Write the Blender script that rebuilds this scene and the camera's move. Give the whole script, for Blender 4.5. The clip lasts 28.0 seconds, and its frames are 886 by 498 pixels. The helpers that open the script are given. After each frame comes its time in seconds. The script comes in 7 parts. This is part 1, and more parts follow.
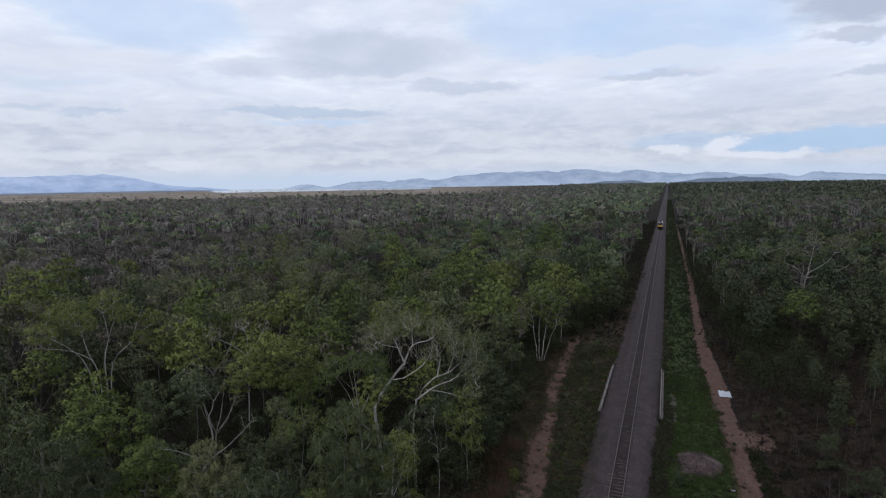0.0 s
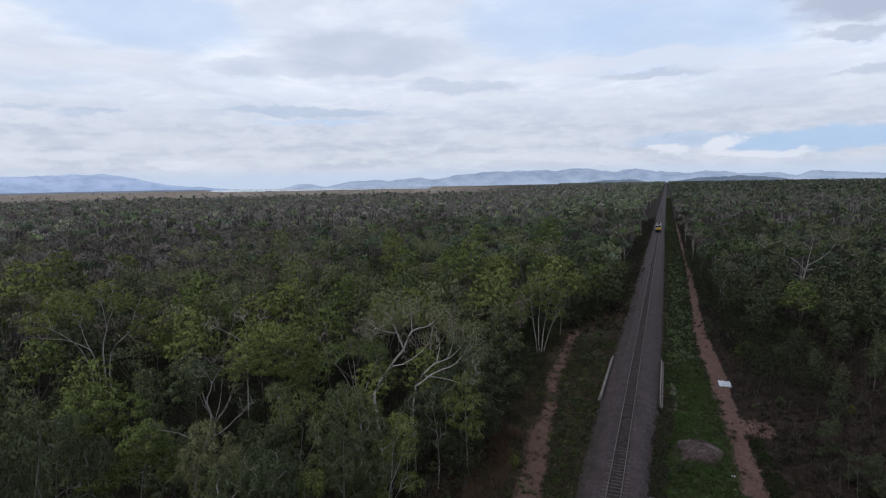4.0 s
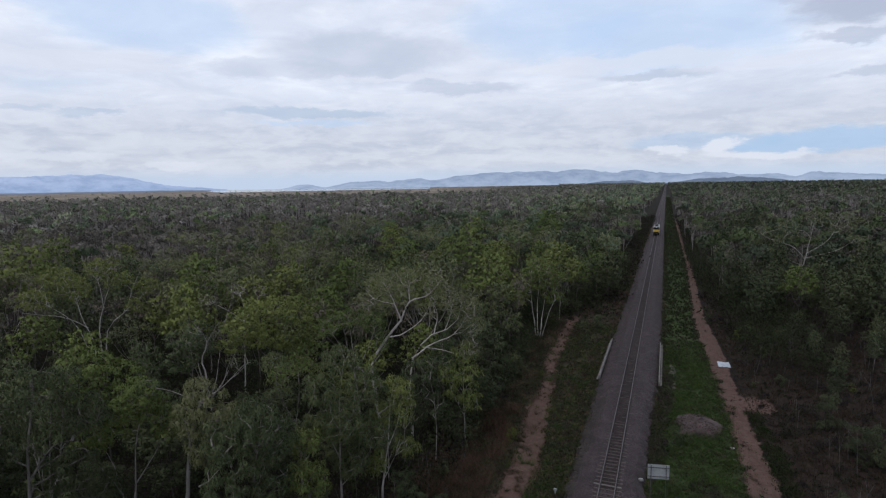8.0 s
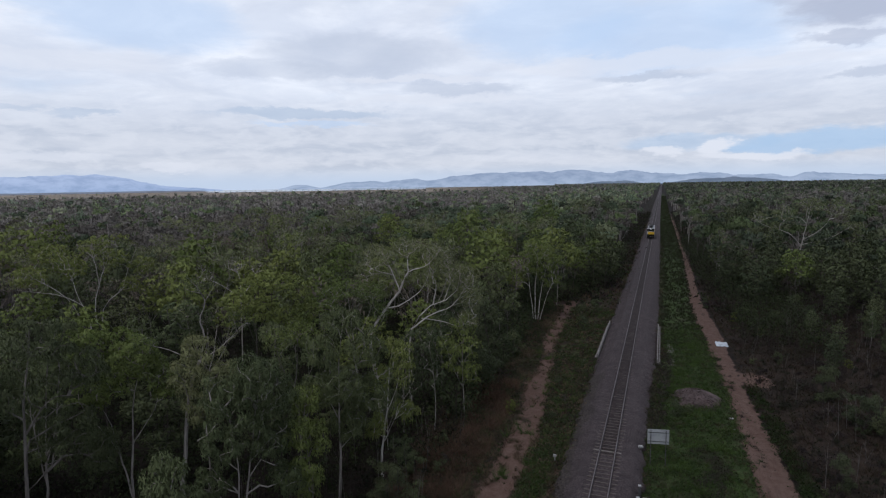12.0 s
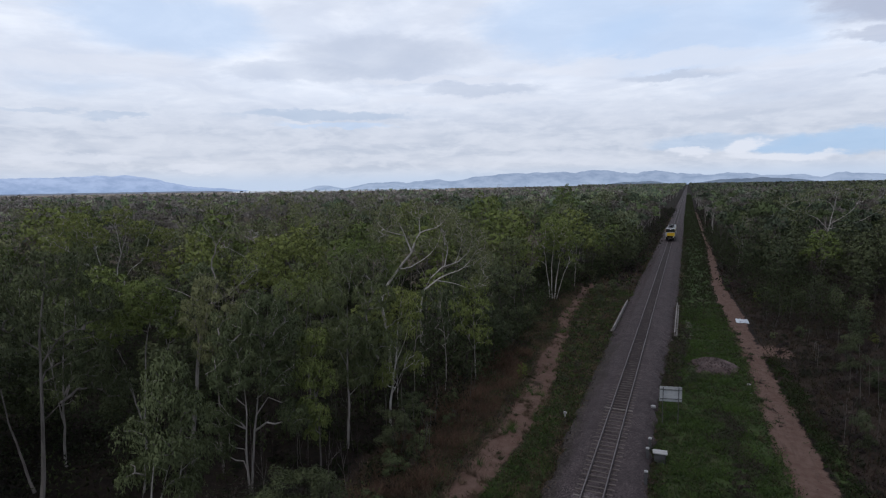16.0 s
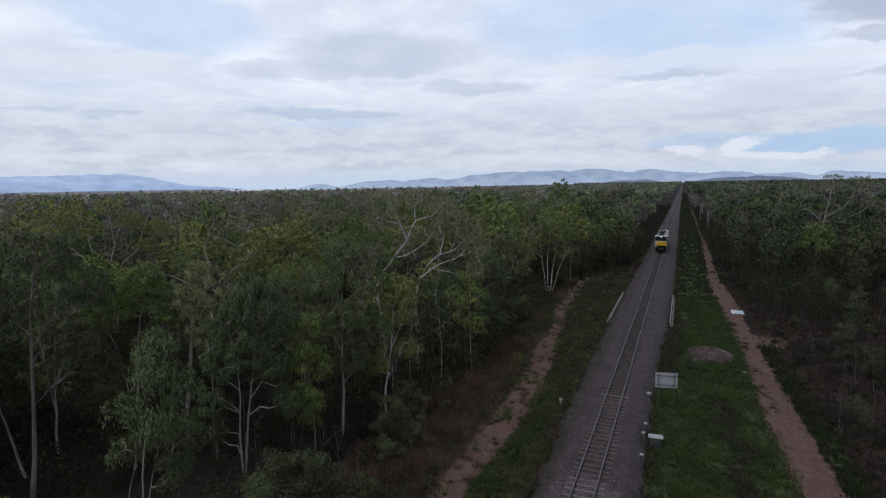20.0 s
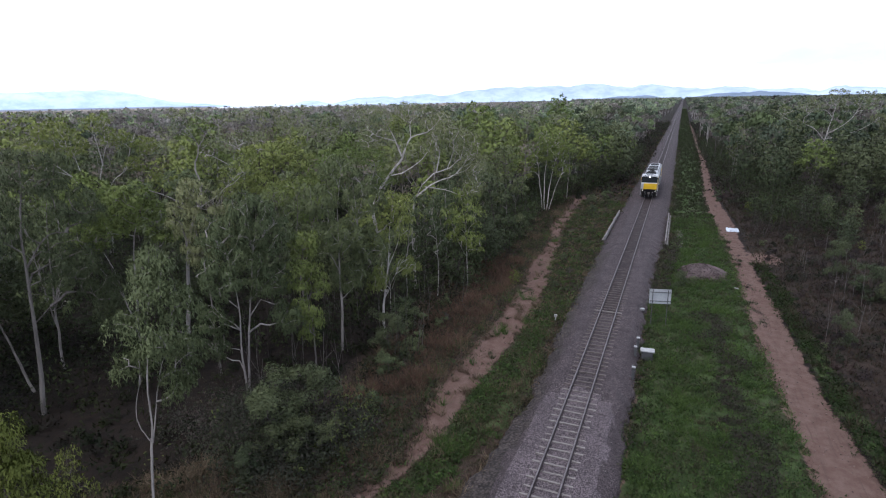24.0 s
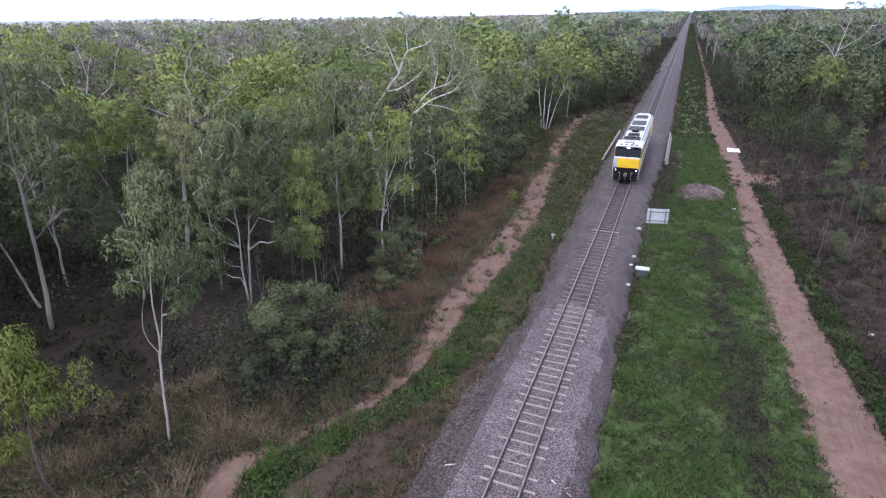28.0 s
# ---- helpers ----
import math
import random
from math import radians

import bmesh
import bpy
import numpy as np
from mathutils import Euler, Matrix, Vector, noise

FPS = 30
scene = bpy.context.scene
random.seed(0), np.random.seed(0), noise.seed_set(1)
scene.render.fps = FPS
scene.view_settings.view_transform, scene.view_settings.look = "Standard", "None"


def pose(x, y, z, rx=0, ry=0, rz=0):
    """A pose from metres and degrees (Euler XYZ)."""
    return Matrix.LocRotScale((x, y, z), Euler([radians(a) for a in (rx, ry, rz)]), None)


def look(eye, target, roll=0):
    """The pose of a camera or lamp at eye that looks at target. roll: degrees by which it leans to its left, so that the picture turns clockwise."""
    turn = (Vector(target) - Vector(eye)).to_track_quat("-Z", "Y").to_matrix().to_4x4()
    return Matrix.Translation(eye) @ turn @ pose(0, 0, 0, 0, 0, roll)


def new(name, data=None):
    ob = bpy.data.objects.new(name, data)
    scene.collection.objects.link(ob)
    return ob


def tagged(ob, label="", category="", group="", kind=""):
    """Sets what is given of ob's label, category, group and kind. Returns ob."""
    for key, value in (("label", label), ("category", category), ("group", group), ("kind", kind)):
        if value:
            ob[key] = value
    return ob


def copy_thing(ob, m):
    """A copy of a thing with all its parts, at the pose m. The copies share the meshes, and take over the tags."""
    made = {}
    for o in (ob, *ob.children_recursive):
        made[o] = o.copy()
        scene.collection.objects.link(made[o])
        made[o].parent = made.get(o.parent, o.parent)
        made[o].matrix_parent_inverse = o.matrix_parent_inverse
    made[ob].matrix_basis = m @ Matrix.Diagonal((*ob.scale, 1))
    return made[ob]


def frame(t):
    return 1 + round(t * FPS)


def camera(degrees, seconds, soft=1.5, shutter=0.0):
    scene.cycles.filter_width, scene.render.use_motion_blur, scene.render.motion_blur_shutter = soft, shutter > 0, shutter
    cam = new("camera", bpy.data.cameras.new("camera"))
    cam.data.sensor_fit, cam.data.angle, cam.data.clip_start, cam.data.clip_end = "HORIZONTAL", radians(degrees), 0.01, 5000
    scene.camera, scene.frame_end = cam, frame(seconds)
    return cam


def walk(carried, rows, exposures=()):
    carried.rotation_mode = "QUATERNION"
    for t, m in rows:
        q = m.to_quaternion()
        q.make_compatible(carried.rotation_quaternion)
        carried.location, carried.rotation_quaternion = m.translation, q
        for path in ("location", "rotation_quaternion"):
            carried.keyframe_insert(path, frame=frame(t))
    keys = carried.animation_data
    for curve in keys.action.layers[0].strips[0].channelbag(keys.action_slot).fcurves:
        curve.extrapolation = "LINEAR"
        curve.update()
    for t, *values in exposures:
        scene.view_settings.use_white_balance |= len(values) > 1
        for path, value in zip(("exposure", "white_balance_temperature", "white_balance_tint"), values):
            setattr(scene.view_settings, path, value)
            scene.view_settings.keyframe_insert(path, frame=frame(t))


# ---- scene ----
# Camera: a drone that sinks beside a railway and then tilts down.
cam = camera(76.7, 28.0, soft=1.2)
PATH = [
    (0, (3.565, 12.831, 27.95), (2.825, 14.674, 27.717), -0.9),
    (1, (3.353, 12.881, 27.696), (2.617, 14.726, 27.46), -0.8),
    (2, (3.484, 12.862, 27.351), (2.745, 14.706, 27.118), -1.0),
    (3, (3.444, 12.883, 27.026), (2.707, 14.728, 26.793), -0.9),
    (3.5, (3.452, 12.872, 26.875), (2.716, 14.716, 26.64), -1.0),
    (5.5, (3.7, 12.802, 25.646), (2.96, 14.646, 25.412), -0.8),
    (6, (3.447, 12.818, 25.287), (2.712, 14.663, 25.053), -0.7),
    (7, (3.483, 12.778, 24.714), (2.749, 14.624, 24.476), -0.8),
    (8, (3.656, 12.831, 23.783), (2.92, 14.676, 23.552), -0.9),
    (9, (3.562, 12.753, 23.085), (2.83, 14.599, 22.85), -0.6),
    (10, (3.487, 12.669, 22.325), (2.76, 14.518, 22.091), -0.5),
    (11, (3.674, 12.572, 21.601), (2.948, 14.421, 21.373), -0.8),
    (12, (3.431, 12.586, 21.007), (2.708, 14.437, 20.778), -0.9),
    (12.5, (3.51, 12.431, 20.436), (2.785, 14.281, 20.213), -1.0),
    (14.5, (4.253, 12.476, 17.569), (3.453, 14.295, 17.35), -1.1),
    (15, (4.34, 12.504, 17.331), (3.539, 14.323, 17.111), -1.0),
    (16, (4.412, 12.556, 17.371), (3.616, 14.378, 17.147), -0.9),
    (17, (4.292, 12.593, 17.579), (3.501, 14.416, 17.352), -0.8),
    (18, (4.367, 12.662, 16.943), (3.578, 14.487, 16.725), -1.1),
    (19, (4.365, 12.651, 16.421), (3.579, 14.477, 16.199), -1.1),
    (20, (4.429, 12.658, 16.409), (3.646, 14.484, 16.18), -0.9),
    (20.5, (4.487, 12.772, 16.186), (3.705, 14.596, 15.94), -1.1),
    (21, (4.495, 12.785, 16.225), (3.715, 14.604, 15.938), -1.1),
    (21.5, (4.405, 12.903, 16.278), (3.63, 14.718, 15.949), -1.0),
    (23.5, (4.188, 13.035, 16.329), (3.432, 14.824, 15.85), -1.0),
    (24, (4.112, 13.032, 16.249), (3.362, 14.814, 15.737), -1.0),
    (25, (4.026, 13.033, 16.233), (3.284, 14.799, 15.655), -1.1),
    (26, (4.013, 13.033, 16.153), (3.278, 14.778, 15.508), -1.2),
    (27, (4.026, 12.95, 16.115), (3.303, 14.675, 15.405), -1.1),
    (28, (4.008, 12.972, 16.028), (3.3, 14.674, 15.253), -0.8),
]
EXPOSURES = [(0, 0.0, 6100, 11), (20.2, 0.0, 6100, 11), (21.5, 0.30, 6050, 11.5), (23.5, 0.95, 5920, 13), (25, 1.38, 5890, 14), (26, 1.40, 5850, 14.5), (27, 1.60, 5810, 15), (28, 2.04, 5790, 16)]
walk(cam, [(t, look(eye, target, roll)) for t, eye, target, roll in PATH], EXPOSURES)

# World: overcast sky with thin blue gaps, and a sun spread by the cloud.
world = bpy.data.worlds.new("sky")
scene.world = world
world.use_nodes = True
wt = world.node_tree
wt.nodes.clear()


def wnode(kind, **kw):
    n = wt.nodes.new(kind)
    for k, v in kw.items():
        n.inputs[k].default_value = v
    return n


def wmath(op, a, b=None, clamp=False):
    n = wt.nodes.new("ShaderNodeMath")
    n.operation, n.use_clamp = op, clamp
    for i, v in enumerate((a, b)):
        if v is None:
            continue
        if isinstance(v, (int, float)):
            n.inputs[i].default_value = v
        else:
            wt.links.new(v, n.inputs[i])
    return n.outputs[0]


def wmix(fac, a, b):
    n = wt.nodes.new("ShaderNodeMix")
    n.data_type = "RGBA"
    for i, v in ((0, fac), (6, a), (7, b)):
        if isinstance(v, (tuple, float, int)):
            n.inputs[i].default_value = v
        else:
            wt.links.new(v, n.inputs[i])
    return n.outputs[2]


def wramp(v, lo, hi):
    n = wt.nodes.new("ShaderNodeMapRange")
    n.interpolation_type = "SMOOTHSTEP"
    wt.links.new(v, n.inputs[0])
    n.inputs[1].default_value, n.inputs[2].default_value = lo, hi
    return n.outputs[0]


sky = wt.nodes.new("ShaderNodeTexSky")
sky.sky_type, sky.sun_disc = "NISHITA", False
sky.sun_elevation, sky.sun_rotation = radians(60), radians(205)
tc = wt.nodes.new("ShaderNodeTexCoord")
sep = wt.nodes.new("ShaderNodeSeparateXYZ")
wt.links.new(tc.outputs["Generated"], sep.inputs[0])
up = wmath("MAXIMUM", sep.outputs[2], 0.0)
dz = wmath("ADD", up, 0.10)
comb = wt.nodes.new("ShaderNodeCombineXYZ")
wt.links.new(wmath("DIVIDE", sep.outputs[0], dz), comb.inputs[0])
wt.links.new(wmath("DIVIDE", sep.outputs[1], dz), comb.inputs[1])


def wnoise(scale, detail, rough, shift, distort=0.0):
    n = wnode("ShaderNodeTexNoise", Scale=scale, Detail=detail, Roughness=rough, Distortion=distort)
    m = wt.nodes.new("ShaderNodeMapping")
    m.inputs["Location"].default_value = shift
    wt.links.new(comb.outputs[0], m.inputs[0])
    wt.links.new(m.outputs[0], n.inputs["Vector"])
    return n.outputs[0]


gaps = wramp(wnoise(0.62, 5, 0.5, (3.6, 1.2, 0.4), 0.3), 0.22, 0.42)
bellies = wramp(wnoise(0.80, 5, 0.52, (7.9, 2.2, 4.0), 0.2), 0.44, 0.66)
wisps = wramp(wnoise(2.2, 6, 0.6, (1.0, 5.0, 2.0), 0.6), 0.32, 0.72)
blue = wmix(wramp(up, 0.0, 0.35), (0.54, 0.69, 0.88, 1), (0.60, 0.75, 0.95, 1))
white = wmix(wisps, (0.79, 0.83, 0.91, 1), (0.97, 0.99, 1.03, 1))
cloud = wmix(wmath("MULTIPLY", bellies, 0.45), white, (0.56, 0.61, 0.72, 1))
over = wmix(gaps, blue, cloud)
deg = 180 / math.pi
az_deg = wmath("MULTIPLY", wmath("ARCTAN2", sep.outputs[0], sep.outputs[1]), deg)
el_deg = wmath("MULTIPLY", wmath("ARCSINE", sep.outputs[2]), deg)


def layer(wide, tall, detail, rough, shift, distort=0.0):
    """Cloud told in degrees round the horizon and above it, so that it does not flatten out low down."""
    c2 = wt.nodes.new("ShaderNodeCombineXYZ")
    wt.links.new(wmath("DIVIDE", az_deg, wide), c2.inputs[0])
    wt.links.new(wmath("DIVIDE", el_deg, tall), c2.inputs[1])
    c2.inputs[2].default_value = shift
    n = wnode("ShaderNodeTexNoise", Scale=1.0, Detail=detail, Roughness=rough, Distortion=distort)
    wt.links.new(c2.outputs[0], n.inputs["Vector"])
    return n.outputs[0]


sheets = wramp(layer(9.0, 1.5, 8, 0.58, 3.7, 0.4), 0.36, 0.66)
puffs = wramp(layer(3.2, 1.1, 9, 0.62, 8.1, 0.3), 0.40, 0.64)
bank = wmix(sheets, (0.575, 0.615, 0.695, 1), (0.70, 0.725, 0.785, 1))
bank = wmix(wmath("MULTIPLY", puffs, 0.55), bank, (0.80, 0.815, 0.86, 1))
bank = wmix(wramp(el_deg, 2.2, 0.2), bank, (0.60, 0.69, 0.82, 1))
over = wmix(wmath("MULTIPLY", wramp(layer(14.0, 4.0, 9, 0.6, 5.2, 0.5), 0.42, 0.62), 0.30), over, (0.60, 0.64, 0.73, 1))
low = wmix(wramp(el_deg, 4.0, 10.5), bank, over)
# The larger clouds and gaps: bearing, elevation, half width and half height in degrees, kind, weight.
CLOUDS = (
    (-29.5, 12.6, 9.0, 1.9, "grey", 0.55),
    (-37.0, 11.0, 7.0, 1.0, "grey", 0.45),
    (-48.5, 14.4, 9.0, 2.6, "blue", 0.6),
    (-11.0, 15.0, 9.0, 3.4, "blue", 0.62),
    (0.5, 13.0, 10.0, 3.4, "blue", 0.62),
    (15.0, 13.4, 5.5, 1.5, "dark", 0.85),
    (11.5, 14.8, 4.0, 0.8, "dark", 0.5),
    (13.5, 11.2, 4.0, 0.5, "dark", 0.6),
    (-35.0, 7.0, 9.0, 0.45, "streak", 0.7),
    (-34.0, 6.0, 5.0, 0.3, "blue", 0.5),
    (-53.0, 6.4, 3.4, 0.3, "streak", 0.55),
    (-59.0, 6.8, 3.0, 0.25, "streak", 0.4),
    (12.5, 3.2, 7.0, 1.0, "deep", 0.75),
    (3.0, 3.6, 6.0, 0.8, "deep", 0.4),
    (4.9, 3.1, 1.6, 0.75, "white", 0.95),
    (0.2, 2.7, 1.6, 0.5, "white", 0.85),
    (7.5, 2.2, 4.0, 0.4, "white", 0.8),
    (-1.0, 9.6, 5.0, 0.45, "grey", 0.7),
    (-19.5, 9.4, 5.4, 0.7, "grey", 0.55),
    (15.4, 8.4, 2.8, 0.4, "grey", 0.6),
    (-22.0, 8.4, 9.0, 0.5, "white", 0.6),
    (-24.0, 10.4, 8.0, 0.35, "white", 0.7),
    (-54.0, 10.6, 8.0, 0.8, "white", 0.5),
    (-4.0, 11.0, 12.0, 0.8, "white", 0.6),
    (8.0, 10.0, 8.0, 0.6, "white", 0.55),
    (-56.0, 2.6, 5.0, 0.5, "white", 0.55),
    (-47.5, 2.0, 2.0, 0.4, "white", 0.6),
    (-12.0, 2.6, 6.0, 0.7, "white", 0.4),
)
SHADES = {"grey": (0.55, 0.60, 0.70, 1), "blue": (0.56, 0.71, 0.92, 1), "dark": (0.48, 0.52, 0.63, 1), "streak": (0.50, 0.59, 0.72, 1), "deep": (0.42, 0.60, 0.82, 1), "white": (0.82, 0.835, 0.885, 1)}
fray, fray2 = layer(7.0, 2.2, 8, 0.62, 1.3), layer(4.0, 1.6, 8, 0.64, 6.4)
bearing = wmath("ADD", az_deg, wmath("MULTIPLY", wmath("SUBTRACT", fray, 0.5), 9.0))
height = wmath("ADD", el_deg, wmath("MULTIPLY", wmath("SUBTRACT", fray2, 0.5), 2.4))
for az, el, ra, re, kind, weight in CLOUDS:
    a2 = wmath("POWER", wmath("DIVIDE", wmath("SUBTRACT", bearing, az), ra), 2.0)
    e2 = wmath("POWER", wmath("DIVIDE", wmath("SUBTRACT", height, el), re), 2.0)
    inside_it = wramp(wmath("ADD", a2, e2), 1.5, 0.35)
    low = wmix(wmath("MULTIPLY", inside_it, weight), low, SHADES[kind])
# Unseen sky overhead, made darker than the horizon to dim the ground.
thick = wmix(wramp(up, 0.34, 0.62), low, (0.41, 0.435, 0.50, 1))
bg = wnode("ShaderNodeBackground", Strength=1.0)
clear = wnode("ShaderNodeBackground", Strength=0.06)
wt.links.new(thick, bg.inputs[0])
wt.links.new(sky.outputs[0], clear.inputs[0])
both = wt.nodes.new("ShaderNodeMixShader")
both.inputs[0].default_value = 0.92
wt.links.new(clear.outputs[0], both.inputs[1])
wt.links.new(bg.outputs[0], both.inputs[2])
out = wt.nodes.new("ShaderNodeOutputWorld")
wt.links.new(both.outputs[0], out.inputs[0])

sun = new("sun", bpy.data.lights.new("sun", "SUN"))
sun.data.energy, sun.data.angle, sun.data.color = 1.3, radians(30), (1.0, 0.95, 0.88)
sun.matrix_world = look((0, 0, 60), (0 - math.sin(radians(205)) * 60, -math.cos(radians(205)) * 60, 60 - 60 * math.tan(radians(60))))

# ---- materials ----
def material(name, rough=0.85, metal=0.0, spec=0.3):
    m = bpy.data.materials.new(name)
    m.use_nodes = True
    b = m.node_tree.nodes["Principled BSDF"]
    b.inputs["Roughness"].default_value, b.inputs["Metallic"].default_value = rough, metal
    b.inputs["Specular IOR Level"].default_value = spec
    return m, m.node_tree, b


def mnoise(nt, scale, detail=6, rough=0.6, coords="Object", stretch=None):
    t = nt.nodes.new("ShaderNodeTexCoord")
    n = nt.nodes.new("ShaderNodeTexNoise")
    n.inputs["Scale"].default_value, n.inputs["Detail"].default_value, n.inputs["Roughness"].default_value = scale, detail, rough
    src = t.outputs[coords]
    if stretch:
        m = nt.nodes.new("ShaderNodeMapping")
        m.inputs["Scale"].default_value = stretch
        nt.links.new(src, m.inputs[0])
        src = m.outputs[0]
    nt.links.new(src, n.inputs["Vector"])
    return n.outputs[0]


def mramp(nt, v, lo, hi):
    n = nt.nodes.new("ShaderNodeMapRange")
    n.interpolation_type = "SMOOTHSTEP"
    nt.links.new(v, n.inputs[0])
    n.inputs[1].default_value, n.inputs[2].default_value = lo, hi
    return n.outputs[0]


def mmix(nt, fac, a, b):
    n = nt.nodes.new("ShaderNodeMix")
    n.data_type = "RGBA"
    for i, v in ((0, fac), (6, a), (7, b)):
        if isinstance(v, (tuple, float, int)):
            n.inputs[i].default_value = (*v, 1) if isinstance(v, tuple) and len(v) == 3 else v
        else:
            nt.links.new(v, n.inputs[i])
    return n.outputs[2]


def mmath(nt, op, a, b):
    n = nt.nodes.new("ShaderNodeMath")
    n.operation = op
    n.use_clamp = True
    for i, v in enumerate((a, b)):
        if isinstance(v, (int, float)):
            n.inputs[i].default_value = v
        else:
            nt.links.new(v, n.inputs[i])
    return n.outputs[0]


def mbump(nt, b, v, strength, distance):
    n = nt.nodes.new("ShaderNodeBump")
    n.inputs["Strength"].default_value, n.inputs["Distance"].default_value = strength, distance
    nt.links.new(v, n.inputs["Height"])
    nt.links.new(n.outputs[0], b.inputs["Normal"])


def two_tone(name, a, b, scale, rough=0.85, metal=0.0, fine=None, bump=0.0, stretch=None, spec=0.3):
    """A surface that drifts between two colours, with a finer grain."""
    m, nt, p = material(name, rough, metal, spec)
    big = mramp(nt, mnoise(nt, scale, 5, 0.6, stretch=stretch), 0.35, 0.65)
    c = mmix(nt, big, a, b)
    g = mnoise(nt, fine or scale * 9, 3, 0.7, stretch=stretch)
    dark = tuple(v * 0.6 for v in a)
    c = mmix(nt, mmath(nt, "MULTIPLY", mramp(nt, g, 0.45, 0.75), 0.6), c, dark)
    nt.links.new(c, p.inputs["Base Color"])
    if bump:
        mbump(nt, p, g, 0.6, bump)
    return m


def leaf_material(name, a, b, c):
    """Leaves: each tree its own shade between a and b, each spray a little off it towards c."""
    m, nt, p = material(name, 0.6, 0.0, 0.14)
    info = nt.nodes.new("ShaderNodeObjectInfo")
    geo = nt.nodes.new("ShaderNodeNewGeometry")
    col = mmix(nt, info.outputs["Random"], a, b)
    col = mmix(nt, mmath(nt, "MULTIPLY", geo.outputs["Random Per Island"], 0.32), col, c)
    clump = mramp(nt, mnoise(nt, 0.9, 2, 0.5), 0.35, 0.65)
    col = mmix(nt, mmath(nt, "MULTIPLY", clump, 0.35), col, tuple(v * 0.55 for v in a))
    nt.links.new(col, p.inputs["Base Color"])
    tr = nt.nodes.new("ShaderNodeBsdfTranslucent")
    nt.links.new(col, tr.inputs[0])
    mx = nt.nodes.new("ShaderNodeMixShader")
    mx.inputs[0].default_value = 0.2
    nt.links.new(p.outputs[0], mx.inputs[1])
    nt.links.new(tr.outputs[0], mx.inputs[2])
    nt.links.new(mx.outputs[0], nt.nodes["Material Output"].inputs[0])
    return m


def tint_material(name, rough=0.8, fine=0.3, through_light=0.25):
    """Plants told apart by the colour that each one carries."""
    m, nt, p = material(name, rough, 0.0, 0.15)
    at = nt.nodes.new("ShaderNodeAttribute")
    at.attribute_name = "tint"
    geo = nt.nodes.new("ShaderNodeNewGeometry")
    k = mmath(nt, "MULTIPLY", geo.outputs["Random Per Island"], fine)
    dark = nt.nodes.new("ShaderNodeMix")
    dark.data_type, dark.blend_type = "RGBA", "MULTIPLY"
    dark.inputs[0].default_value = 1.0
    nt.links.new(at.outputs["Color"], dark.inputs[6])
    dark.inputs[7].default_value = (0.5, 0.5, 0.5, 1)
    col = mmix(nt, k, at.outputs["Color"], dark.outputs[2])
    nt.links.new(col, p.inputs["Base Color"])
    tr = nt.nodes.new("ShaderNodeBsdfTranslucent")
    nt.links.new(col, tr.inputs[0])
    mx = nt.nodes.new("ShaderNodeMixShader")
    mx.inputs[0].default_value = through_light
    nt.links.new(p.outputs[0], mx.inputs[1])
    nt.links.new(tr.outputs[0], mx.inputs[2])
    nt.links.new(mx.outputs[0], nt.nodes["Material Output"].inputs[0])
    return m


LEAF = {
    "weep": leaf_material("grey_green_leaves", (0.056, 0.076, 0.037), (0.120, 0.140, 0.062), (0.165, 0.188, 0.088)),
    "round": leaf_material("fresh_green_leaves", (0.088, 0.126, 0.036), (0.180, 0.204, 0.060), (0.22, 0.248, 0.086)),
    "dense": leaf_material("deep_green_leaves", (0.043, 0.058, 0.031), (0.100, 0.114, 0.053), (0.132, 0.150, 0.072)),
    "open": leaf_material("olive_leaves", (0.130, 0.150, 0.072), (0.172, 0.180, 0.085), (0.215, 0.222, 0.115)),
    "bare": leaf_material("dry_brown_leaves", (0.125, 0.106, 0.082), (0.155, 0.128, 0.10), (0.17, 0.15, 0.12)),
    "young": leaf_material("yellow_green_leaves", (0.100, 0.120, 0.026), (0.125, 0.145, 0.034), (0.155, 0.175, 0.046)),
    "dusk": leaf_material("dusky_scrub_leaves", (0.052, 0.040, 0.038), (0.070, 0.058, 0.048), (0.092, 0.078, 0.068)),
}
bark_ghost = two_tone("white_gum_bark", (0.40, 0.375, 0.35), (0.24, 0.22, 0.205), 0.9, fine=7, stretch=(3, 3, 0.6))
bark_white = two_tone("pale_bark", (0.262, 0.24, 0.224), (0.165, 0.15, 0.14), 1.3, fine=9, stretch=(3, 3, 0.6), bump=0.01)
bark_grey = two_tone("grey_bark", (0.17, 0.152, 0.14), (0.084, 0.074, 0.067), 1.1, fine=8, stretch=(3, 3, 0.5), bump=0.01)
bark_dark = two_tone("dark_bark", (0.081, 0.068, 0.062), (0.037, 0.031, 0.028), 1.1, fine=8, stretch=(3, 3, 0.5), bump=0.01)
far_leaf = tint_material("far_leaves")
grass_leaf = tint_material("grass_blades", 0.7, 0.4, 0.5)


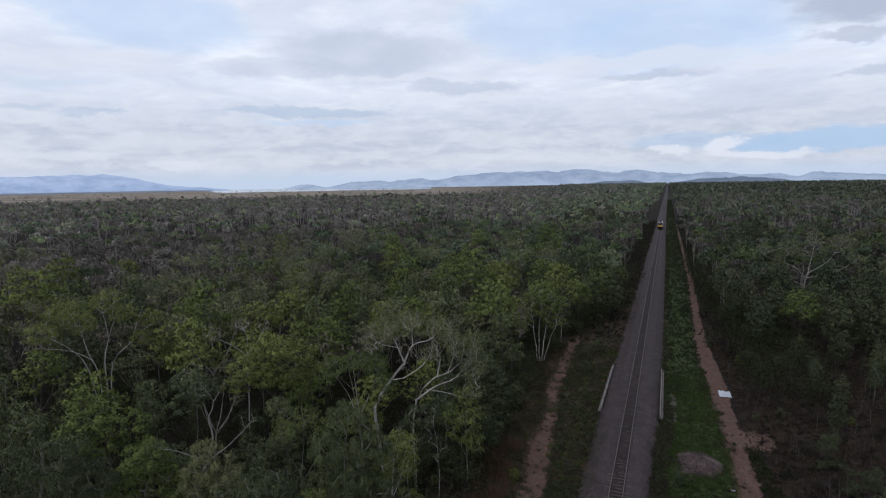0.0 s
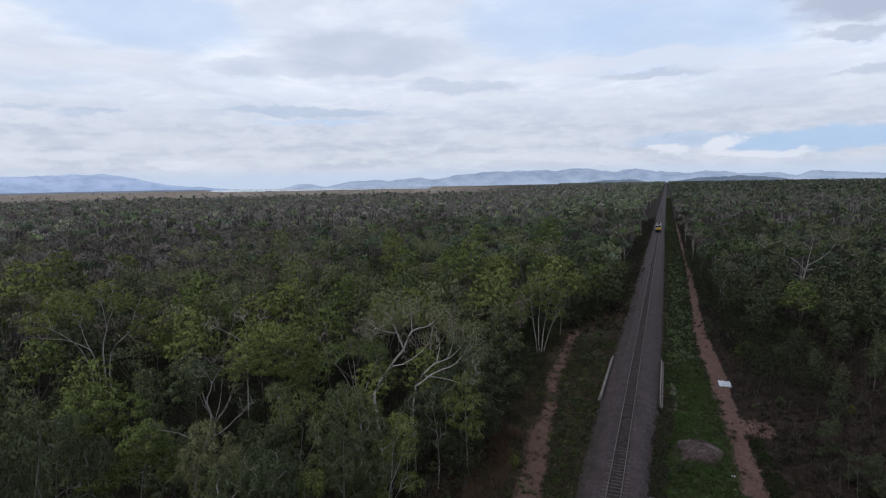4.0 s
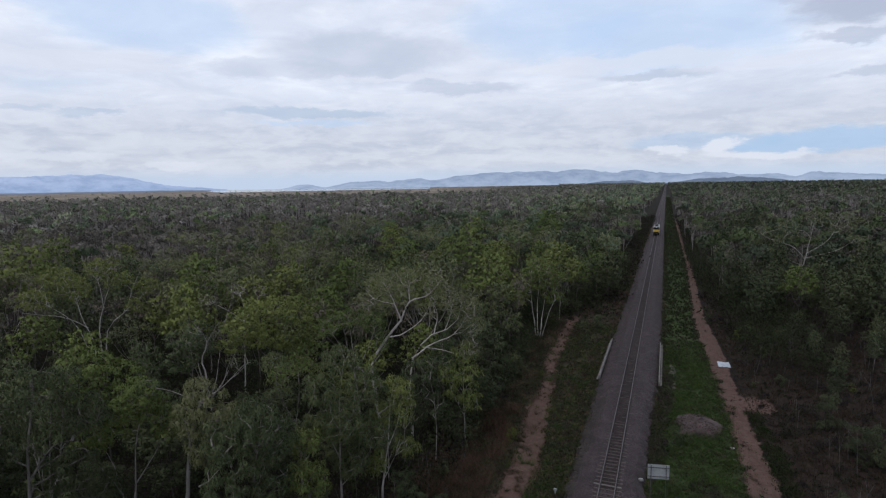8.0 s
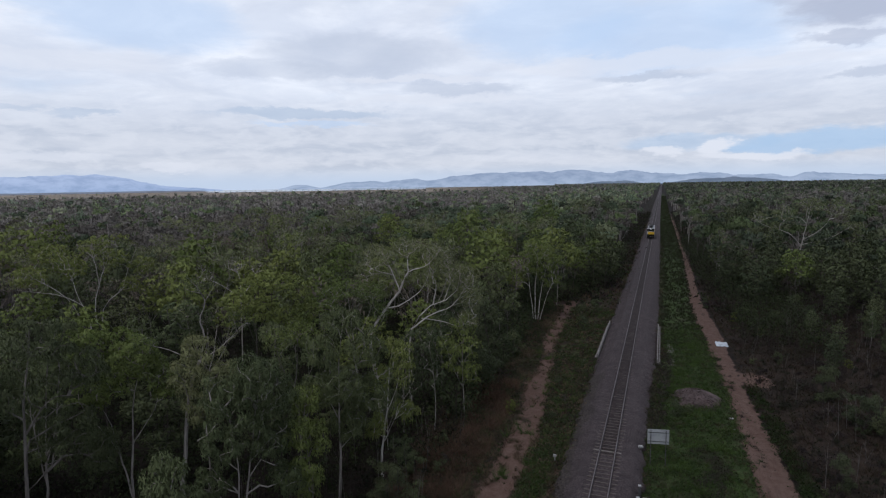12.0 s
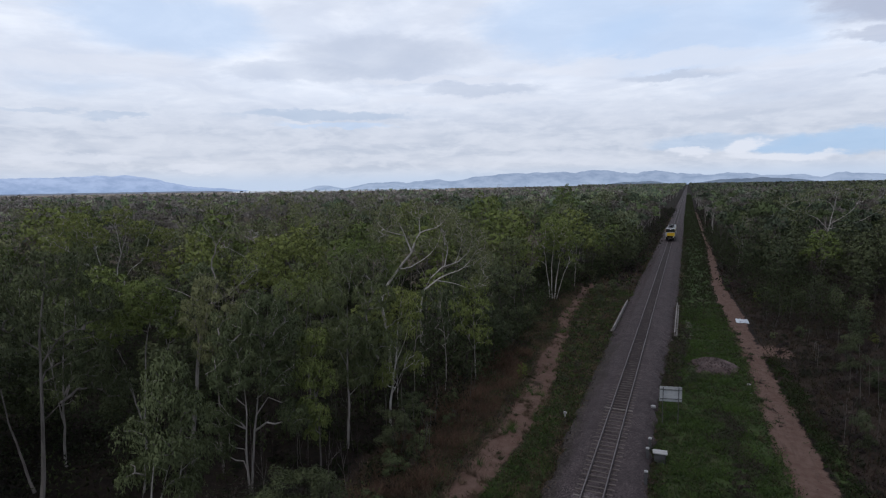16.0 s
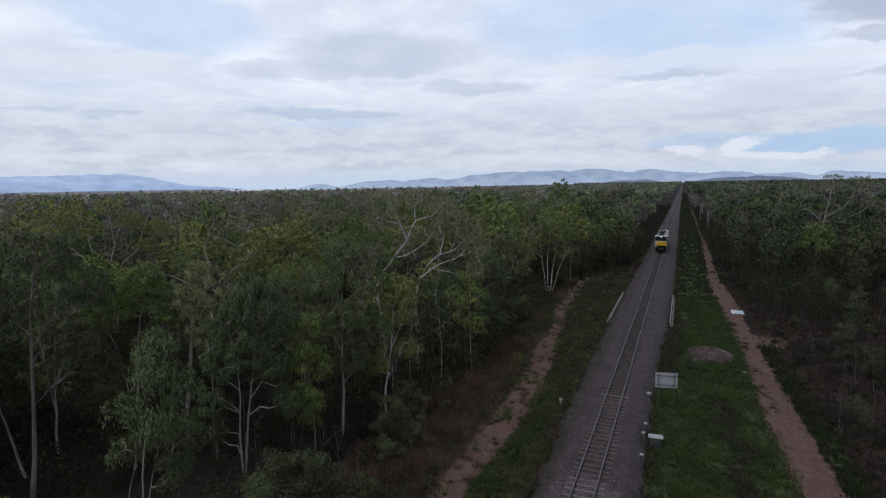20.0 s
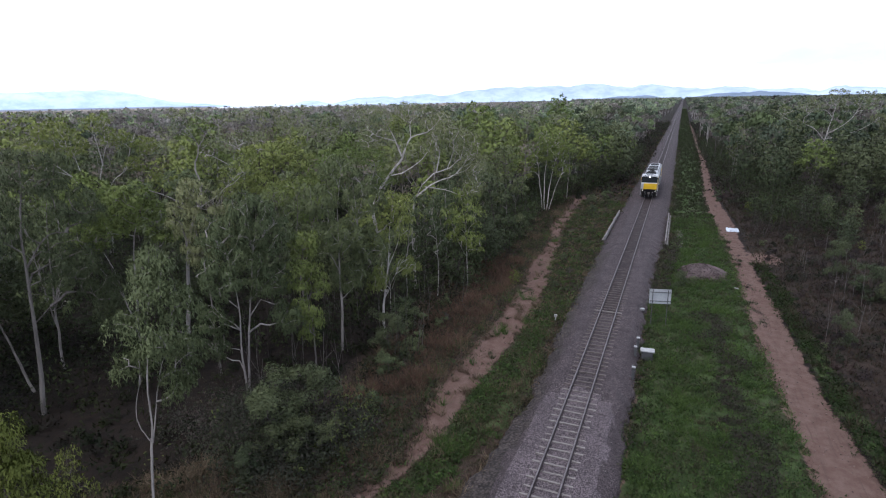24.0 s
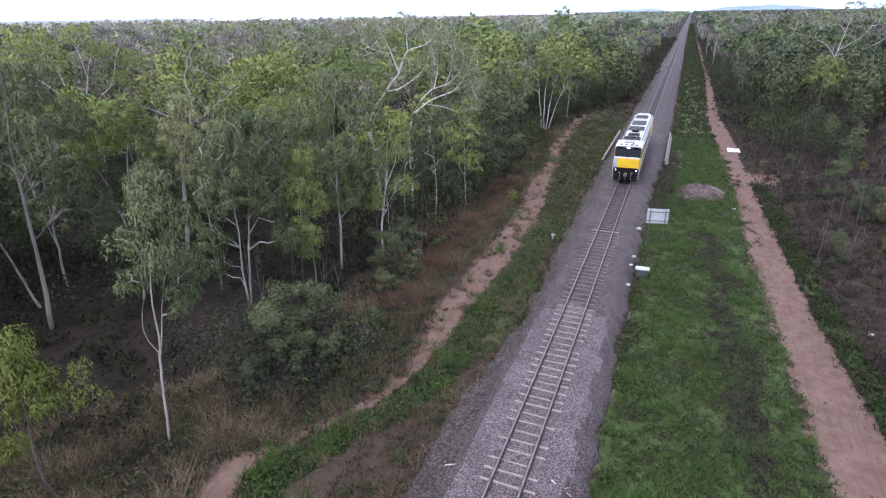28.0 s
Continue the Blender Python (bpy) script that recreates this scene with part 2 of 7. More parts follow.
def gravel(name, a, b, cell, gap=0.35):
    """Broken stone: each stone its own shade between a and b, dark in the gaps."""
    m, nt, p = material(name, 0.9)
    t = nt.nodes.new("ShaderNodeTexCoord")
    v = nt.nodes.new("ShaderNodeTexVoronoi")
    v.inputs["Scale"].default_value = 1 / cell
    nt.links.new(t.outputs["Object"], v.inputs["Vector"])
    sp = nt.nodes.new("ShaderNodeSeparateColor")
    nt.links.new(v.outputs["Color"], sp.inputs[0])
    c = mmix(nt, sp.outputs[0], a, b)
    big = mramp(nt, mnoise(nt, 0.55, 5, 0.6), 0.35, 0.7)
    c = mmix(nt, mmath(nt, "MULTIPLY", big, 0.5), c, tuple(x * 0.6 for x in a))
    c = mmix(nt, mmath(nt, "MULTIPLY", mramp(nt, v.outputs["Distance"], gap, 0.75), 0.8), c, tuple(x * 0.25 for x in a))
    nt.links.new(c, p.inputs["Base Color"])
    n = nt.nodes.new("ShaderNodeBump")
    n.invert = True
    n.inputs["Strength"].default_value, n.inputs["Distance"].default_value = 0.8, cell * 0.5
    nt.links.new(v.outputs["Distance"], n.inputs["Height"])
    nt.links.new(n.outputs[0], p.inputs["Normal"])
    return m


ballast_mat = gravel("dark_ballast", (0.034, 0.026, 0.028), (0.110, 0.084, 0.088), 0.065)
fresh_ballast = gravel("pale_ballast", (0.066, 0.052, 0.058), (0.178, 0.144, 0.154), 0.06)
bed_mat = gravel("rusty_bed", (0.018, 0.012, 0.012), (0.062, 0.043, 0.042), 0.07)
bank_mat = gravel("gravelly_bank_soil", (0.030, 0.024, 0.022), (0.075, 0.060, 0.055), 0.13)
stone_mat, nt, p = material("ballast_stone", 0.9)
geo = nt.nodes.new("ShaderNodeNewGeometry")
nt.links.new(mmix(nt, geo.outputs["Random Per Island"], (0.045, 0.038, 0.040), (0.19, 0.162, 0.163)), p.inputs["Base Color"])
dark_stone, nt, p = material("dark_ballast_stone", 0.9)
geo = nt.nodes.new("ShaderNodeNewGeometry")
nt.links.new(mmix(nt, geo.outputs["Random Per Island"], (0.025, 0.021, 0.023), (0.11, 0.094, 0.10)), p.inputs["Base Color"])
clod_mat, nt, p = material("earth_clods", 0.95)
geo = nt.nodes.new("ShaderNodeNewGeometry")
nt.links.new(mmix(nt, geo.outputs["Random Per Island"], (0.045, 0.030, 0.026), (0.15, 0.105, 0.09)), p.inputs["Base Color"])
rail_mat = two_tone("rusty_rail_steel", (0.030, 0.021, 0.021), (0.045, 0.033, 0.032), 3.0, rough=0.7, metal=0.2)
rail_top = two_tone("worn_rail_head", (0.17, 0.15, 0.155), (0.11, 0.096, 0.098), 2.0, rough=0.5, metal=0.4)
sleeper_pale = two_tone("pale_sleeper", (0.208, 0.189, 0.178), (0.139, 0.124, 0.117), 2.0, fine=20)
sleeper_old = two_tone("weathered_sleeper", (0.118, 0.099, 0.093), (0.074, 0.062, 0.059), 2.0, fine=20)
concrete = two_tone("weathered_concrete", (0.236, 0.217, 0.211), (0.155, 0.143, 0.140), 1.2, fine=12, bump=0.01)

# ---- building tools ----
def finish(name, me, mats, parent=None, smooth=False):
    for m in mats if isinstance(mats, (list, tuple)) else [mats]:
        me.materials.append(m)
    if smooth:
        me.polygons.foreach_set("use_smooth", [True] * len(me.polygons))
    ob = new(name, me)
    ob.parent = parent
    return ob


def part(name, bm, mat, parent, label="", smooth=False):
    me = bpy.data.meshes.new(name)
    bm.to_mesh(me)
    bm.free()
    return tagged(finish(name, me, mat, parent, smooth), label)


def empty(name, x=0, y=0, z=0, rz=0):
    ob = new(name)
    ob.empty_display_size = 0.3
    ob.matrix_basis = pose(x, y, z, 0, 0, rz)
    return ob


def quads(name, co, mat, parent=None, tint=None, smooth=False):
    """A mesh of loose faces, co[face][corner]; tint: a colour a face."""
    co = np.asarray(co, dtype=np.float32)
    n, k = co.shape[:2]
    me = bpy.data.meshes.new(name)
    me.vertices.add(n * k)
    me.vertices.foreach_set("co", co.ravel())
    me.loops.add(n * k)
    me.loops.foreach_set("vertex_index", np.arange(n * k, dtype=np.int32))
    me.polygons.add(n)
    me.polygons.foreach_set("loop_start", np.arange(0, n * k, k, dtype=np.int32))
    me.update(calc_edges=True)
    if tint is not None:
        at = me.attributes.new("tint", "FLOAT_COLOR", "POINT")
        c = np.ones((n, k, 4), dtype=np.float32)
        c[:, :, :3] = np.asarray(tint, dtype=np.float32)[:, None, :]
        at.data.foreach_set("color", c.ravel())
    return finish(name, me, mat, parent, smooth)


def grid_mesh(name, co, mat, parent=None, smooth=True, wrap=False):
    """A sheet from rows of points, co[i][j]."""
    co = np.asarray(co, dtype=np.float32)
    a, b = co.shape[:2]
    i, j = np.meshgrid(np.arange(a - 1), np.arange(b if wrap else b - 1), indexing="ij")
    k = (j + 1) % b
    idx = np.stack([i * b + j, i * b + k, (i + 1) * b + k, (i + 1) * b + j], -1).reshape(-1, 4).astype(np.int32)
    me = bpy.data.meshes.new(name)
    me.vertices.add(a * b)
    me.vertices.foreach_set("co", co.reshape(-1))
    me.loops.add(idx.size)
    me.loops.foreach_set("vertex_index", idx.ravel())
    me.polygons.add(len(idx))
    me.polygons.foreach_set("loop_start", np.arange(0, idx.size, 4, dtype=np.int32))
    me.update(calc_edges=True)
    return finish(name, me, mat, parent, smooth)


def add_box(bm, x0, x1, y0, y1, z0, z1, bevel=0.0):
    r = bmesh.ops.create_cube(bm, size=1.0, matrix=Matrix.LocRotScale(((x0 + x1) / 2, (y0 + y1) / 2, (z0 + z1) / 2), None, (x1 - x0, y1 - y0, z1 - z0)))
    if bevel:
        es = list({e for v in r["verts"] for e in v.link_edges})
        bmesh.ops.bevel(bm, geom=es, offset=bevel, segments=2, affect="EDGES")
    return bm


def box(x0, x1, y0, y1, z0, z1, bevel=0.0):
    return add_box(bmesh.new(), x0, x1, y0, y1, z0, z1, bevel)


def add_rod(bm, a, b, r, r2=None, sides=10):
    a, b = Vector(a), Vector(b)
    d = b - a
    m = Matrix.Translation((a + b) / 2) @ d.to_track_quat("Z", "Y").to_matrix().to_4x4()
    bmesh.ops.create_cone(bm, cap_ends=True, segments=sides, radius1=r, radius2=r if r2 is None else r2, depth=d.length, matrix=m)
    return bm


def rod(a, b, r, r2=None, sides=10):
    return add_rod(bmesh.new(), a, b, r, r2, sides)


def prism(outline, y0, y1, bevel=0.0):
    """An x-z outline drawn out along y."""
    bm = bmesh.new()
    f = [bm.verts.new((x, y0, z)) for x, z in outline]
    g = [bm.verts.new((x, y1, z)) for x, z in outline]
    n = len(f)
    bm.faces.new(f)
    bm.faces.new(g[::-1])
    for i in range(n):
        bm.faces.new((f[i], g[i], g[(i + 1) % n], f[(i + 1) % n]))
    bmesh.ops.recalc_face_normals(bm, faces=bm.faces)
    if bevel:
        bmesh.ops.bevel(bm, geom=[e for e in bm.edges if e.calc_face_angle(0) > 0.6], offset=bevel, segments=2, affect="EDGES")
    return bm


def side_prism(outline, x0, x1, bevel=0.0):
    """A y-z outline drawn out along x."""
    bm = bmesh.new()
    f = [bm.verts.new((x0, y, z)) for y, z in outline]
    g = [bm.verts.new((x1, y, z)) for y, z in outline]
    n = len(f)
    bm.faces.new(f)
    bm.faces.new(g[::-1])
    for i in range(n):
        bm.faces.new((f[i], g[i], g[(i + 1) % n], f[(i + 1) % n]))
    bmesh.ops.recalc_face_normals(bm, faces=bm.faces)
    if bevel:
        bmesh.ops.bevel(bm, geom=[e for e in bm.edges if e.calc_face_angle(0) > 0.6], offset=bevel, segments=2, affect="EDGES")
    return bm


def wave(x, y, s, seed=0.0):
    return noise.noise((x * s, y * s, seed))


def smooth(v, lo, hi):
    t = np.clip((np.asarray(v, dtype=float) - lo) / (hi - lo), 0, 1)
    return t * t * (3 - 2 * t)

# ---- ground ----
# Edges of the earth tracks, the formation and the woods, as x along y.
def path_w(y):
    return np.interp(y, [18, 24, 26, 29, 31.7, 34.4, 37.7, 42.4, 50.4, 58.5, 69.4, 79.6, 88.9, 109, 118], [-11.2, -11.4, -11.9, -9.6, -8.1, -7.3, -7.9, -8.7, -8.6, -8.7, -9.9, -10.2, -11.8, -12.5, -12.5])


def path_w2(y):
    return np.interp(y, [18, 24, 26, 29, 31.7, 34.4, 37.7, 42.4, 50.4, 58.5, 69.4, 79.6, 88.9, 109, 118], [-9.3, -9.6, -10.1, -8.9, -7.3, -6.5, -6.3, -6.4, -6.0, -5.6, -7.0, -8.4, -9.6, -10.4, -10.6])


def path_e(y):
    return np.interp(y, [20, 33, 36, 45, 54, 70, 84, 93, 114, 187, 400], [11.8, 11.5, 11.1, 10.9, 10.4, 10.2, 10.0, 9.5, 8.7, 9.4, 8.5])


def path_e2(y):
    return np.interp(y, [20, 38, 43.6, 48.5, 56, 69.6, 82, 97, 107, 124, 188, 400], [15.2, 14.2, 13.7, 13.2, 13.0, 12.5, 12.0, 12.0, 11.5, 10.7, 11.1, 10.0])


def bal_w(y):
    return np.interp(y, [20, 28, 32, 37, 42.5, 49, 58.7, 78, 100, 135, 211, 312], [-3.3, -3.5, -3.7, -3.1, -2.5, -2.8, -3.2, -3.5, -3.5, -3.2, -3.3, -2.9])


def bal_e(y):
    return np.interp(y, [20, 45, 58, 74, 84, 100, 123, 137, 211, 312], [2.65, 2.6, 2.5, 2.9, 3.4, 3.4, 3.5, 3.5, 3.5, 3.0])


def wood_w(y):
    return np.interp(y, [15, 22.8, 26.3, 28.9, 31.4, 35.5, 46, 66, 103, 112, 120, 136, 180, 265, 600], [-19, -17.5, -16.5, -14.3, -11.6, -10.6, -11.9, -13.4, -15.6, -13.5, -10.5, -7.2, -6.0, -6.6, -6.6])


def wood_e(y):
    return np.interp(y, [15, 46, 52, 61, 78, 98, 117, 141, 183, 268, 600], [16.5, 15.7, 14.9, 14.0, 14.4, 14.2, 14.0, 11.6, 10.2, 9.0, 8.4])


def ground_z(x, y):
    x, y = np.asarray(x, dtype=float), np.asarray(y, dtype=float)
    z = -1.0 - 0.35 * smooth(-x, 14, 30) - 0.25 * smooth(x, 14, 26)
    z = z - 0.07 * ((x > path_e(y)) & (x < path_e2(y))) - 0.06 * ((x > path_w(y)) & (x < path_w2(y)))
    z = z - 0.35 * np.exp(-((x - 0.1) / 2.2) ** 2)
    z = z - 0.8 * np.exp(-((y - 85.5 - 0.12 * (x + 4)) / 2.0) ** 2) * smooth(-x, 3.4, 4.6) * smooth(x, -12, -7)
    return z


def axis(lo, hi, step, ends, k=1.22):
    a = list(np.arange(lo, hi + 1e-6, step))
    d, left, right = step, [], []
    v = hi
    while v < ends[1]:
        d = min(d * k, 450)
        v += d
        right.append(min(v, ends[1]))
    d, v = step, lo
    while v > ends[0]:
        d = min(d * k, 450)
        v -= d
        left.append(max(v, ends[0]))
    return np.array(left[::-1] + a + right)


gx, gy = axis(-24, 20, 0.4, (-4800, 4800)), axis(16, 116, 0.5, (-4800, 4800))
GX, GY = np.meshgrid(gx, gy)
lump = np.array([[wave(x, y, 0.5, 3.0) * 0.06 + wave(x, y, 1.7, 9.0) * 0.03 if abs(x) < 60 and y < 160 else 0.0 for x in gx] for y in gy])
GZ = ground_z(GX, GY) + lump
ground_mat, nt, p = material("bush_ground", 0.95, 0.0, 0.1)
at = nt.nodes.new("ShaderNodeAttribute")
at.attribute_name = "cover"
sepc = nt.nodes.new("ShaderNodeSeparateColor")
nt.links.new(at.outputs["Color"], sepc.inputs[0])
rag = mnoise(nt, 1.6, 6, 0.65)
grain = mnoise(nt, 11.0, 4, 0.7)
patch = mnoise(nt, 0.22, 5, 0.6)


def ragged(v, width=0.5):
    n = nt.nodes.new("ShaderNodeMath")
    n.operation = "MULTIPLY_ADD"
    nt.links.new(rag, n.inputs[0])
    n.inputs[1].default_value, n.inputs[2].default_value = 1.1, -0.55
    n2 = nt.nodes.new("ShaderNodeMath")
    nt.links.new(v, n2.inputs[0])
    nt.links.new(n.outputs[0], n2.inputs[1])
    return mramp(nt, n2.outputs[0], 0.5 - width / 2, 0.5 + width / 2)


# Leaf litter, near black: shade under trees and bushes put into its colour.
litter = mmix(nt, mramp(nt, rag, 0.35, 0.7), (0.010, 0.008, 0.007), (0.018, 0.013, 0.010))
dry = mmix(nt, mramp(nt, grain, 0.35, 0.7), (0.026, 0.018, 0.014), (0.056, 0.041, 0.032))
green = mmix(nt, mramp(nt, rag, 0.3, 0.7), (0.026, 0.041, 0.014), (0.045, 0.065, 0.023))
green = mmix(nt, mmath(nt, "MULTIPLY", mramp(nt, patch, 0.5, 0.7), 0.6), green, (0.046, 0.038, 0.028))
dirt = mmix(nt, mramp(nt, rag, 0.3, 0.7), (0.084, 0.050, 0.040), (0.118, 0.080, 0.067))
dirt = mmix(nt, mmath(nt, "MULTIPLY", mramp(nt, grain, 0.5, 0.75), 0.5), dirt, (0.062, 0.037, 0.030))
rut = mnoise(nt, 1.0, 5, 0.6, stretch=(5.0, 0.35, 1))
dirt = mmix(nt, mmath(nt, "MULTIPLY", mramp(nt, rut, 0.5, 0.68), 0.55), dirt, (0.065, 0.042, 0.034))
flat = mmix(nt, mramp(nt, mnoise(nt, 0.004, 5, 0.6, stretch=(1, 3, 1)), 0.4, 0.6), (0.29, 0.24, 0.195), (0.15, 0.135, 0.11))
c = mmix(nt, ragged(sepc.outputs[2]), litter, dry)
c = mmix(nt, ragged(sepc.outputs[1]), c, green)
c = mmix(nt, ragged(sepc.outputs[0], 0.25), c, dirt)
c = mmix(nt, at.outputs["Alpha"], c, flat)
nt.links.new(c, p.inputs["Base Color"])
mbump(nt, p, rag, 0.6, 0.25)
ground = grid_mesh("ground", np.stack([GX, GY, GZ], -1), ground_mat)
tagged(ground, "dry bush ground with red earth tracks and green verges", "ground", kind="structure")
inside = lambda v, a, b, s=0.5: smooth(v, a - s, a + s) * (1 - smooth(v, b - s, b + s))
red = np.maximum(inside(GX, path_w(GY), path_w2(GY), 0.75) * (GY < 117) * (1 - 0.4 * np.exp(-((GY - 63) / 3.0) ** 2) - 0.5 * np.exp(-((GY - 83) / 4.0) ** 2)), inside(GX, path_e(GY), path_e2(GY)) * (GY < 420))
mottle = np.array([[0.5 * wave(x, y, 0.55, 1.5) + 0.45 * wave(x, y, 1.4, 4.2) if abs(x) < 40 and y < 150 else 0.0 for x in gx] for y in gy])
red = red * np.where(GX < 0, 0.95, 0.97) + mottle * np.where(GX < 0, 0.62, 0.45) * (red > 0.05)
red = np.maximum(red, (0.75 + mottle) * inside(GX, bal_e(GY) + 0.05, bal_e(GY) + 0.5, 0.2) * (GY < 46))
red = np.maximum(red, np.exp(-((GX - 13.5) / 2.2) ** 2 - ((GY - 80.5) / 3.0) ** 2) * 0.95)
red = np.maximum(red, (0.75 + mottle) * np.exp(-((GX + 5.2) / 1.1) ** 2 - ((GY - 72) / 10.0) ** 2))
red = np.maximum(red, 0.6 * inside(GX, bal_w(GY) - 1.0, bal_w(GY), 0.4) * inside(GY, 44, 66, 5))
grn = np.maximum(inside(GX, bal_e(GY), path_e(GY)), 0.7 * inside(GX, path_e2(GY) + 0.2, path_e2(GY) + 1.5) * (GY < 60)) * np.interp(GY, [60, 100, 200, 900, 1400], [1, 0.8, 0.7, 0.6, 0.0])
grn = np.maximum(grn, inside(GX, path_w2(GY), np.minimum(bal_w(GY), path_w2(GY) + np.interp(GY, [20, 36, 46], [1.5, 1.7, 6.0]))) * np.interp(GY, [20, 44, 55, 110, 125], [1, 0.95, 0.5, 0.36, 0.3]))
grn = np.maximum(grn, 0.40 * inside(GX, wood_w(GY), path_w(GY)) * (GY < 117))
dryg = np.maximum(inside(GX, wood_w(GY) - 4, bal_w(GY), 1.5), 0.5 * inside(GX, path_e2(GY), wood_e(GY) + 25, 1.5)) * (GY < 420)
ang = np.degrees(np.arctan2(GX - 3.5, GY - 13))
dist = np.hypot(GX - 3.5, GY - 13)
tan_far = smooth(dist, 1300, 1700) * smooth(-ang, 10, 22)
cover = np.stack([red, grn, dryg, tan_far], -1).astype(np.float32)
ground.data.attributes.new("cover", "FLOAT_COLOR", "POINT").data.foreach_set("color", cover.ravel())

# Water on the far flats.
water_mat, nt, p = material("calm_water", 0.12, 0.0, 0.5)
p.inputs["Base Color"].default_value = (0.30, 0.37, 0.45, 1)
mbump(nt, p, mnoise(nt, 0.02, 3, 0.5), 0.2, 0.5)
rows = []
for r in (2750, 3100, 3500, 4000, 4880):
    rows.append([(3.5 + r * math.sin(radians(a)), 13 + (r + 180 * wave(a, r, 0.13)) * math.cos(radians(a)), -0.8 + r * 0.0002) for a in np.linspace(-44, -23, 40)])
tagged(grid_mesh("water", rows, water_mat), "pale still water on the distant coastal flats", "water", kind="structure")

# ---- ballast and formation ----
by = axis(14, 120, 0.33, (-60, 4600), 1.16)
prof = [(-1.0, -1.45), (-0.94, -1.05), (-0.86, -0.78), (-0.66, -0.66), (-0.56, -0.5), (-0.46, -0.26), (-0.40, -0.2), (-0.26, -0.19), (-0.15, -0.2), (-0.05, -0.2),
        (0.05, -0.2), (0.15, -0.2), (0.26, -0.19), (0.40, -0.2), (0.48, -0.24), (0.6, -0.42), (0.72, -0.62), (0.86, -0.8), (0.94, -1.05), (1.0, -1.45)]
rows = []
for y in by:
    rag_w, rag_e = [(0.35 * wave(k, y, 0.55, 3) + 0.25 * wave(k, y, 1.7, 7)) * (y < 125) for k in (2.0, 9.0)]
    w, e = float(bal_w(y)) - 0.5 + rag_w, float(bal_e(y)) + 0.35 + rag_e
    row = []
    for u, z in prof:
        side, edge = (-1, -w) if u < 0 else (1, e)
        shoulder = 1.72 if u < 0 else 1.85
        x = u * shoulder / 0.40 if abs(u) < 0.45 else side * (shoulder + (abs(u) - 0.40) / 0.60 * (edge - shoulder))
        j = 0.05 * wave(x * 2.1, y * 2.1, 1.0, 5) + 0.035 * wave(x, y, 3.1, 8) if y < 125 else 0
        row.append((x + 0.1 * wave(x, y, 0.8, 2) * (abs(u) > 0.4), y, z + j))
    rows.append(row)
ballast = grid_mesh("ballast", rows, [ballast_mat, fresh_ballast, bed_mat, bank_mat], smooth=False)
tagged(ballast, "grey crushed-stone railway ballast on a low bank", "ballast", kind="structure")
cen = np.empty(len(ballast.data.polygons) * 3)
ballast.data.polygons.foreach_get("center", cen)
cen = cen.reshape(-1, 3)
tip = 43.6 - 1.4 * (np.abs(cen[:, 0]) / 1.7) ** 2 + np.array([0.4 * wave(a, b, 1.2) for a, b in cen[:, :2]])
pale = (cen[:, 1] < tip) & (cen[:, 0] > -1.95) & (cen[:, 0] < 2.05 + 0.12 * np.sin(cen[:, 1] * 1.7))
bank = (cen[:, 0] < -2.35 + np.array([0.5 * wave(a, b, 0.7, 4) for a, b in cen[:, :2]])) & (cen[:, 1] < 76)
bed = (np.abs(cen[:, 0]) < 0.5) & (cen[:, 1] > 56)
ballast.data.polygons.foreach_set("material_index", np.where(pale, 1, np.where(bed, 2, np.where(bank, 3, 0))).astype(np.int32))


def rocks(name, centres, sizes, mat, label, category, seed):
    """Loose stones, six corners each."""
    rng = np.random.default_rng(seed)
    n = len(centres)
    base = np.array([(1, 0, 0), (0, 1, 0), (-1, 0, 0), (0, -1, 0), (0, 0, 1), (0, 0, -1)], dtype=float)
    v = base[None] * rng.uniform(0.6, 1.25, (n, 6, 3)) + rng.normal(0, 0.18, (n, 6, 3))
    a = rng.uniform(0, 6.28, n)
    r = np.zeros((n, 3, 3))
    r[:, 0, 0], r[:, 0, 1], r[:, 1, 0], r[:, 1, 1], r[:, 2, 2] = np.cos(a), -np.sin(a), np.sin(a), np.cos(a), 0.8
    v = np.einsum("nij,nkj->nki", r, v) * np.asarray(sizes)[:, None, None] + np.asarray(centres)[:, None, :]
    f = np.array([(0, 1, 4), (1, 2, 4), (2, 3, 4), (3, 0, 4), (1, 0, 5), (2, 1, 5), (3, 2, 5), (0, 3, 5)])
    idx = (f[None] + (np.arange(n) * 6)[:, None, None]).reshape(-1).astype(np.int32)
    me = bpy.data.meshes.new(name)
    me.vertices.add(n * 6)
    me.vertices.foreach_set("co", v.astype(np.float32).ravel())
    me.loops.add(len(idx))
    me.loops.foreach_set("vertex_index", idx)
    me.polygons.add(len(idx) // 3)
    me.polygons.foreach_set("loop_start", np.arange(0, len(idx), 3, dtype=np.int32))
    me.update(calc_edges=True)
    return tagged(finish(name, me, mat), label, category, kind="stuff")


rng = np.random.default_rng(4)
n = 8000
x, y = rng.uniform(-2.0, 2.2, n), rng.uniform(19, 43.5, n)
z = np.where(np.abs(x) < 1.75, -0.185, -0.2 - (np.abs(x) - 1.8) * 0.52) + rng.uniform(-0.01, 0.03, n)
rocks("pale_ballast_stones", np.stack([x, y, z], -1), rng.uniform(0.018, 0.042, n), stone_mat, "loose pale grey stones on fresh railway ballast", "stones", 5)
n = 9000
y = 19 + 60 * rng.random(n) ** 1.3
u = rng.uniform(-1, 1, n)
x = np.where(u < 0, -u * (bal_w(y) + 0.1), u * (bal_e(y) - 0.1))
keep = ~((y < 43) & (np.abs(x) < 1.8))
x, y = x[keep], y[keep]
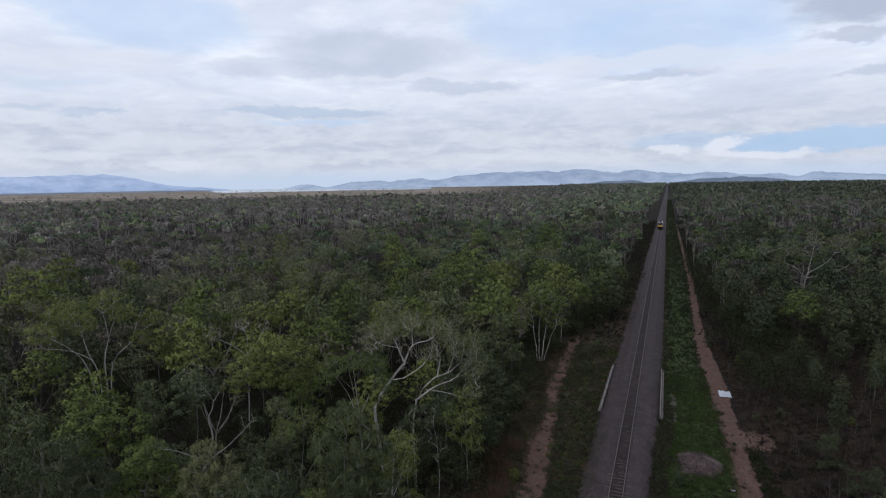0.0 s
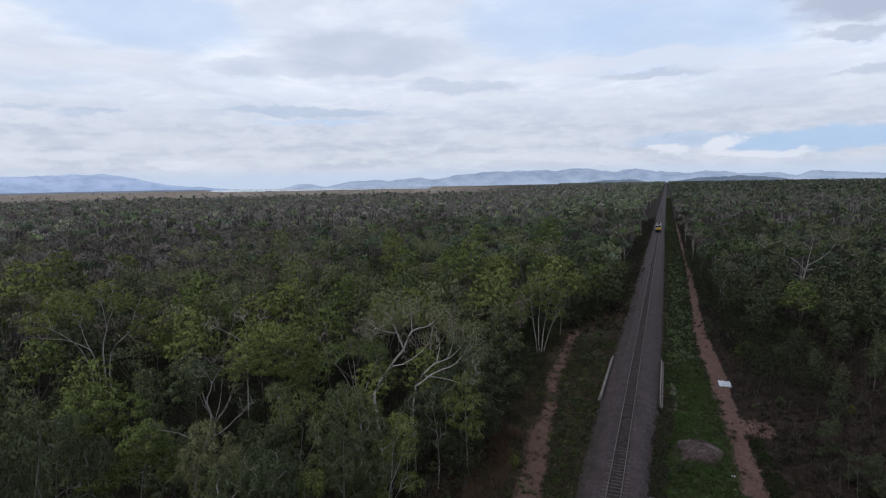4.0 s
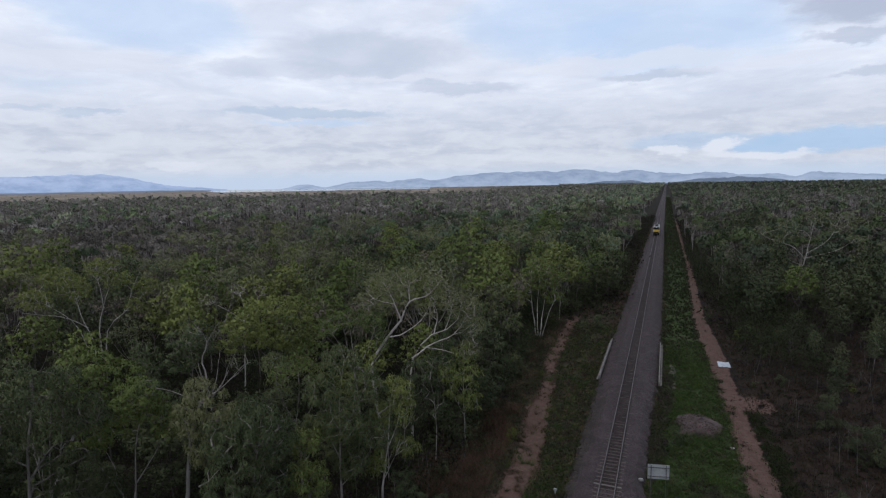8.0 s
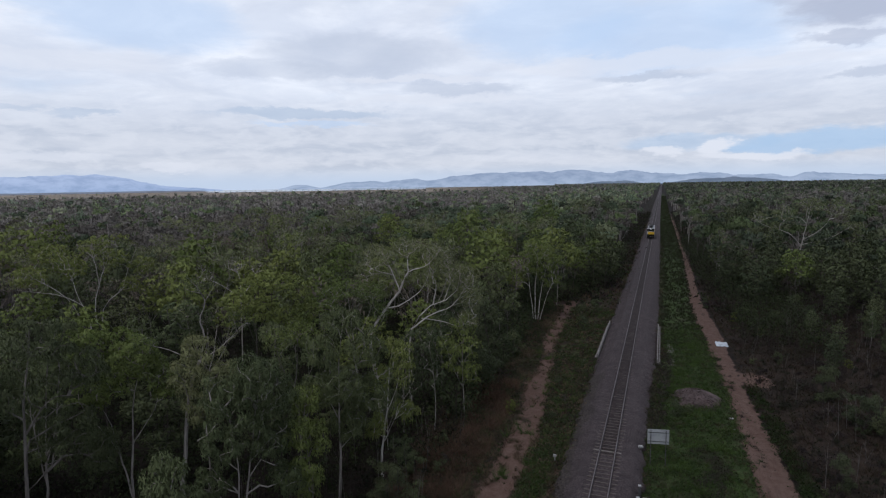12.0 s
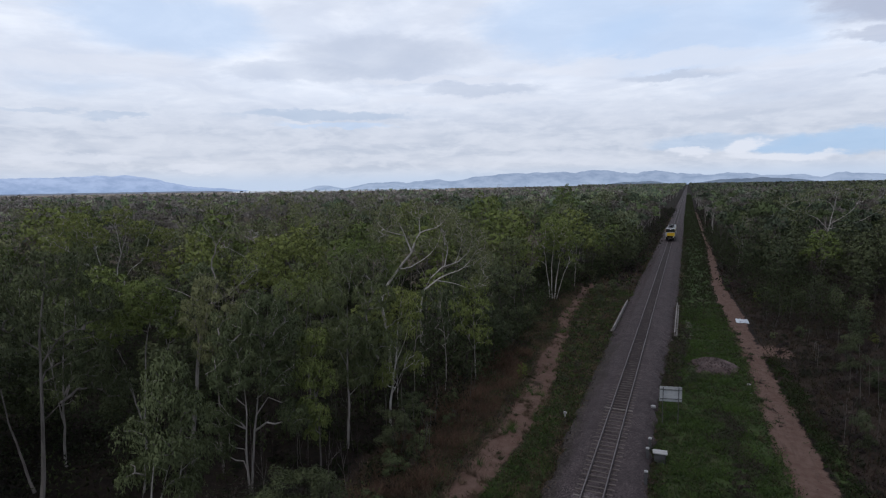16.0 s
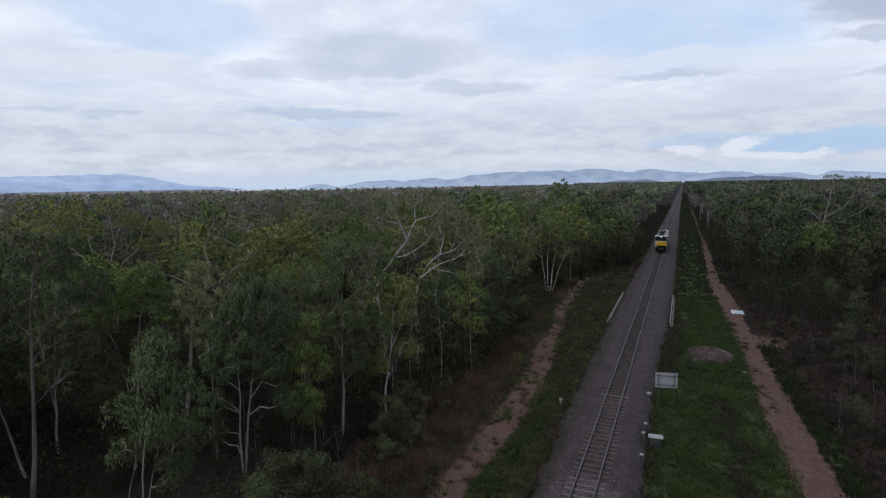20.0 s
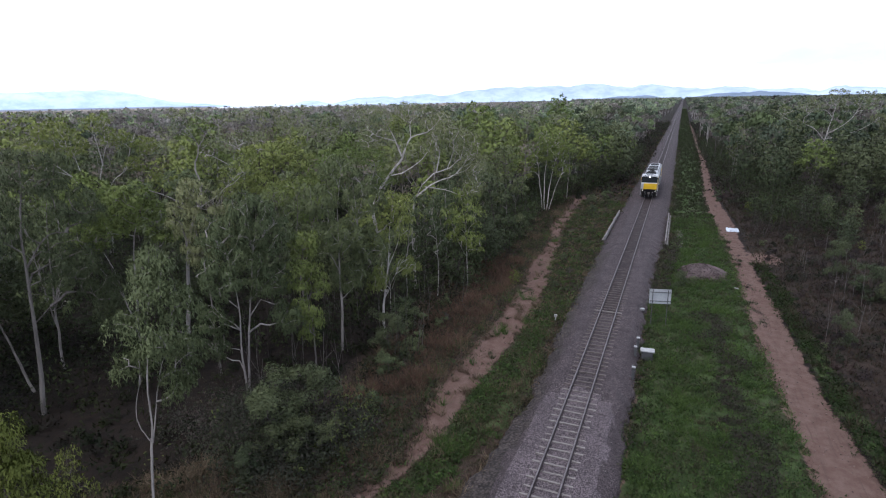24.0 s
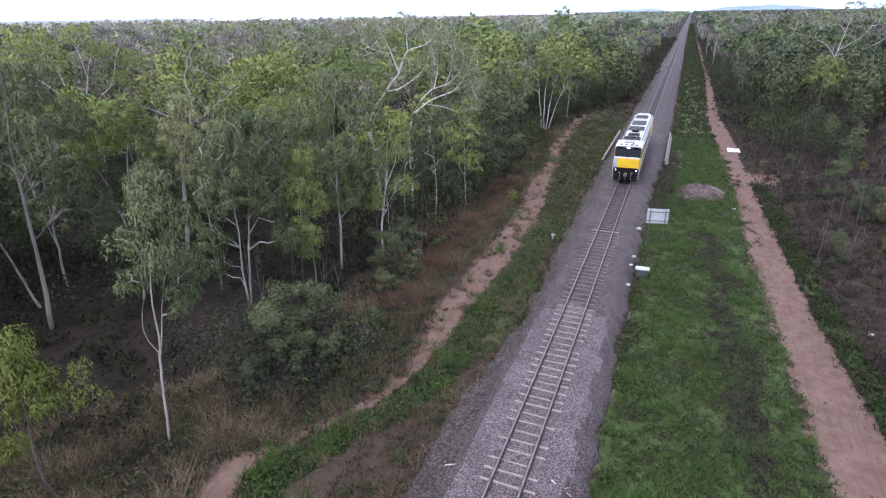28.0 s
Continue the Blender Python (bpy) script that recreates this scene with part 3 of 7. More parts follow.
z = np.where(np.abs(x) < 1.7, -0.2, np.maximum(-0.2 - (np.abs(x) - 1.7) * 0.55, -0.78))
rocks("dark_ballast_stones", np.stack([x, y, z], -1), rng.uniform(0.022, 0.05, len(x)), dark_stone, "loose dark grey stones on old railway ballast", "stones", 6)

# ---- track ----
track = empty("railway_track")
tagged(track, "single straight railway track with worn rails on sleepers", "railway track", kind="structure")
for s in (-0.59, 0.59):
    web = [(s - 0.075, -0.15), (s + 0.075, -0.15), (s + 0.075, -0.13), (s + 0.025, -0.11), (s + 0.025, -0.045), (s + 0.045, -0.035), (s + 0.045, -0.006), (s - 0.045, -0.006), (s - 0.045, -0.035), (s - 0.025, -0.045), (s - 0.025, -0.11), (s - 0.075, -0.13)]
    rail = part("rail", prism(web, -40, 4500), rail_mat, track, "rust-brown steel rail")
    part("rail_head", prism([(s - 0.034, -0.005), (s + 0.034, -0.005), (s + 0.026, 0.004), (s - 0.026, 0.004)], -40, 4500), rail_top, rail, "worn shiny running surface")
rng = np.random.default_rng(11)
sl_mesh = {}
for key, mat, top in (("pale", sleeper_pale, -0.165), ("old", sleeper_old, -0.15), ("white", sleeper_pale, -0.13)):
    bm = prism([(-1.07, -0.34), (1.07, -0.34), (1.06, top - 0.01), (1.03, top), (-1.03, top), (-1.06, top - 0.01)], -0.055, 0.055)
    me = bpy.data.meshes.new("sleeper")
    bm.to_mesh(me)
    bm.free()
    me.materials.append(mat)
    sl_mesh[key] = me
k = 0
yy = 28.4
while yy < 125:
    key = "white" if abs(yy - 56.7) < 0.31 else "pale" if yy < 43.5 else "old"
    sl = new("sleeper", sl_mesh[key])
    sl.parent = track
    drop = 0.0 if key == "white" else rng.uniform(-0.015, 0.03) if yy < 58 else 0.012 + 0.02 * rng.random() + 0.035 * min(1, (yy - 58) / 12)
    sl.matrix_basis = pose(rng.normal(0, 0.025), yy, -drop, 0, rng.normal(0, 0.5), rng.normal(0, 0.8))
    yy += 0.61

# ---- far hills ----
# Hills glow unlit, with haze and mottled relief painted into their colour.
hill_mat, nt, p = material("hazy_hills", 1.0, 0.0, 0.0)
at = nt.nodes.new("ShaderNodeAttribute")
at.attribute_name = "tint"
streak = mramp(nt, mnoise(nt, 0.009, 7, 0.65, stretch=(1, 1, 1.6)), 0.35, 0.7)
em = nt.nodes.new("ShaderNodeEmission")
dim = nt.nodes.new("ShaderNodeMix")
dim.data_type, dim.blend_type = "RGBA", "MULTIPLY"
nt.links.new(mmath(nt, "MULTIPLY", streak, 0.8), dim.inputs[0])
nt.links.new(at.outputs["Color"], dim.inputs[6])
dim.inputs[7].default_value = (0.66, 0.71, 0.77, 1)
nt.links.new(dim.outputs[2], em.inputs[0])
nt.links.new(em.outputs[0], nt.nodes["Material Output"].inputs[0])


def ridge(name, a0, a1, r, height, tint, top_tint, label):
    """A range of hills round the horizon: bearings in degrees, height in metres at each."""
    angles = np.arange(a0, a1, 0.12)
    rows, cols = [], []
    for k, f in enumerate((0.0, 0.35, 0.7, 0.9, 1.0, 0.6)):
        rr = r + 60 * k + (80 if k == 5 else 0)
        row = []
        for a in angles:
            h = height(a) + (9.0 * wave(a * 0.9, r, 1.0, 3) + 4.0 * wave(a * 2.6, r, 1.0, 2) + 2.0 * wave(a * 9, r, 1.0, 6)) * min(1, height(a) / 45)
            j = 14 * wave(a * 2.5 + k * 1.7, r, 1.0, k)
            row.append((3.5 + (rr + j) * math.sin(radians(a)), 13 + (rr + j) * math.cos(radians(a)), -3 + (h + 3) * f))
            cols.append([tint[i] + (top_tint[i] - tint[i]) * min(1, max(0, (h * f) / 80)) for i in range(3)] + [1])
        rows.append(row)
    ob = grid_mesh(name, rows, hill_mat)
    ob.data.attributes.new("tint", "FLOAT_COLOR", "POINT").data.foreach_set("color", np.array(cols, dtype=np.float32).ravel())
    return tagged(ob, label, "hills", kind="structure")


def peaks(a, items, floor=0.0):
    return floor + sum((h * math.exp(-0.30 * ((a - c) / w) ** 2)) ** 4 for c, h, w in items) ** 0.25 * 1.0


MAIN = ((-35.4, 36, 0.9), (-30.6, 50, 1.2), (-28.4, 58, 1.4), (-26.0, 56, 1.1), (-24.4, 70, 1.1), (-22.5, 55, 1.4), (-19.8, 88, 1.5), (-17.2, 108, 1.7), (-14.5, 112, 1.8), (-11.6, 115, 1.7), (-8.5, 123, 1.6), (-6.3, 104, 1.5), (-2.9, 110, 1.7), (0.2, 80, 1.7), (3.5, 82, 1.6), (6, 62, 1.8), (8.7, 62, 1.2), (11.7, 71, 0.75), (13.3, 60, 1.3), (15.5, 46, 1.5), (19, 48, 2.5), (25, 40, 3), (32, 50, 4), (40, 40, 5))
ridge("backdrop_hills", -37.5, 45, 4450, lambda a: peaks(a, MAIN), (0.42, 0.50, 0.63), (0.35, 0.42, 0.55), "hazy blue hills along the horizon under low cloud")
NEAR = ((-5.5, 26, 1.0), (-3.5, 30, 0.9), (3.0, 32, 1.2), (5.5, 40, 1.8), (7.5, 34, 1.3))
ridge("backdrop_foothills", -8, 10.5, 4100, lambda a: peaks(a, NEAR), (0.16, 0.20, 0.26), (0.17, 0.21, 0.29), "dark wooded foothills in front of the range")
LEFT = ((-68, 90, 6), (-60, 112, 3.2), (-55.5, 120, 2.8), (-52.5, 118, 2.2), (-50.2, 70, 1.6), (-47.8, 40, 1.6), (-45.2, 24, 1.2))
ridge("backdrop_mountain", -75, -42.5, 4500, lambda a: peaks(a, LEFT), (0.36, 0.46, 0.65), (0.44, 0.53, 0.72), "hazy blue mountain beyond the flats")
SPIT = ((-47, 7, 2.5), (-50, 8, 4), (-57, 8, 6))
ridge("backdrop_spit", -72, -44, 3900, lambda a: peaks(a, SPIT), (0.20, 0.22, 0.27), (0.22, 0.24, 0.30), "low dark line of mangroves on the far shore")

# ---- trees ----
def tube_faces(lines, sides=5):
    """Quads round tapered limbs; each limb is (points, radii)."""
    allq = []
    for pts, rad in lines:
        pts = np.asarray(pts, dtype=float)
        d = np.gradient(pts, axis=0)
        d /= np.linalg.norm(d, axis=1)[:, None] + 1e-9
        ref = np.where(np.abs(d[:, 2:3]) > 0.9, [[1.0, 0, 0]], [[0, 0, 1.0]])
        u = np.cross(d, ref)
        u /= np.linalg.norm(u, axis=1)[:, None] + 1e-9
        v = np.cross(d, u)
        a = np.linspace(0, 2 * math.pi, sides, endpoint=False)
        ring = pts[:, None] + (np.cos(a)[None, :, None] * u[:, None] + np.sin(a)[None, :, None] * v[:, None]) * np.asarray(rad)[:, None, None]
        nxt = np.roll(ring, -1, axis=1)
        allq.append(np.stack([ring[:-1], nxt[:-1], nxt[1:], ring[1:]], 2).reshape(-1, 4, 3))
    return np.concatenate(allq)


def limb(rng, a, b, r0, r1, n=6, bend=0.12, rise=0.0):
    a, b = np.asarray(a, dtype=float), np.asarray(b, dtype=float)
    t = np.linspace(0, 1, n)[:, None]
    size = np.linalg.norm(b - a)
    w = np.cumsum(rng.normal(0, 1, (n, 3)), axis=0)
    w -= w[0] + (w[-1] - w[0]) * t
    p = a + (b - a) * t + w * bend * size / n ** 0.5 * 0.6
    p[:, 2] += rise * size * np.sin(math.pi * t[:, 0])
    return p, r0 + (r1 - r0) * t[:, 0] ** 0.8


def leaf_quads(rng, centres, length, width, droop):
    """A pointed leaf at each centre. droop: 1 hangs down, 0 points any way."""
    n = len(centres)
    d = rng.normal(0, 1, (n, 3))
    d /= np.linalg.norm(d, axis=1)[:, None]
    d = d * (1 - droop) + np.array([0, 0, -1.0]) * droop + rng.normal(0, 0.25, (n, 3))
    d /= np.linalg.norm(d, axis=1)[:, None]
    s = np.cross(d, rng.normal(0, 1, (n, 3)))
    s /= np.linalg.norm(s, axis=1)[:, None] + 1e-9
    k = rng.uniform(0.7, 1.3, (n, 1))
    l, w = d * length * k, s * width * k * 0.5
    return np.stack([centres - w, centres + w, centres + l], 1)


def crown_points(rng, tips, per, size):
    """Points gathered round the tips, more of them on the upper shell of each clump, and the way out of the clump at each."""
    out, way = [], []
    for t in tips:
        k = max(2, int(per * rng.uniform(0.6, 1.4)))
        d = rng.normal(0, 1, (k, 3))
        d /= np.linalg.norm(d, axis=1)[:, None]
        d[:, 2] = np.where(d[:, 2] < -0.35, -d[:, 2] * 0.6, d[:, 2])
        rr = rng.uniform(0.3, 1.0, (k, 1)) ** 0.28
        out.append(np.asarray(t) + d * rr * np.asarray(size) * rng.uniform(0.75, 1.25))
        way.append(d)
    return np.concatenate(out), np.concatenate(way)


def leaf_mass(name, rng, pts, way, length, width, droop, mat, parent=None, tint=None):
    """Leaves whose faces are turned out of their clump, so that each clump is lit as one body."""
    q = leaf_quads(rng, pts, length, width, droop)
    f = np.cross(q[:, 1] - q[:, 0], q[:, 2] - q[:, 0])
    f /= np.linalg.norm(f, axis=1)[:, None] + 1e-9
    back = np.einsum("ij,ij->i", f, way) < 0
    q[back] = q[back][:, ::-1]
    f[back] *= -1
    n = way * 0.85 + f * 0.24 + np.array([0, 0, 0.08])
    n /= np.linalg.norm(n, axis=1)[:, None] + 1e-9
    ob = quads(name, q, mat, parent, tint, smooth=True)
    ob.data.normals_split_custom_set_from_vertices(np.repeat(n, 3, 0).astype(np.float32))
    return ob


def grow(seed, h, spread, clear, limbs, subs, r0, stems=1, lean=0.0, narrow=1.0):
    """Limbs and tips of one tree. clear: the part of the height that is bare trunk."""
    rng = np.random.default_rng(seed)
    lines, tips = [], []
    for s in range(stems):
        la = rng.uniform(0, 6.28)
        off = np.array([math.cos(la), math.sin(la), 0]) * (0.25 * (stems > 1))
        out = np.array([math.cos(la), math.sin(la), 0]) * (spread * 0.35 * (stems > 1)) + np.array([lean, 0, 0])
        top = off + out + np.array([0, 0, h * (0.72 + 0.1 * rng.random())])
        trunk, rad = limb(rng, off + [0, 0, -0.4], top, r0 / stems ** 0.4, r0 * 0.3, 10, 0.07)
        rad[0] *= 1.35
        lines.append((trunk, rad))
        tips.append(top + [0, 0, h * 0.15])
        for i in range(limbs):
            f = clear + (1 - clear) * (i + rng.random() * 0.8) / limbs
            k = f * (len(trunk) - 1)
            k0 = min(int(k), len(trunk) - 2)
            a = trunk[k0] + (trunk[k0 + 1] - trunk[k0]) * (k - k0)
            an = i * 2.4 + rng.uniform(-0.5, 0.5) + seed
            reach = spread * (1.05 - 0.55 * f * narrow) * rng.uniform(0.7, 1.1)
            zt = min(h * 0.95, a[2] + h * (rng.uniform(0.06, 0.30) if f > 0.45 else rng.uniform(-0.06, 0.16)))
            b = np.array([a[0] + math.cos(an) * reach, a[1] + math.sin(an) * reach, zt])
            rl = r0 * 0.55 * (1.1 - f * 0.7) / stems ** 0.4
            p, r = limb(rng, a, b, rl, rl * 0.3, 7, 0.13, 0.06)
            lines.append((p, r))
            tips.append(b)
            for j in range(subs):
                q = p[rng.integers(2, 6)]
                e = q + rng.normal(0, 1, 3) * np.array([1, 1, 0.55]) * spread * 0.30 + np.array([0, 0, h * 0.07])
                pp, r2 = limb(rng, q, e, rl * 0.5, 0.016, 4, 0.16)
                lines.append((pp, r2))
                tips.append(e)
    return rng, lines, tips


KINDS = {
    # height, spread, bare trunk, limbs, subs, trunk radius, leaves a tip, clump size, leaf length, width, droop, bark
    "bare": (10.5, 2.8, 0.26, 8, 6, 0.11, 16, (0.55, 0.55, 0.4), 0.22, 0.06, 0.4, bark_grey),
    "shrub": (3.4, 1.0, 0.08, 5, 2, 0.045, 170, (0.30, 0.30, 0.42), 0.10, 0.038, 0.1, bark_grey),
}


def build_tree(name, seed, kind, label, h=None, spread=None, stems=1, lean=0.0, clear=None, bark=None, per=None, leaf=None, limbs=None, thick=1.0, coarse=0):
    H, S, C, L, U, R, P, size, ll, lw, droop, bk = KINDS[kind]
    h, spread, clear, per, limbs = h or H, spread or S, C if clear is None else clear, per or P, limbs or L
    rng, lines, tips = grow(seed, h, spread, clear, limbs, U, R * h / H * thick, stems, lean)
    ob = empty(name)
    if coarse:
        per, ll, lw = (per * 0.30, ll * 1.6, lw * 2.2) if coarse == 1 else (per * 0.12, ll * 2.5, lw * 3.4)
        lines = [(p[[0, len(p) // 2, -1]], r[[0, len(r) // 2, -1]]) if len(p) < 6 else (p[::2], r[::2]) for p, r in lines]
    quads("trunk", tube_faces(lines, 3 if coarse else 4), bark or bk, ob, smooth=True)
    c, way = crown_points(rng, tips, per, size)
    dome = (c - np.array([0, 0, h * 0.5])) / np.array([spread, spread, h * 0.45])
    way = way * (0.55 if coarse else 0.85) + dome * (0.65 if coarse else 0.35)
    way /= np.linalg.norm(way, axis=1)[:, None] + 1e-9
    leaf_mass("crown", rng, c, way, ll, lw, droop, leaf or LEAF[kind], ob)
    return tagged(ob, label, "shrub" if kind == "shrub" else "tree", "scrub bushes" if kind == "shrub" else "woodland trees")


# The shape of a tree: stems, then clumps of leaves, each joined to the nearest stem or branch below it.
def bend_stem(rng, pts, r0, r1, n=12, wobble=0.05):
    """A tapering stem through a few points, a little crooked."""
    pts = np.asarray(pts, dtype=float)
    if len(pts) > 2:
        fine = [pts[0]]
        for i in range(len(pts) - 1):
            p0, p1, p2, p3 = pts[max(i - 1, 0)], pts[i], pts[i + 1], pts[min(i + 2, len(pts) - 1)]
            for t in (0.25, 0.5, 0.75, 1.0):
                fine.append(0.5 * (2 * p1 + (p2 - p0) * t + (2 * p0 - 5 * p1 + 4 * p2 - p3) * t * t + (3 * p1 - p0 - 3 * p2 + p3) * t ** 3))
        pts = np.array(fine)
    step = np.concatenate([[0], np.cumsum(np.linalg.norm(np.diff(pts, axis=0), axis=1))])
    s = np.linspace(0, step[-1], n)
    p = np.stack([np.interp(s, step, pts[:, i]) for i in range(3)], -1)
    w = np.cumsum(rng.normal(0, 1, (n, 3)), axis=0)
    t = np.linspace(0, 1, n)[:, None]
    w -= w[0] + (w[-1] - w[0]) * t
    return p + w * wobble * step[-1] / n, r0 + (r1 - r0) * t[:, 0] ** 0.85


def lobe_points(rng, lobes, gap):
    """Clump centres over the shells of ellipsoids (x, y, z, radius, half height), at least gap apart."""
    out = []
    for x, y, z, r, rz in lobes:
        for _ in range(int(8 + 70 * r * (r + rz) / (gap * gap) / 4)):
            d = rng.normal(0, 1, 3)
            d /= np.linalg.norm(d)
            c = np.array([x, y, z]) + d * np.array([r, r, rz]) * rng.uniform(0.6, 1.0)
            if all((c[0] - o[0]) ** 2 + (c[1] - o[1]) ** 2 + (c[2] - o[2]) ** 2 > gap * gap for o in out):
                out.append(c)
    return out


def branch_out(rng, stems, clumps, tip, lod):
    """Branches from the stems to the clumps; thicker where they carry more."""
    nodes, up, first = [], [], []
    for p, r in stems:
        for k, q in enumerate(p[2:]):
            nodes.append(q)
            up.append(len(nodes) - 2 if k else -1)
    order = sorted(range(len(clumps)), key=lambda i: min(np.linalg.norm(clumps[i] - q) for q in nodes[::3]))
    for i in order:
        c = clumps[i]
        a = np.array(nodes)
        d = np.linalg.norm(a - c, axis=1)
        k = int(np.argmin(d + 1.6 * np.maximum(0, a[:, 2] - c[2] + 0.35 * d)))
        b, size = a[k], d[k]
        run = [b]
        n = 2 if lod == 2 else 4 if size > 1.2 else 3
        w = rng.normal(0, 0.10 * size, (n, 3))
        for j in range(1, n):
            t = j / (n - 1)
            q = b + (c - b) * t + (w[j] if j < n - 1 else 0)
            q[2] += 0.10 * size * math.sin(math.pi * t)
            run.append(q)
        ids, last = [], k
        for q in run[1:]:
            nodes.append(q)
            up.append(last)
            last = len(nodes) - 1
            ids.append(last)
        first.append((k, ids))
    load = np.zeros(len(nodes))
    for k, ids in first:
        j = ids[-1]
        while j >= 0:
            load[j] += 1
            j = up[j]
    lines = []
    for k, ids in first:
        r = [tip * max(1, load[j]) ** 0.55 for j in ids]
        lines.append((np.array([nodes[k]] + [nodes[j] for j in ids]), np.array([r[0] * 1.15] + r[:-1] + [tip * 0.6])))
    return lines


# Leaves: how many to a clump, clump size, length, width, droop, hanging length.
STYLES = {
    "weep": (230, (0.40, 0.40, 0.34), 0.16, 0.050, 0.7, 0.42),
    "tuft": (210, (0.46, 0.46, 0.38), 0.14, 0.076, 0.25, 0.10),
    "fine": (110, (0.42, 0.42, 0.32), 0.16, 0.050, 0.40, 0.15),
    "bare": (14, (0.50, 0.50, 0.40), 0.18, 0.060, 0.40, 0.15),
}
DETAIL = ((1.0, 1.0, 1.0), (0.26, 1.6, 2.0), (0.078, 2.7, 3.6))


def foliage(rng, clumps, style, mat, parent, lod, full=1.0, centre=None):
    n, size, ll, lw, droop, hang = STYLES[style]
    k, kl, kw = DETAIL[lod]
    n = max(3, int(n * k * full))
    c = np.asarray(clumps)
    m = len(c)
    scale = rng.uniform(0.7, 1.25, (m, 1, 1))
    d = rng.normal(0, 1, (m, n, 3))
    d /= np.linalg.norm(d, axis=2)[..., None]
    d[..., 2] = np.where(d[..., 2] < -0.55, -0.7 * d[..., 2], d[..., 2])
    pts = c[:, None, :] + d * np.asarray(size) * scale * rng.uniform(0.3, 1.0, (m, n, 1)) ** 0.3
    # Sprays hang in strands from the clump.
    strand = rng.random((m, n)) ** 1.4
    pts[..., 2] -= strand * hang * scale[..., 0]
    pts[..., :2] += d[..., :2] * (strand * hang * 0.22)[..., None]
    way = d + np.array([0, 0, 0.15])
    way = way.reshape(-1, 3)
    pts = pts.reshape(-1, 3)
    if centre is not None:
        out = pts - np.asarray(centre)
        way = way * 0.75 + out / (np.linalg.norm(out, axis=1)[:, None] + 1e-9) * (0.35, 0.50, 0.65)[lod]
    way /= np.linalg.norm(way, axis=1)[:, None] + 1e-9
    return leaf_mass("crown", rng, pts, way, ll * kl, lw * kw, droop, mat, parent)


def make_tree(name, seed, label, stems, lobes, style, leaf, bark, gap=0.95, lod=0, full=1.0, tip=0.02, slim=0.72):
    """stems: (points, thick, thin) in metres from the base."""
    rng = np.random.default_rng(seed)
    ob = empty(name)
    trunks = [bend_stem(rng, p, r0 * slim, r1 * slim) for p, r0, r1 in stems]
    clumps = lobe_points(rng, lobes, gap)
    lines = branch_out(rng, trunks, clumps, tip, lod)
    sides = (6, 4, 3)[lod]
    wood = np.concatenate([tube_faces(trunks, sides), tube_faces(lines, max(3, sides - 2))])
    quads("trunk", wood, bark, ob, smooth=True)
    foliage(rng, clumps, style, leaf, ob, lod, full, np.mean(clumps, axis=0) - [0, 0, 0.8])
    return tagged(ob, label, "tree", "woodland trees")


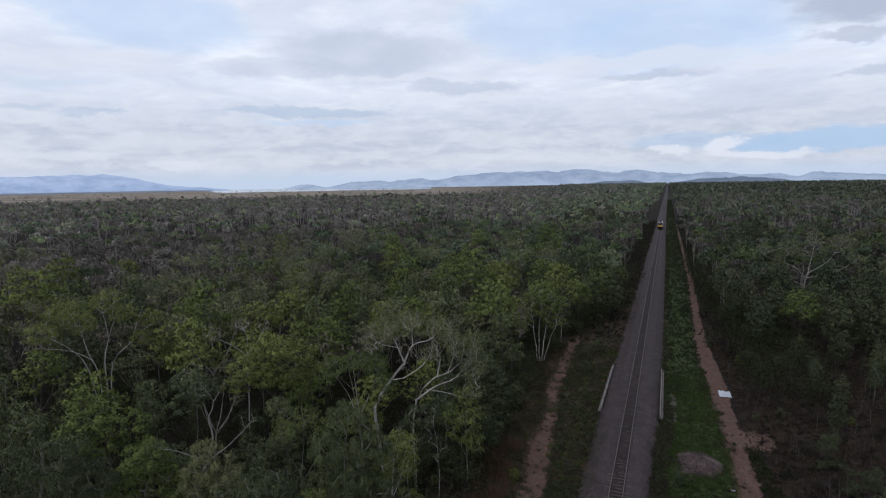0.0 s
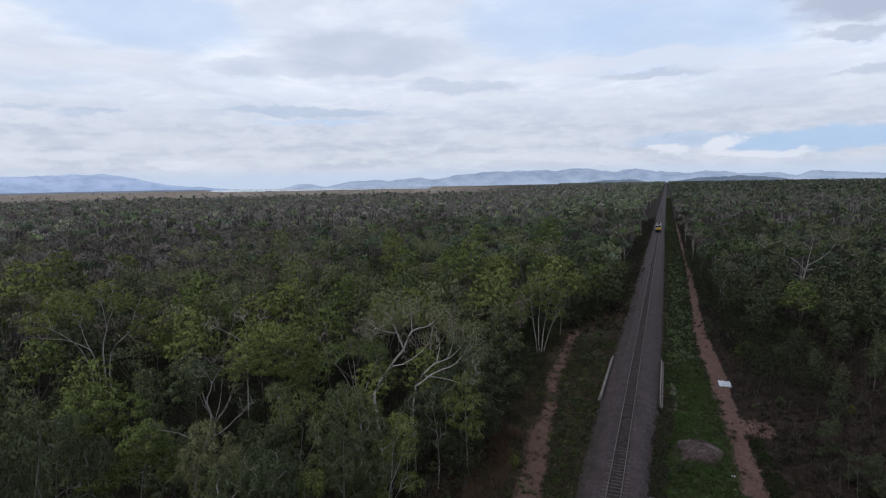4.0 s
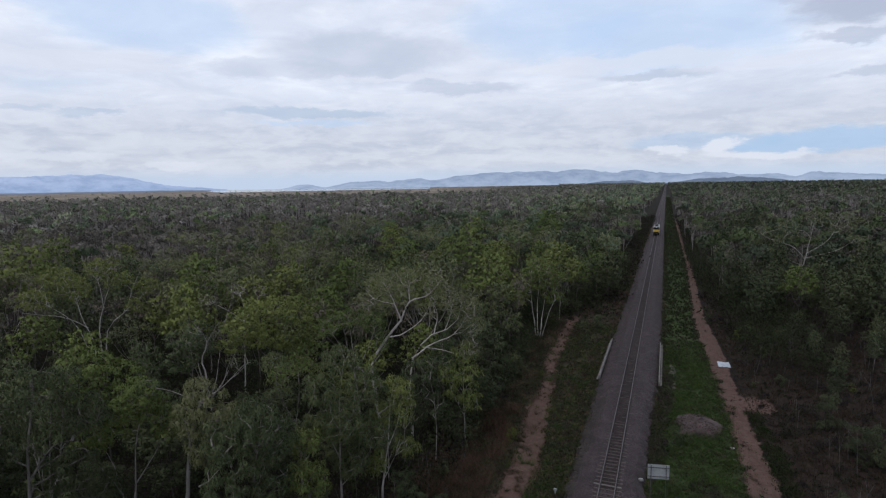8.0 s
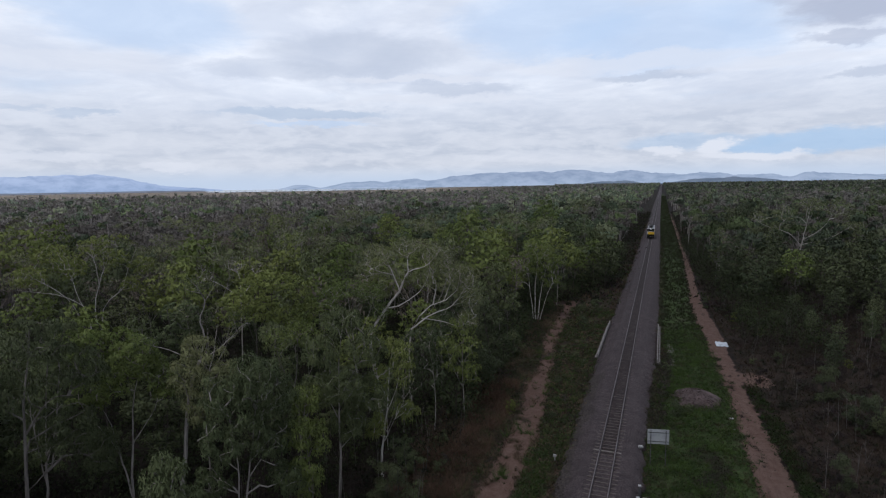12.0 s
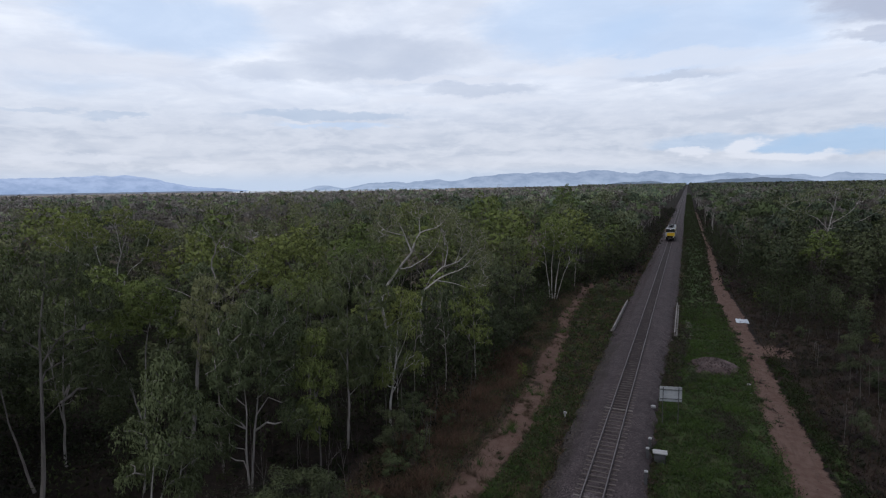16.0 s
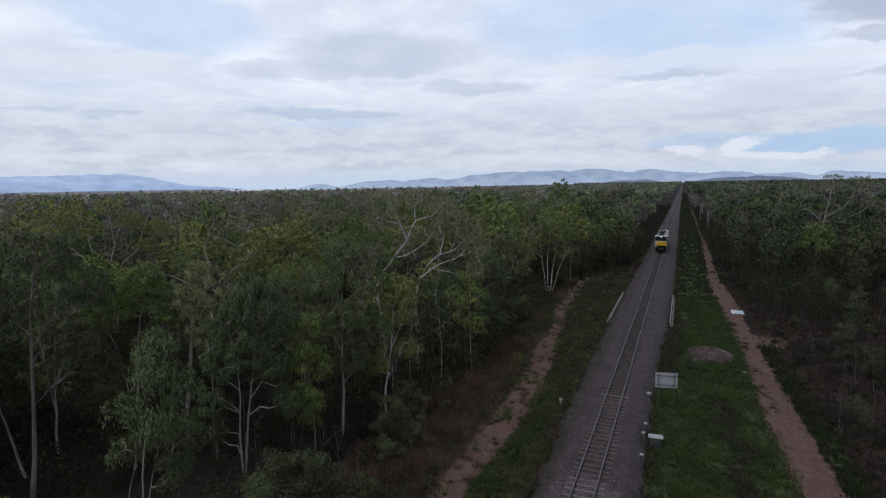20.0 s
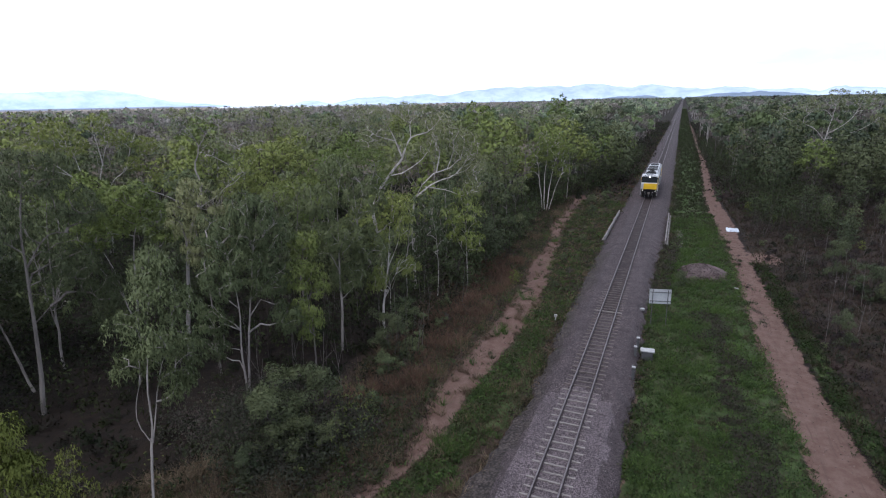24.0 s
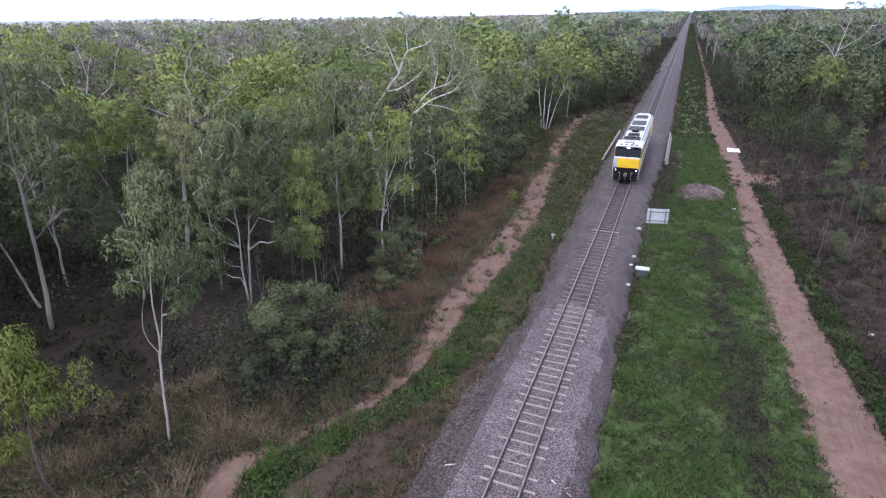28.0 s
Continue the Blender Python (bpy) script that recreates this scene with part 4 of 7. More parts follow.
def random_tree(name, seed, kind, label, h, lod):
    """A tree of one of the wood's kinds, with its own build."""
    rng = np.random.default_rng(seed)
    u = rng.uniform
    stems, lobes = [], []
    lean = rng.normal(0, 0.05, 2) * h
    at = lambda f: np.array([lean[0] * f * f, lean[1] * f * f, h * f])
    if kind in ("weep", "round", "dense"):
        # Tiers of lobes round the stem: height, reach of the ring, size, how many.
        S = {"weep": 2.1, "round": 2.9, "dense": 2.7}[kind] * u(0.9, 1.1)
        tiers = {"weep": ((0.88, 0.15, 0.48, 2), (0.74, 0.48, 0.50, 4), (0.58, 0.60, 0.50, 4), (0.43, 0.50, 0.42, 3)),
                 "round": ((0.88, 0.22, 0.52, 2), (0.76, 0.62, 0.48, 5), (0.63, 0.78, 0.42, 5)),
                 "dense": ((0.90, 0.15, 0.48, 2), (0.77, 0.52, 0.48, 4), (0.62, 0.70, 0.48, 5), (0.46, 0.72, 0.46, 5), (0.32, 0.60, 0.36, 4))}[kind]
        stems.append(([(0, 0, -0.4), at(0.35), at(0.65), at(0.9)], 0.011 * h, 0.03))
        turn = u(0, 6.28)
        for f, reach, size, count in tiers:
            turn += 0.7
            for i in range(count):
                if i and u(0, 1) < 0.14:
                    continue
                a = turn + i * 6.283 / count + u(-0.3, 0.3)
                g = f + u(-0.05, 0.05)
                c = at(g) + [math.cos(a) * S * reach * u(0.8, 1.15), math.sin(a) * S * reach * u(0.8, 1.15), 0]
                rr = S * size * u(0.8, 1.15)
                lobes.append((*c, rr, rr * (1.0 if kind == "weep" else 0.78)))
        if kind != "dense":
            for a in (turn, turn + 2.2, turn + 4.1)[:2 + (seed % 2)]:
                k = u(0.22, 0.42)
                e = at(u(0.7, 0.82)) + [math.cos(a) * S * 0.6, math.sin(a) * S * 0.6, 0]
                stems.append(([at(k), at(k) * 0.45 + e * 0.55 - [0, 0, 0.1 * h], e], 0.006 * h, 0.02))
        return make_tree(name, seed, label, stems, lobes, "weep" if kind == "weep" else "tuft", LEAF[kind], {"weep": bark_white, "round": bark_grey, "dense": bark_dark}[kind], 0.74 if kind == "weep" else (0.80, 0.82, 0.88)[lod], lod)
    # Open gums and half-bare trees: long pale limbs that fan upwards.
    n = 4 + seed % 3
    fork = u(0.24, 0.36)
    stems.append(([(0, 0, -0.4), at(fork)], 0.013 * h, 0.009 * h))
    turn = u(0, 6.28)
    for i in range(n):
        a = turn + i * 6.28 / n + u(-0.35, 0.35)
        r = 0.27 * h * u(0.5, 1.1)
        out = np.array([math.cos(a) * r, math.sin(a) * r, 0])
        k = fork * u(0.8, 1.0)
        top = at(u(0.78, 0.98)) + out
        stems.append(([at(k), at(k + 0.16) + out * 0.42, at(0.62) + out * 0.72, top], 0.0075 * h, 0.022))
        lobes.append((*(top - [0, 0, 0.5]), 1.35, 0.85))
        lobes.append((*(at(0.68) + out * 0.9), 0.9, 0.8))
    return make_tree(name, seed, label, stems, lobes, "fine" if kind == "open" else "bare", LEAF[kind], bark_white if kind == "open" else bark_grey, 0.72, lod, tip=0.014 if lod == 0 else 0.02)


TREE_LABEL = {
    "weep": "slender eucalypt with drooping grey-green leaves",
    "round": "leafy tree with a rounded fresh green crown",
    "dense": "dark green bushy tree with a dense crown",
    "open": "pale-barked gum tree with a thin olive crown",
    "bare": "grey half-bare tree with sparse brown leaves",
}
CAM = np.array([3.7, 12.8])
placed = []


def put_tree(ob, x, y, s=1.0, turn=0.0, wide=1.0):
    ob.matrix_basis = pose(x, y, float(ground_z(x, y)) - 0.05, 0, 0, turn) @ Matrix.Diagonal((s * wide, s * wide, s, 1))
    placed.append((x, y))
    return ob


def own_tree(name, seed, label, x, y, stems, lobes, style, leaf, bark, **more):
    """A tree that stands out: stems ((across, up), ...) and lobes (across, up, radius, half height), across being square to the line from the camera's hover."""
    d = math.hypot(x - 4, y - 13)
    ax, ay = (y - 13) / d, -(x - 4) / d
    rng = np.random.default_rng(seed)
    st = []
    for pts, r0, r1 in stems:
        v = np.cumsum(rng.normal(0, 0.22, len(pts)))
        v -= v[0]
        st.append(([(ax * a - ay * b, ay * a + ax * b, z) for (a, z), b in zip(pts, v)], r0, r1))
    lb = []
    for a, z, r, rz in lobes:
        b = rng.uniform(-0.7, 0.7)
        lb.append((ax * a - ay * b, ay * a + ax * b, z, r, rz))
    return put_tree(make_tree(name, seed, label, st, lb, style, leaf, bark, **more), x, y)


W, G, K, Z = bark_white, bark_grey, bark_dark, bark_ghost
# The big white gum with its two leaning stems.
own_tree("gum_tree", 21, "big white-barked gum with wide forked bare limbs", -18.4, 58.6,
         [(((-2.4, -0.4), (-2.9, 5.0), (-3.2, 8.2), (-1.5, 11.0), (-0.5, 12.3)), 0.26, 0.17), (((-0.5, 12.3), (0.4, 14.2), (2.0, 14.8), (3.3, 16.2)), 0.15, 0.04), (((-0.5, 12.6), (-1.2, 14.3), (-2.2, 16.4)), 0.12, 0.03), (((-1.1, 14.0), (-2.7, 14.5), (-3.6, 15.4)), 0.07, 0.02), (((0.4, 14.2), (0.2, 17.0)), 0.08, 0.02), (((-1.6, 10.9), (-0.2, 11.3), (1.6, 12.6), (2.4, 14.6)), 0.10, 0.025),
          (((0.4, -0.4), (0.3, 5.0), (0.6, 8.9), (2.4, 11.0), (4.5, 11.7), (5.2, 13.8)), 0.22, 0.04), (((0.5, 8.8), (2.4, 10.2), (4.2, 10.9), (5.8, 12.9)), 0.14, 0.03), (((2.6, 11.1), (2.9, 13.0), (2.2, 14.5)), 0.10, 0.025), (((1.5, 9.8), (3.6, 9.4), (5.0, 8.9), (6.2, 9.6)), 0.09, 0.02), (((3.6, 11.4), (4.2, 13.2), (4.0, 15.2)), 0.07, 0.02)],
         [(-2.4, 15.9, 1.3, 1.1), (0.3, 16.4, 1.4, 1.0), (2.9, 15.6, 1.5, 1.2), (5.2, 13.6, 1.5, 1.2), (6.0, 11.8, 1.2, 1.2), (-3.4, 14.2, 1.0, 1.0), (3.7, 14.6, 1.4, 1.0), (2.0, 13.4, 1.0, 0.8), (5.8, 9.8, 1.0, 0.8)],
         "fine", LEAF["open"], Z, gap=0.46, full=0.34, tip=0.012, slim=0.66)
own_tree("gum_tree", 22, "pale many-limbed gum with a thin olive fan crown", -22.9, 57.0,
         [(((0, -0.4), (0.1, 4.5), (-0.2, 8.0)), 0.16, 0.12), (((-0.2, 7.6), (-1.4, 10.0), (-2.6, 12.4)), 0.08, 0.02), (((-0.1, 7.8), (-0.3, 10.2), (-0.6, 13.2)), 0.08, 0.02), (((0, 7.6), (1.2, 10.0), (2.2, 12.6)), 0.08, 0.02), (((0, 7.0), (2.0, 8.8), (3.0, 10.4)), 0.06, 0.02)],
         [(-2.2, 12.2, 1.4, 1.0), (-0.4, 13.0, 1.5, 0.9), (1.6, 12.6, 1.4, 1.0), (2.6, 10.6, 1.1, 0.9)], "fine", LEAF["round"], W, gap=0.62, full=0.9, tip=0.014)
own_tree("gum_tree", 5, "many-stemmed white gum with a bright green crown", -15.0, 100.5,
         [(((-0.3, -0.4), (-0.9, 4.5), (-1.4, 9.0)), 0.15, 0.03), (((0, -0.4), (0.0, 5.0), (0.3, 11.0)), 0.16, 0.03), (((0.3, -0.4), (0.8, 4.4), (1.8, 9.0)), 0.15, 0.03), (((0.5, -0.4), (1.6, 3.6), (2.6, 6.4)), 0.12, 0.03)],
         [(0.2, 11.6, 2.4, 1.6), (-1.7, 9.4, 2.1, 1.7), (2.3, 9.6, 2.2, 1.7), (2.2, 6.6, 1.7, 1.3), (-2.4, 7.0, 1.3, 1.3), (0.4, 9.0, 2.0, 1.6)], "tuft", LEAF["round"], Z, lod=1, gap=0.78, full=0.9)
own_tree("gum_tree", 8, "tall white gum with sparse leaves over brown scrub", 29.6, 145.0,
         [(((0, -0.4), (0.3, 6.0), (0.8, 9.5)), 0.30, 0.2), (((0.6, 8.8), (-1.6, 11.4), (-6.5, 13.0), (-8.0, 15.0)), 0.16, 0.04), (((0.8, 9.5), (1.4, 13.5), (2.0, 17.5)), 0.17, 0.04), (((0.9, 10.0), (4.5, 13.0), (6.0, 17.0)), 0.14, 0.04), (((0.7, 9.0), (5.5, 10.6), (9.0, 13.5)), 0.12, 0.04), (((0.4, 7.4), (-4.0, 9.0), (-6.0, 9.8)), 0.1, 0.03)],
         [(2.0, 17.2, 2.4, 1.6), (6.2, 16.4, 2.4, 1.8), (-2.6, 15.4, 2.2, 1.6), (8.8, 13.0, 1.6, 1.2), (-7.0, 14.6, 1.8, 1.2)], "fine", LEAF["open"], Z, lod=1, gap=0.8, full=1.1, tip=0.016, slim=0.5)
# The front of the wood.
own_tree("eucalypt_tree", 31, "slim pale-stemmed eucalypt at the wood's edge", -14.6, 26.2,
         [(((0, -0.4), (0.2, 2.0), (0.5, 4.4)), 0.10, 0.085), (((0.5, 4.3), (0.15, 5.4), (0.4, 6.8)), 0.04, 0.02), (((0.5, 4.4), (0.7, 7.2), (1.1, 9.9), (1.4, 11.9)), 0.07, 0.015), (((0.5, 4.3), (0.9, 5.8), (1.2, 7.3), (1.9, 8.4)), 0.055, 0.02)],
         [(1.5, 11.8, 0.6, 0.5), (1.2, 10.9, 0.75, 0.7), (2.2, 10.2, 0.55, 0.7), (0.4, 9.4, 0.65, 0.6), (1.4, 9.0, 1.0, 0.8), (0.3, 7.8, 0.65, 0.6), (2.2, 7.8, 0.55, 0.8), (1.8, 6.6, 0.55, 0.7)], "weep", LEAF["weep"], W, gap=0.54, full=0.95, slim=0.6)
own_tree("eucalypt_tree", 33, "two-stemmed eucalypt with drooping leaves", -19.4, 37.2,
         [(((0.1, -0.4), (0.0, 2.5), (0.2, 6.1), (-0.4, 9.6)), 0.11, 0.02), (((0.1, -0.3), (0.5, 3.9), (0.9, 7.1), (1.6, 11.2)), 0.12, 0.02), (((0.7, 6.0), (2.0, 7.2), (2.9, 7.8)), 0.05, 0.015), (((0.1, 5.6), (-1.2, 7.0), (-2.0, 7.9)), 0.05, 0.015)],
         [(1.2, 11.6, 1.4, 1.1), (-0.5, 10.2, 1.3, 1.3), (2.4, 9.8, 1.3, 1.3), (-0.7, 8.0, 1.4, 1.2), (2.1, 7.4, 1.3, 1.2), (0.6, 9.2, 1.6, 1.2), (-1.5, 5.2, 0.9, 1.1), (2.7, 5.0, 0.9, 1.1), (-1.6, 3.4, 0.8, 0.9)], "weep", LEAF["weep"], W, gap=0.68)
own_tree("eucalypt_tree", 35, "white-stemmed eucalypt beside the red track", -15.4, 47.5,
         [(((0, -0.4), (0.1, 3.1), (0.5, 5.7), (0.8, 8.2), (1.3, 10.6)), 0.15, 0.02), (((0.2, 3.1), (1.1, 5.2), (1.7, 6.2)), 0.06, 0.02), (((0.7, 6.4), (0.0, 8.0), (-0.3, 9.8)), 0.06, 0.015), (((0.5, 5.4), (1.4, 7.4), (1.6, 9.0)), 0.05, 0.015)],
         [(1.8, 9.2, 0.8, 1.3), (1.3, 10.6, 0.9, 0.7), (-0.1, 8.2, 0.8, 1.2), (2.0, 5.8, 0.8, 0.6), (-0.3, 4.9, 0.7, 1.0)], "weep", LEAF["round"], Z, gap=0.62, full=0.8)
own_tree("eucalypt_tree", 36, "tall dusky eucalypt with a weeping crown", -17.0, 44.6,
         [(((-0.2, -0.4), (0, 5.1), (0.1, 8.8), (0.5, 13.0)), 0.15, 0.02), (((0, 3.9), (1.4, 5.2), (2.2, 6.4)), 0.05, 0.015), (((0, 6.0), (-1.0, 8.6), (-1.4, 10.6)), 0.06, 0.015), (((0.1, 7.6), (1.3, 9.6), (1.9, 11.2)), 0.06, 0.015)],
         [(0.4, 13.0, 1.5, 1.0), (-1.2, 11.2, 1.3, 1.2), (1.8, 11.2, 1.4, 1.3), (0.1, 8.9, 1.6, 1.4), (2.0, 7.8, 1.2, 1.4), (-1.5, 8.4, 1.2, 1.2), (0.8, 5.6, 1.3, 0.9)], "weep", LEAF["weep"], W, gap=0.68)
own_tree("gum_tree", 40, "big grey gum with a long leaning trunk", -29.5, 31.0,
         [(((0.2, -0.4), (0.7, 6.2), (0.9, 10.8), (1.5, 15.0)), 0.24, 0.04), (((0.7, 5.7), (1.9, 6.9)), 0.06, 0.03), (((0.0, 1.6), (-0.6, 4.8), (-1.1, 8.4)), 0.13, 0.03), (((0.9, 9.0), (2.1, 10.6), (3.3, 10.6)), 0.09, 0.025), (((0.9, 9.8), (-0.8, 11.4), (-2.0, 12.0)), 0.07, 0.02)],
         [(2.0, 14.4, 1.7, 1.2), (3.8, 12.2, 1.6, 1.2), (0.4, 11.6, 1.4, 1.3), (3.0, 9.0, 1.5, 1.2), (-2.0, 10.6, 1.5, 1.4), (-1.4, 13.2, 1.4, 1.0), (4.2, 7.0, 1.2, 1.0)], "weep", LEAF["dense"], G, gap=0.72)
own_tree("gum_tree", 41, "thick white-trunked gum with a crooked bare top", -24.4, 40.4,
         [(((-2.2, -0.4), (-1.6, 4.0), (-1.1, 8.9), (-0.4, 11.0)), 0.27, 0.15), (((-0.4, 10.8), (0.0, 12.4), (-0.2, 13.6), (0.2, 15.0), (-0.6, 16.4)), 0.13, 0.035), (((-0.5, 10.9), (-2.1, 12.0), (-3.6, 12.6)), 0.08, 0.02), (((-0.3, 11.0), (1.2, 12.0), (2.4, 13.2)), 0.08, 0.02), (((0.2, 15.0), (1.0, 16.2)), 0.05, 0.015)],
         [(-3.4, 12.6, 0.8, 0.6), (2.3, 13.2, 0.9, 0.7), (-0.4, 16.2, 0.9, 0.5)], "fine", LEAF["weep"], W, gap=0.6, full=0.35, tip=0.012, slim=0.62)
own_tree("sapling", 44, "yellow-green sapling in dry grass", -16.3, 22.3,
         [(((0, -0.4), (-0.2, 1.6), (0.0, 3.6), (0.3, 7.0)), 0.075, 0.012), (((-0.2, 1.5), (0.6, 2.8), (1.0, 3.6)), 0.03, 0.012)],
         [(0.3, 7.0, 0.35, 0.4), (0.1, 6.1, 0.5, 0.5), (0.5, 5.3, 0.55, 0.5), (-0.1, 5.0, 0.5, 0.45), (0.7, 4.4, 0.45, 0.4), (-0.2, 4.1, 0.4, 0.4), (-0.7, 2.6, 0.4, 0.4)], "weep", LEAF["young"], K, gap=0.36, full=0.7, tip=0.012)
own_tree("sapling", 45, "young yellow-green sapling beside a taller one", -17.6, 25.2,
         [(((0, -0.4), (0.1, 1.6), (0.0, 3.4)), 0.035, 0.01)], [(0.0, 3.4, 0.5, 0.5), (0.3, 2.6, 0.5, 0.4), (-0.3, 2.2, 0.4, 0.4)], "weep", LEAF["young"], K, gap=0.5, full=0.38, tip=0.01)
own_tree("leafy_tree", 46, "broad tree with a bright green domed crown", -33.7, 58.5,
         [(((0, -0.4), (0.2, 5.0), (-0.3, 8.0)), 0.22, 0.15), (((-0.2, 7.4), (-2.2, 9.4), (-3.4, 10.6)), 0.1, 0.03), (((-0.2, 7.8), (0.2, 10.4), (0.4, 12.8)), 0.1, 0.03), (((0, 7.2), (2.0, 9.6), (3.0, 11.4)), 0.1, 0.03)],
         [(0.1, 13.0, 2.8, 0.9), (-2.6, 11.2, 2.2, 1.0), (2.4, 11.9, 2.0, 1.0), (-1.0, 10.0, 2.4, 0.9), (-4.0, 9.4, 1.5, 0.9), (3.6, 9.6, 1.6, 1.2), (1.4, 9.4, 1.8, 1.0)], "tuft", LEAF["round"], K, lod=1, gap=0.78)
own_tree("gum_tree", 47, "wide olive-leaved gum with many pale forked limbs", -60.0, 59.0,
         [(((-1.2, -0.4), (-1.0, 5.0), (-2.6, 9.6), (-5.6, 12.6)), 0.2, 0.03), (((-0.6, -0.4), (-0.4, 6.0), (-1.4, 10.0), (-2.2, 14.6)), 0.2, 0.03), (((0, -0.4), (0.2, 8.0), (0.9, 11.2), (2.1, 14.8)), 0.22, 0.03), (((0.4, -0.4), (0.8, 7.6), (3.4, 10.6), (6.0, 12.6)), 0.2, 0.03), (((0.8, 10.8), (0.6, 13.0), (0.2, 15.6)), 0.1, 0.03), (((-1.0, 8.6), (-3.4, 10.2), (-7.2, 11.2)), 0.1, 0.03), (((3.2, 10.4), (4.0, 12.8), (5.0, 15.0)), 0.1, 0.03)],
         [(-3.6, 15.0, 2.0, 1.2), (0.8, 15.8, 1.8, 1.2), (2.4, 14.2, 1.6, 1.2), (5.6, 13.0, 1.6, 1.2), (-6.0, 12.6, 1.8, 1.2), (-2.0, 13.6, 1.8, 1.4), (4.2, 10.8, 1.2, 1.0)], "fine", LEAF["round"], Z, lod=1, gap=0.62, full=1.4, tip=0.016)
own_tree("gum_tree", 48, "leafy gum with bare grey limbs below its crown", -27.0, 37.7,
         [(((-1.1, -0.4), (-1.1, 2.9), (-0.9, 6.4), (-0.6, 9.0), (0.2, 11.6)), 0.15, 0.03), (((-1.1, 2.8), (-1.7, 5.7), (-2.4, 7.4), (-3.2, 8.8)), 0.1, 0.025), (((-1.5, 5.2), (-1.9, 7.7), (-2.7, 9.6)), 0.06, 0.02), (((-0.9, 6.2), (0.6, 8.4), (0.9, 10.4)), 0.06, 0.02)],
         [(-0.2, 12.2, 1.4, 0.8), (-1.6, 10.6, 1.4, 0.9), (0.5, 11.0, 0.9, 0.8), (-2.8, 10.0, 1.3, 0.9), (1.2, 9.8, 0.9, 0.8)], "tuft", LEAF["round"], W, gap=0.66)
own_tree("eucalypt_tree", 49, "brownish eucalypt with fine hanging leaves", -22.8, 38.6,
         [(((0, -0.4), (0.1, 5.0), (-0.1, 9.0), (0.2, 12.4)), 0.12, 0.02)],
         [(-0.4, 12.6, 1.1, 0.8), (0.6, 11.4, 1.2, 1.1), (-0.9, 11.0, 1.1, 1.1), (1.0, 9.8, 1.0, 1.2), (-0.4, 9.0, 1.2, 1.2)], "weep", LEAF["open"], G, gap=0.66, full=0.85)
own_tree("eucalypt_tree", 50, "small eucalypt with bright hanging leaves", -16.6, 40.5,
         [(((0, -0.4), (0, 4.0), (-0.2, 8.6)), 0.09, 0.02)], [(-0.1, 8.8, 0.9, 0.9), (-0.5, 7.2, 0.9, 1.0), (0.3, 6.6, 0.8, 1.0), (-0.3, 5.0, 0.9, 0.9), (-0.1, 3.6, 0.7, 0.8)], "weep", LEAF["round"], G, gap=0.62)
own_tree("gum_tree", 51, "twiggy grey tree with few leaves", -21.8, 46.5,
         [(((0, -0.4), (0, 5.0), (-0.2, 7.4)), 0.1, 0.07), (((-0.2, 7.2), (-1.2, 9.4), (-1.4, 11.8)), 0.05, 0.015), (((-0.2, 7.0), (0.2, 9.6), (0.3, 12.2)), 0.05, 0.015), (((-0.1, 6.4), (1.2, 8.8), (1.8, 11.4)), 0.05, 0.015)],
         [(-1.2, 11.2, 0.9, 0.8), (0.3, 11.6, 1.0, 0.8), (1.6, 10.8, 0.9, 0.8)], "fine", LEAF["round"], G, gap=0.5, full=0.4, tip=0.012)
own_tree("bushy_tree", 53, "dark weeping tree under the big gum", -15.6, 57.0,
         [(((0.6, -0.4), (0.6, 4.0), (0.2, 7.6)), 0.09, 0.02), (((-2.2, -0.4), (-2.2, 3.4), (-1.6, 7.6)), 0.09, 0.02)],
         [(-1.7, 6.6, 1.7, 1.5), (-0.6, 8.6, 1.6, 1.1), (-1.6, 4.0, 1.4, 1.1), (0.6, 5.4, 1.1, 1.3)], "weep", LEAF["dense"], W, lod=1, gap=0.78)
own_tree("leafy_tree", 54, "fresh green tree beside the red track", -13.6, 61.0,
         [(((0, -0.4), (-0.1, 4.0), (0, 8.6)), 0.1, 0.02), (((-0.1, 3.0), (-1.2, 5.4), (-1.5, 6.6)), 0.05, 0.02)], [(-0.2, 9.0, 1.2, 1.0), (0.4, 7.4, 1.2, 1.1), (-1.5, 7.0, 1.1, 1.0), (-0.6, 5.2, 1.4, 1.0), (0.6, 4.6, 1.0, 1.0)], "weep", LEAF["round"], W, lod=1, gap=0.78)
own_tree("bushy_tree", 55, "dense deep green tree leafy to the ground", -14.2, 71.5,
         [(((0, -0.4), (0, 4.0), (-0.6, 8.4)), 0.13, 0.02)], [(-1.2, 8.8, 1.5, 1.0), (0.2, 7.2, 1.5, 1.1), (-1.6, 6.2, 1.7, 1.2), (-0.4, 4.6, 1.8, 1.3), (-1.8, 2.8, 1.7, 1.4), (0.4, 2.6, 1.5, 1.3)], "tuft", LEAF["dense"], K, lod=1, gap=0.78)
own_tree("leafy_tree", 56, "rounded green tree at the wood's edge", -16.5, 84.0,
         [(((0, -0.4), (0, 5.0), (-0.2, 10.0)), 0.14, 0.02)], [(-0.2, 10.4, 1.7, 1.3), (-0.8, 8.2, 2.0, 1.5), (1.0, 6.6, 1.9, 1.4), (-1.4, 5.0, 1.9, 1.4)], "tuft", LEAF["weep"], G, lod=1, gap=0.78)
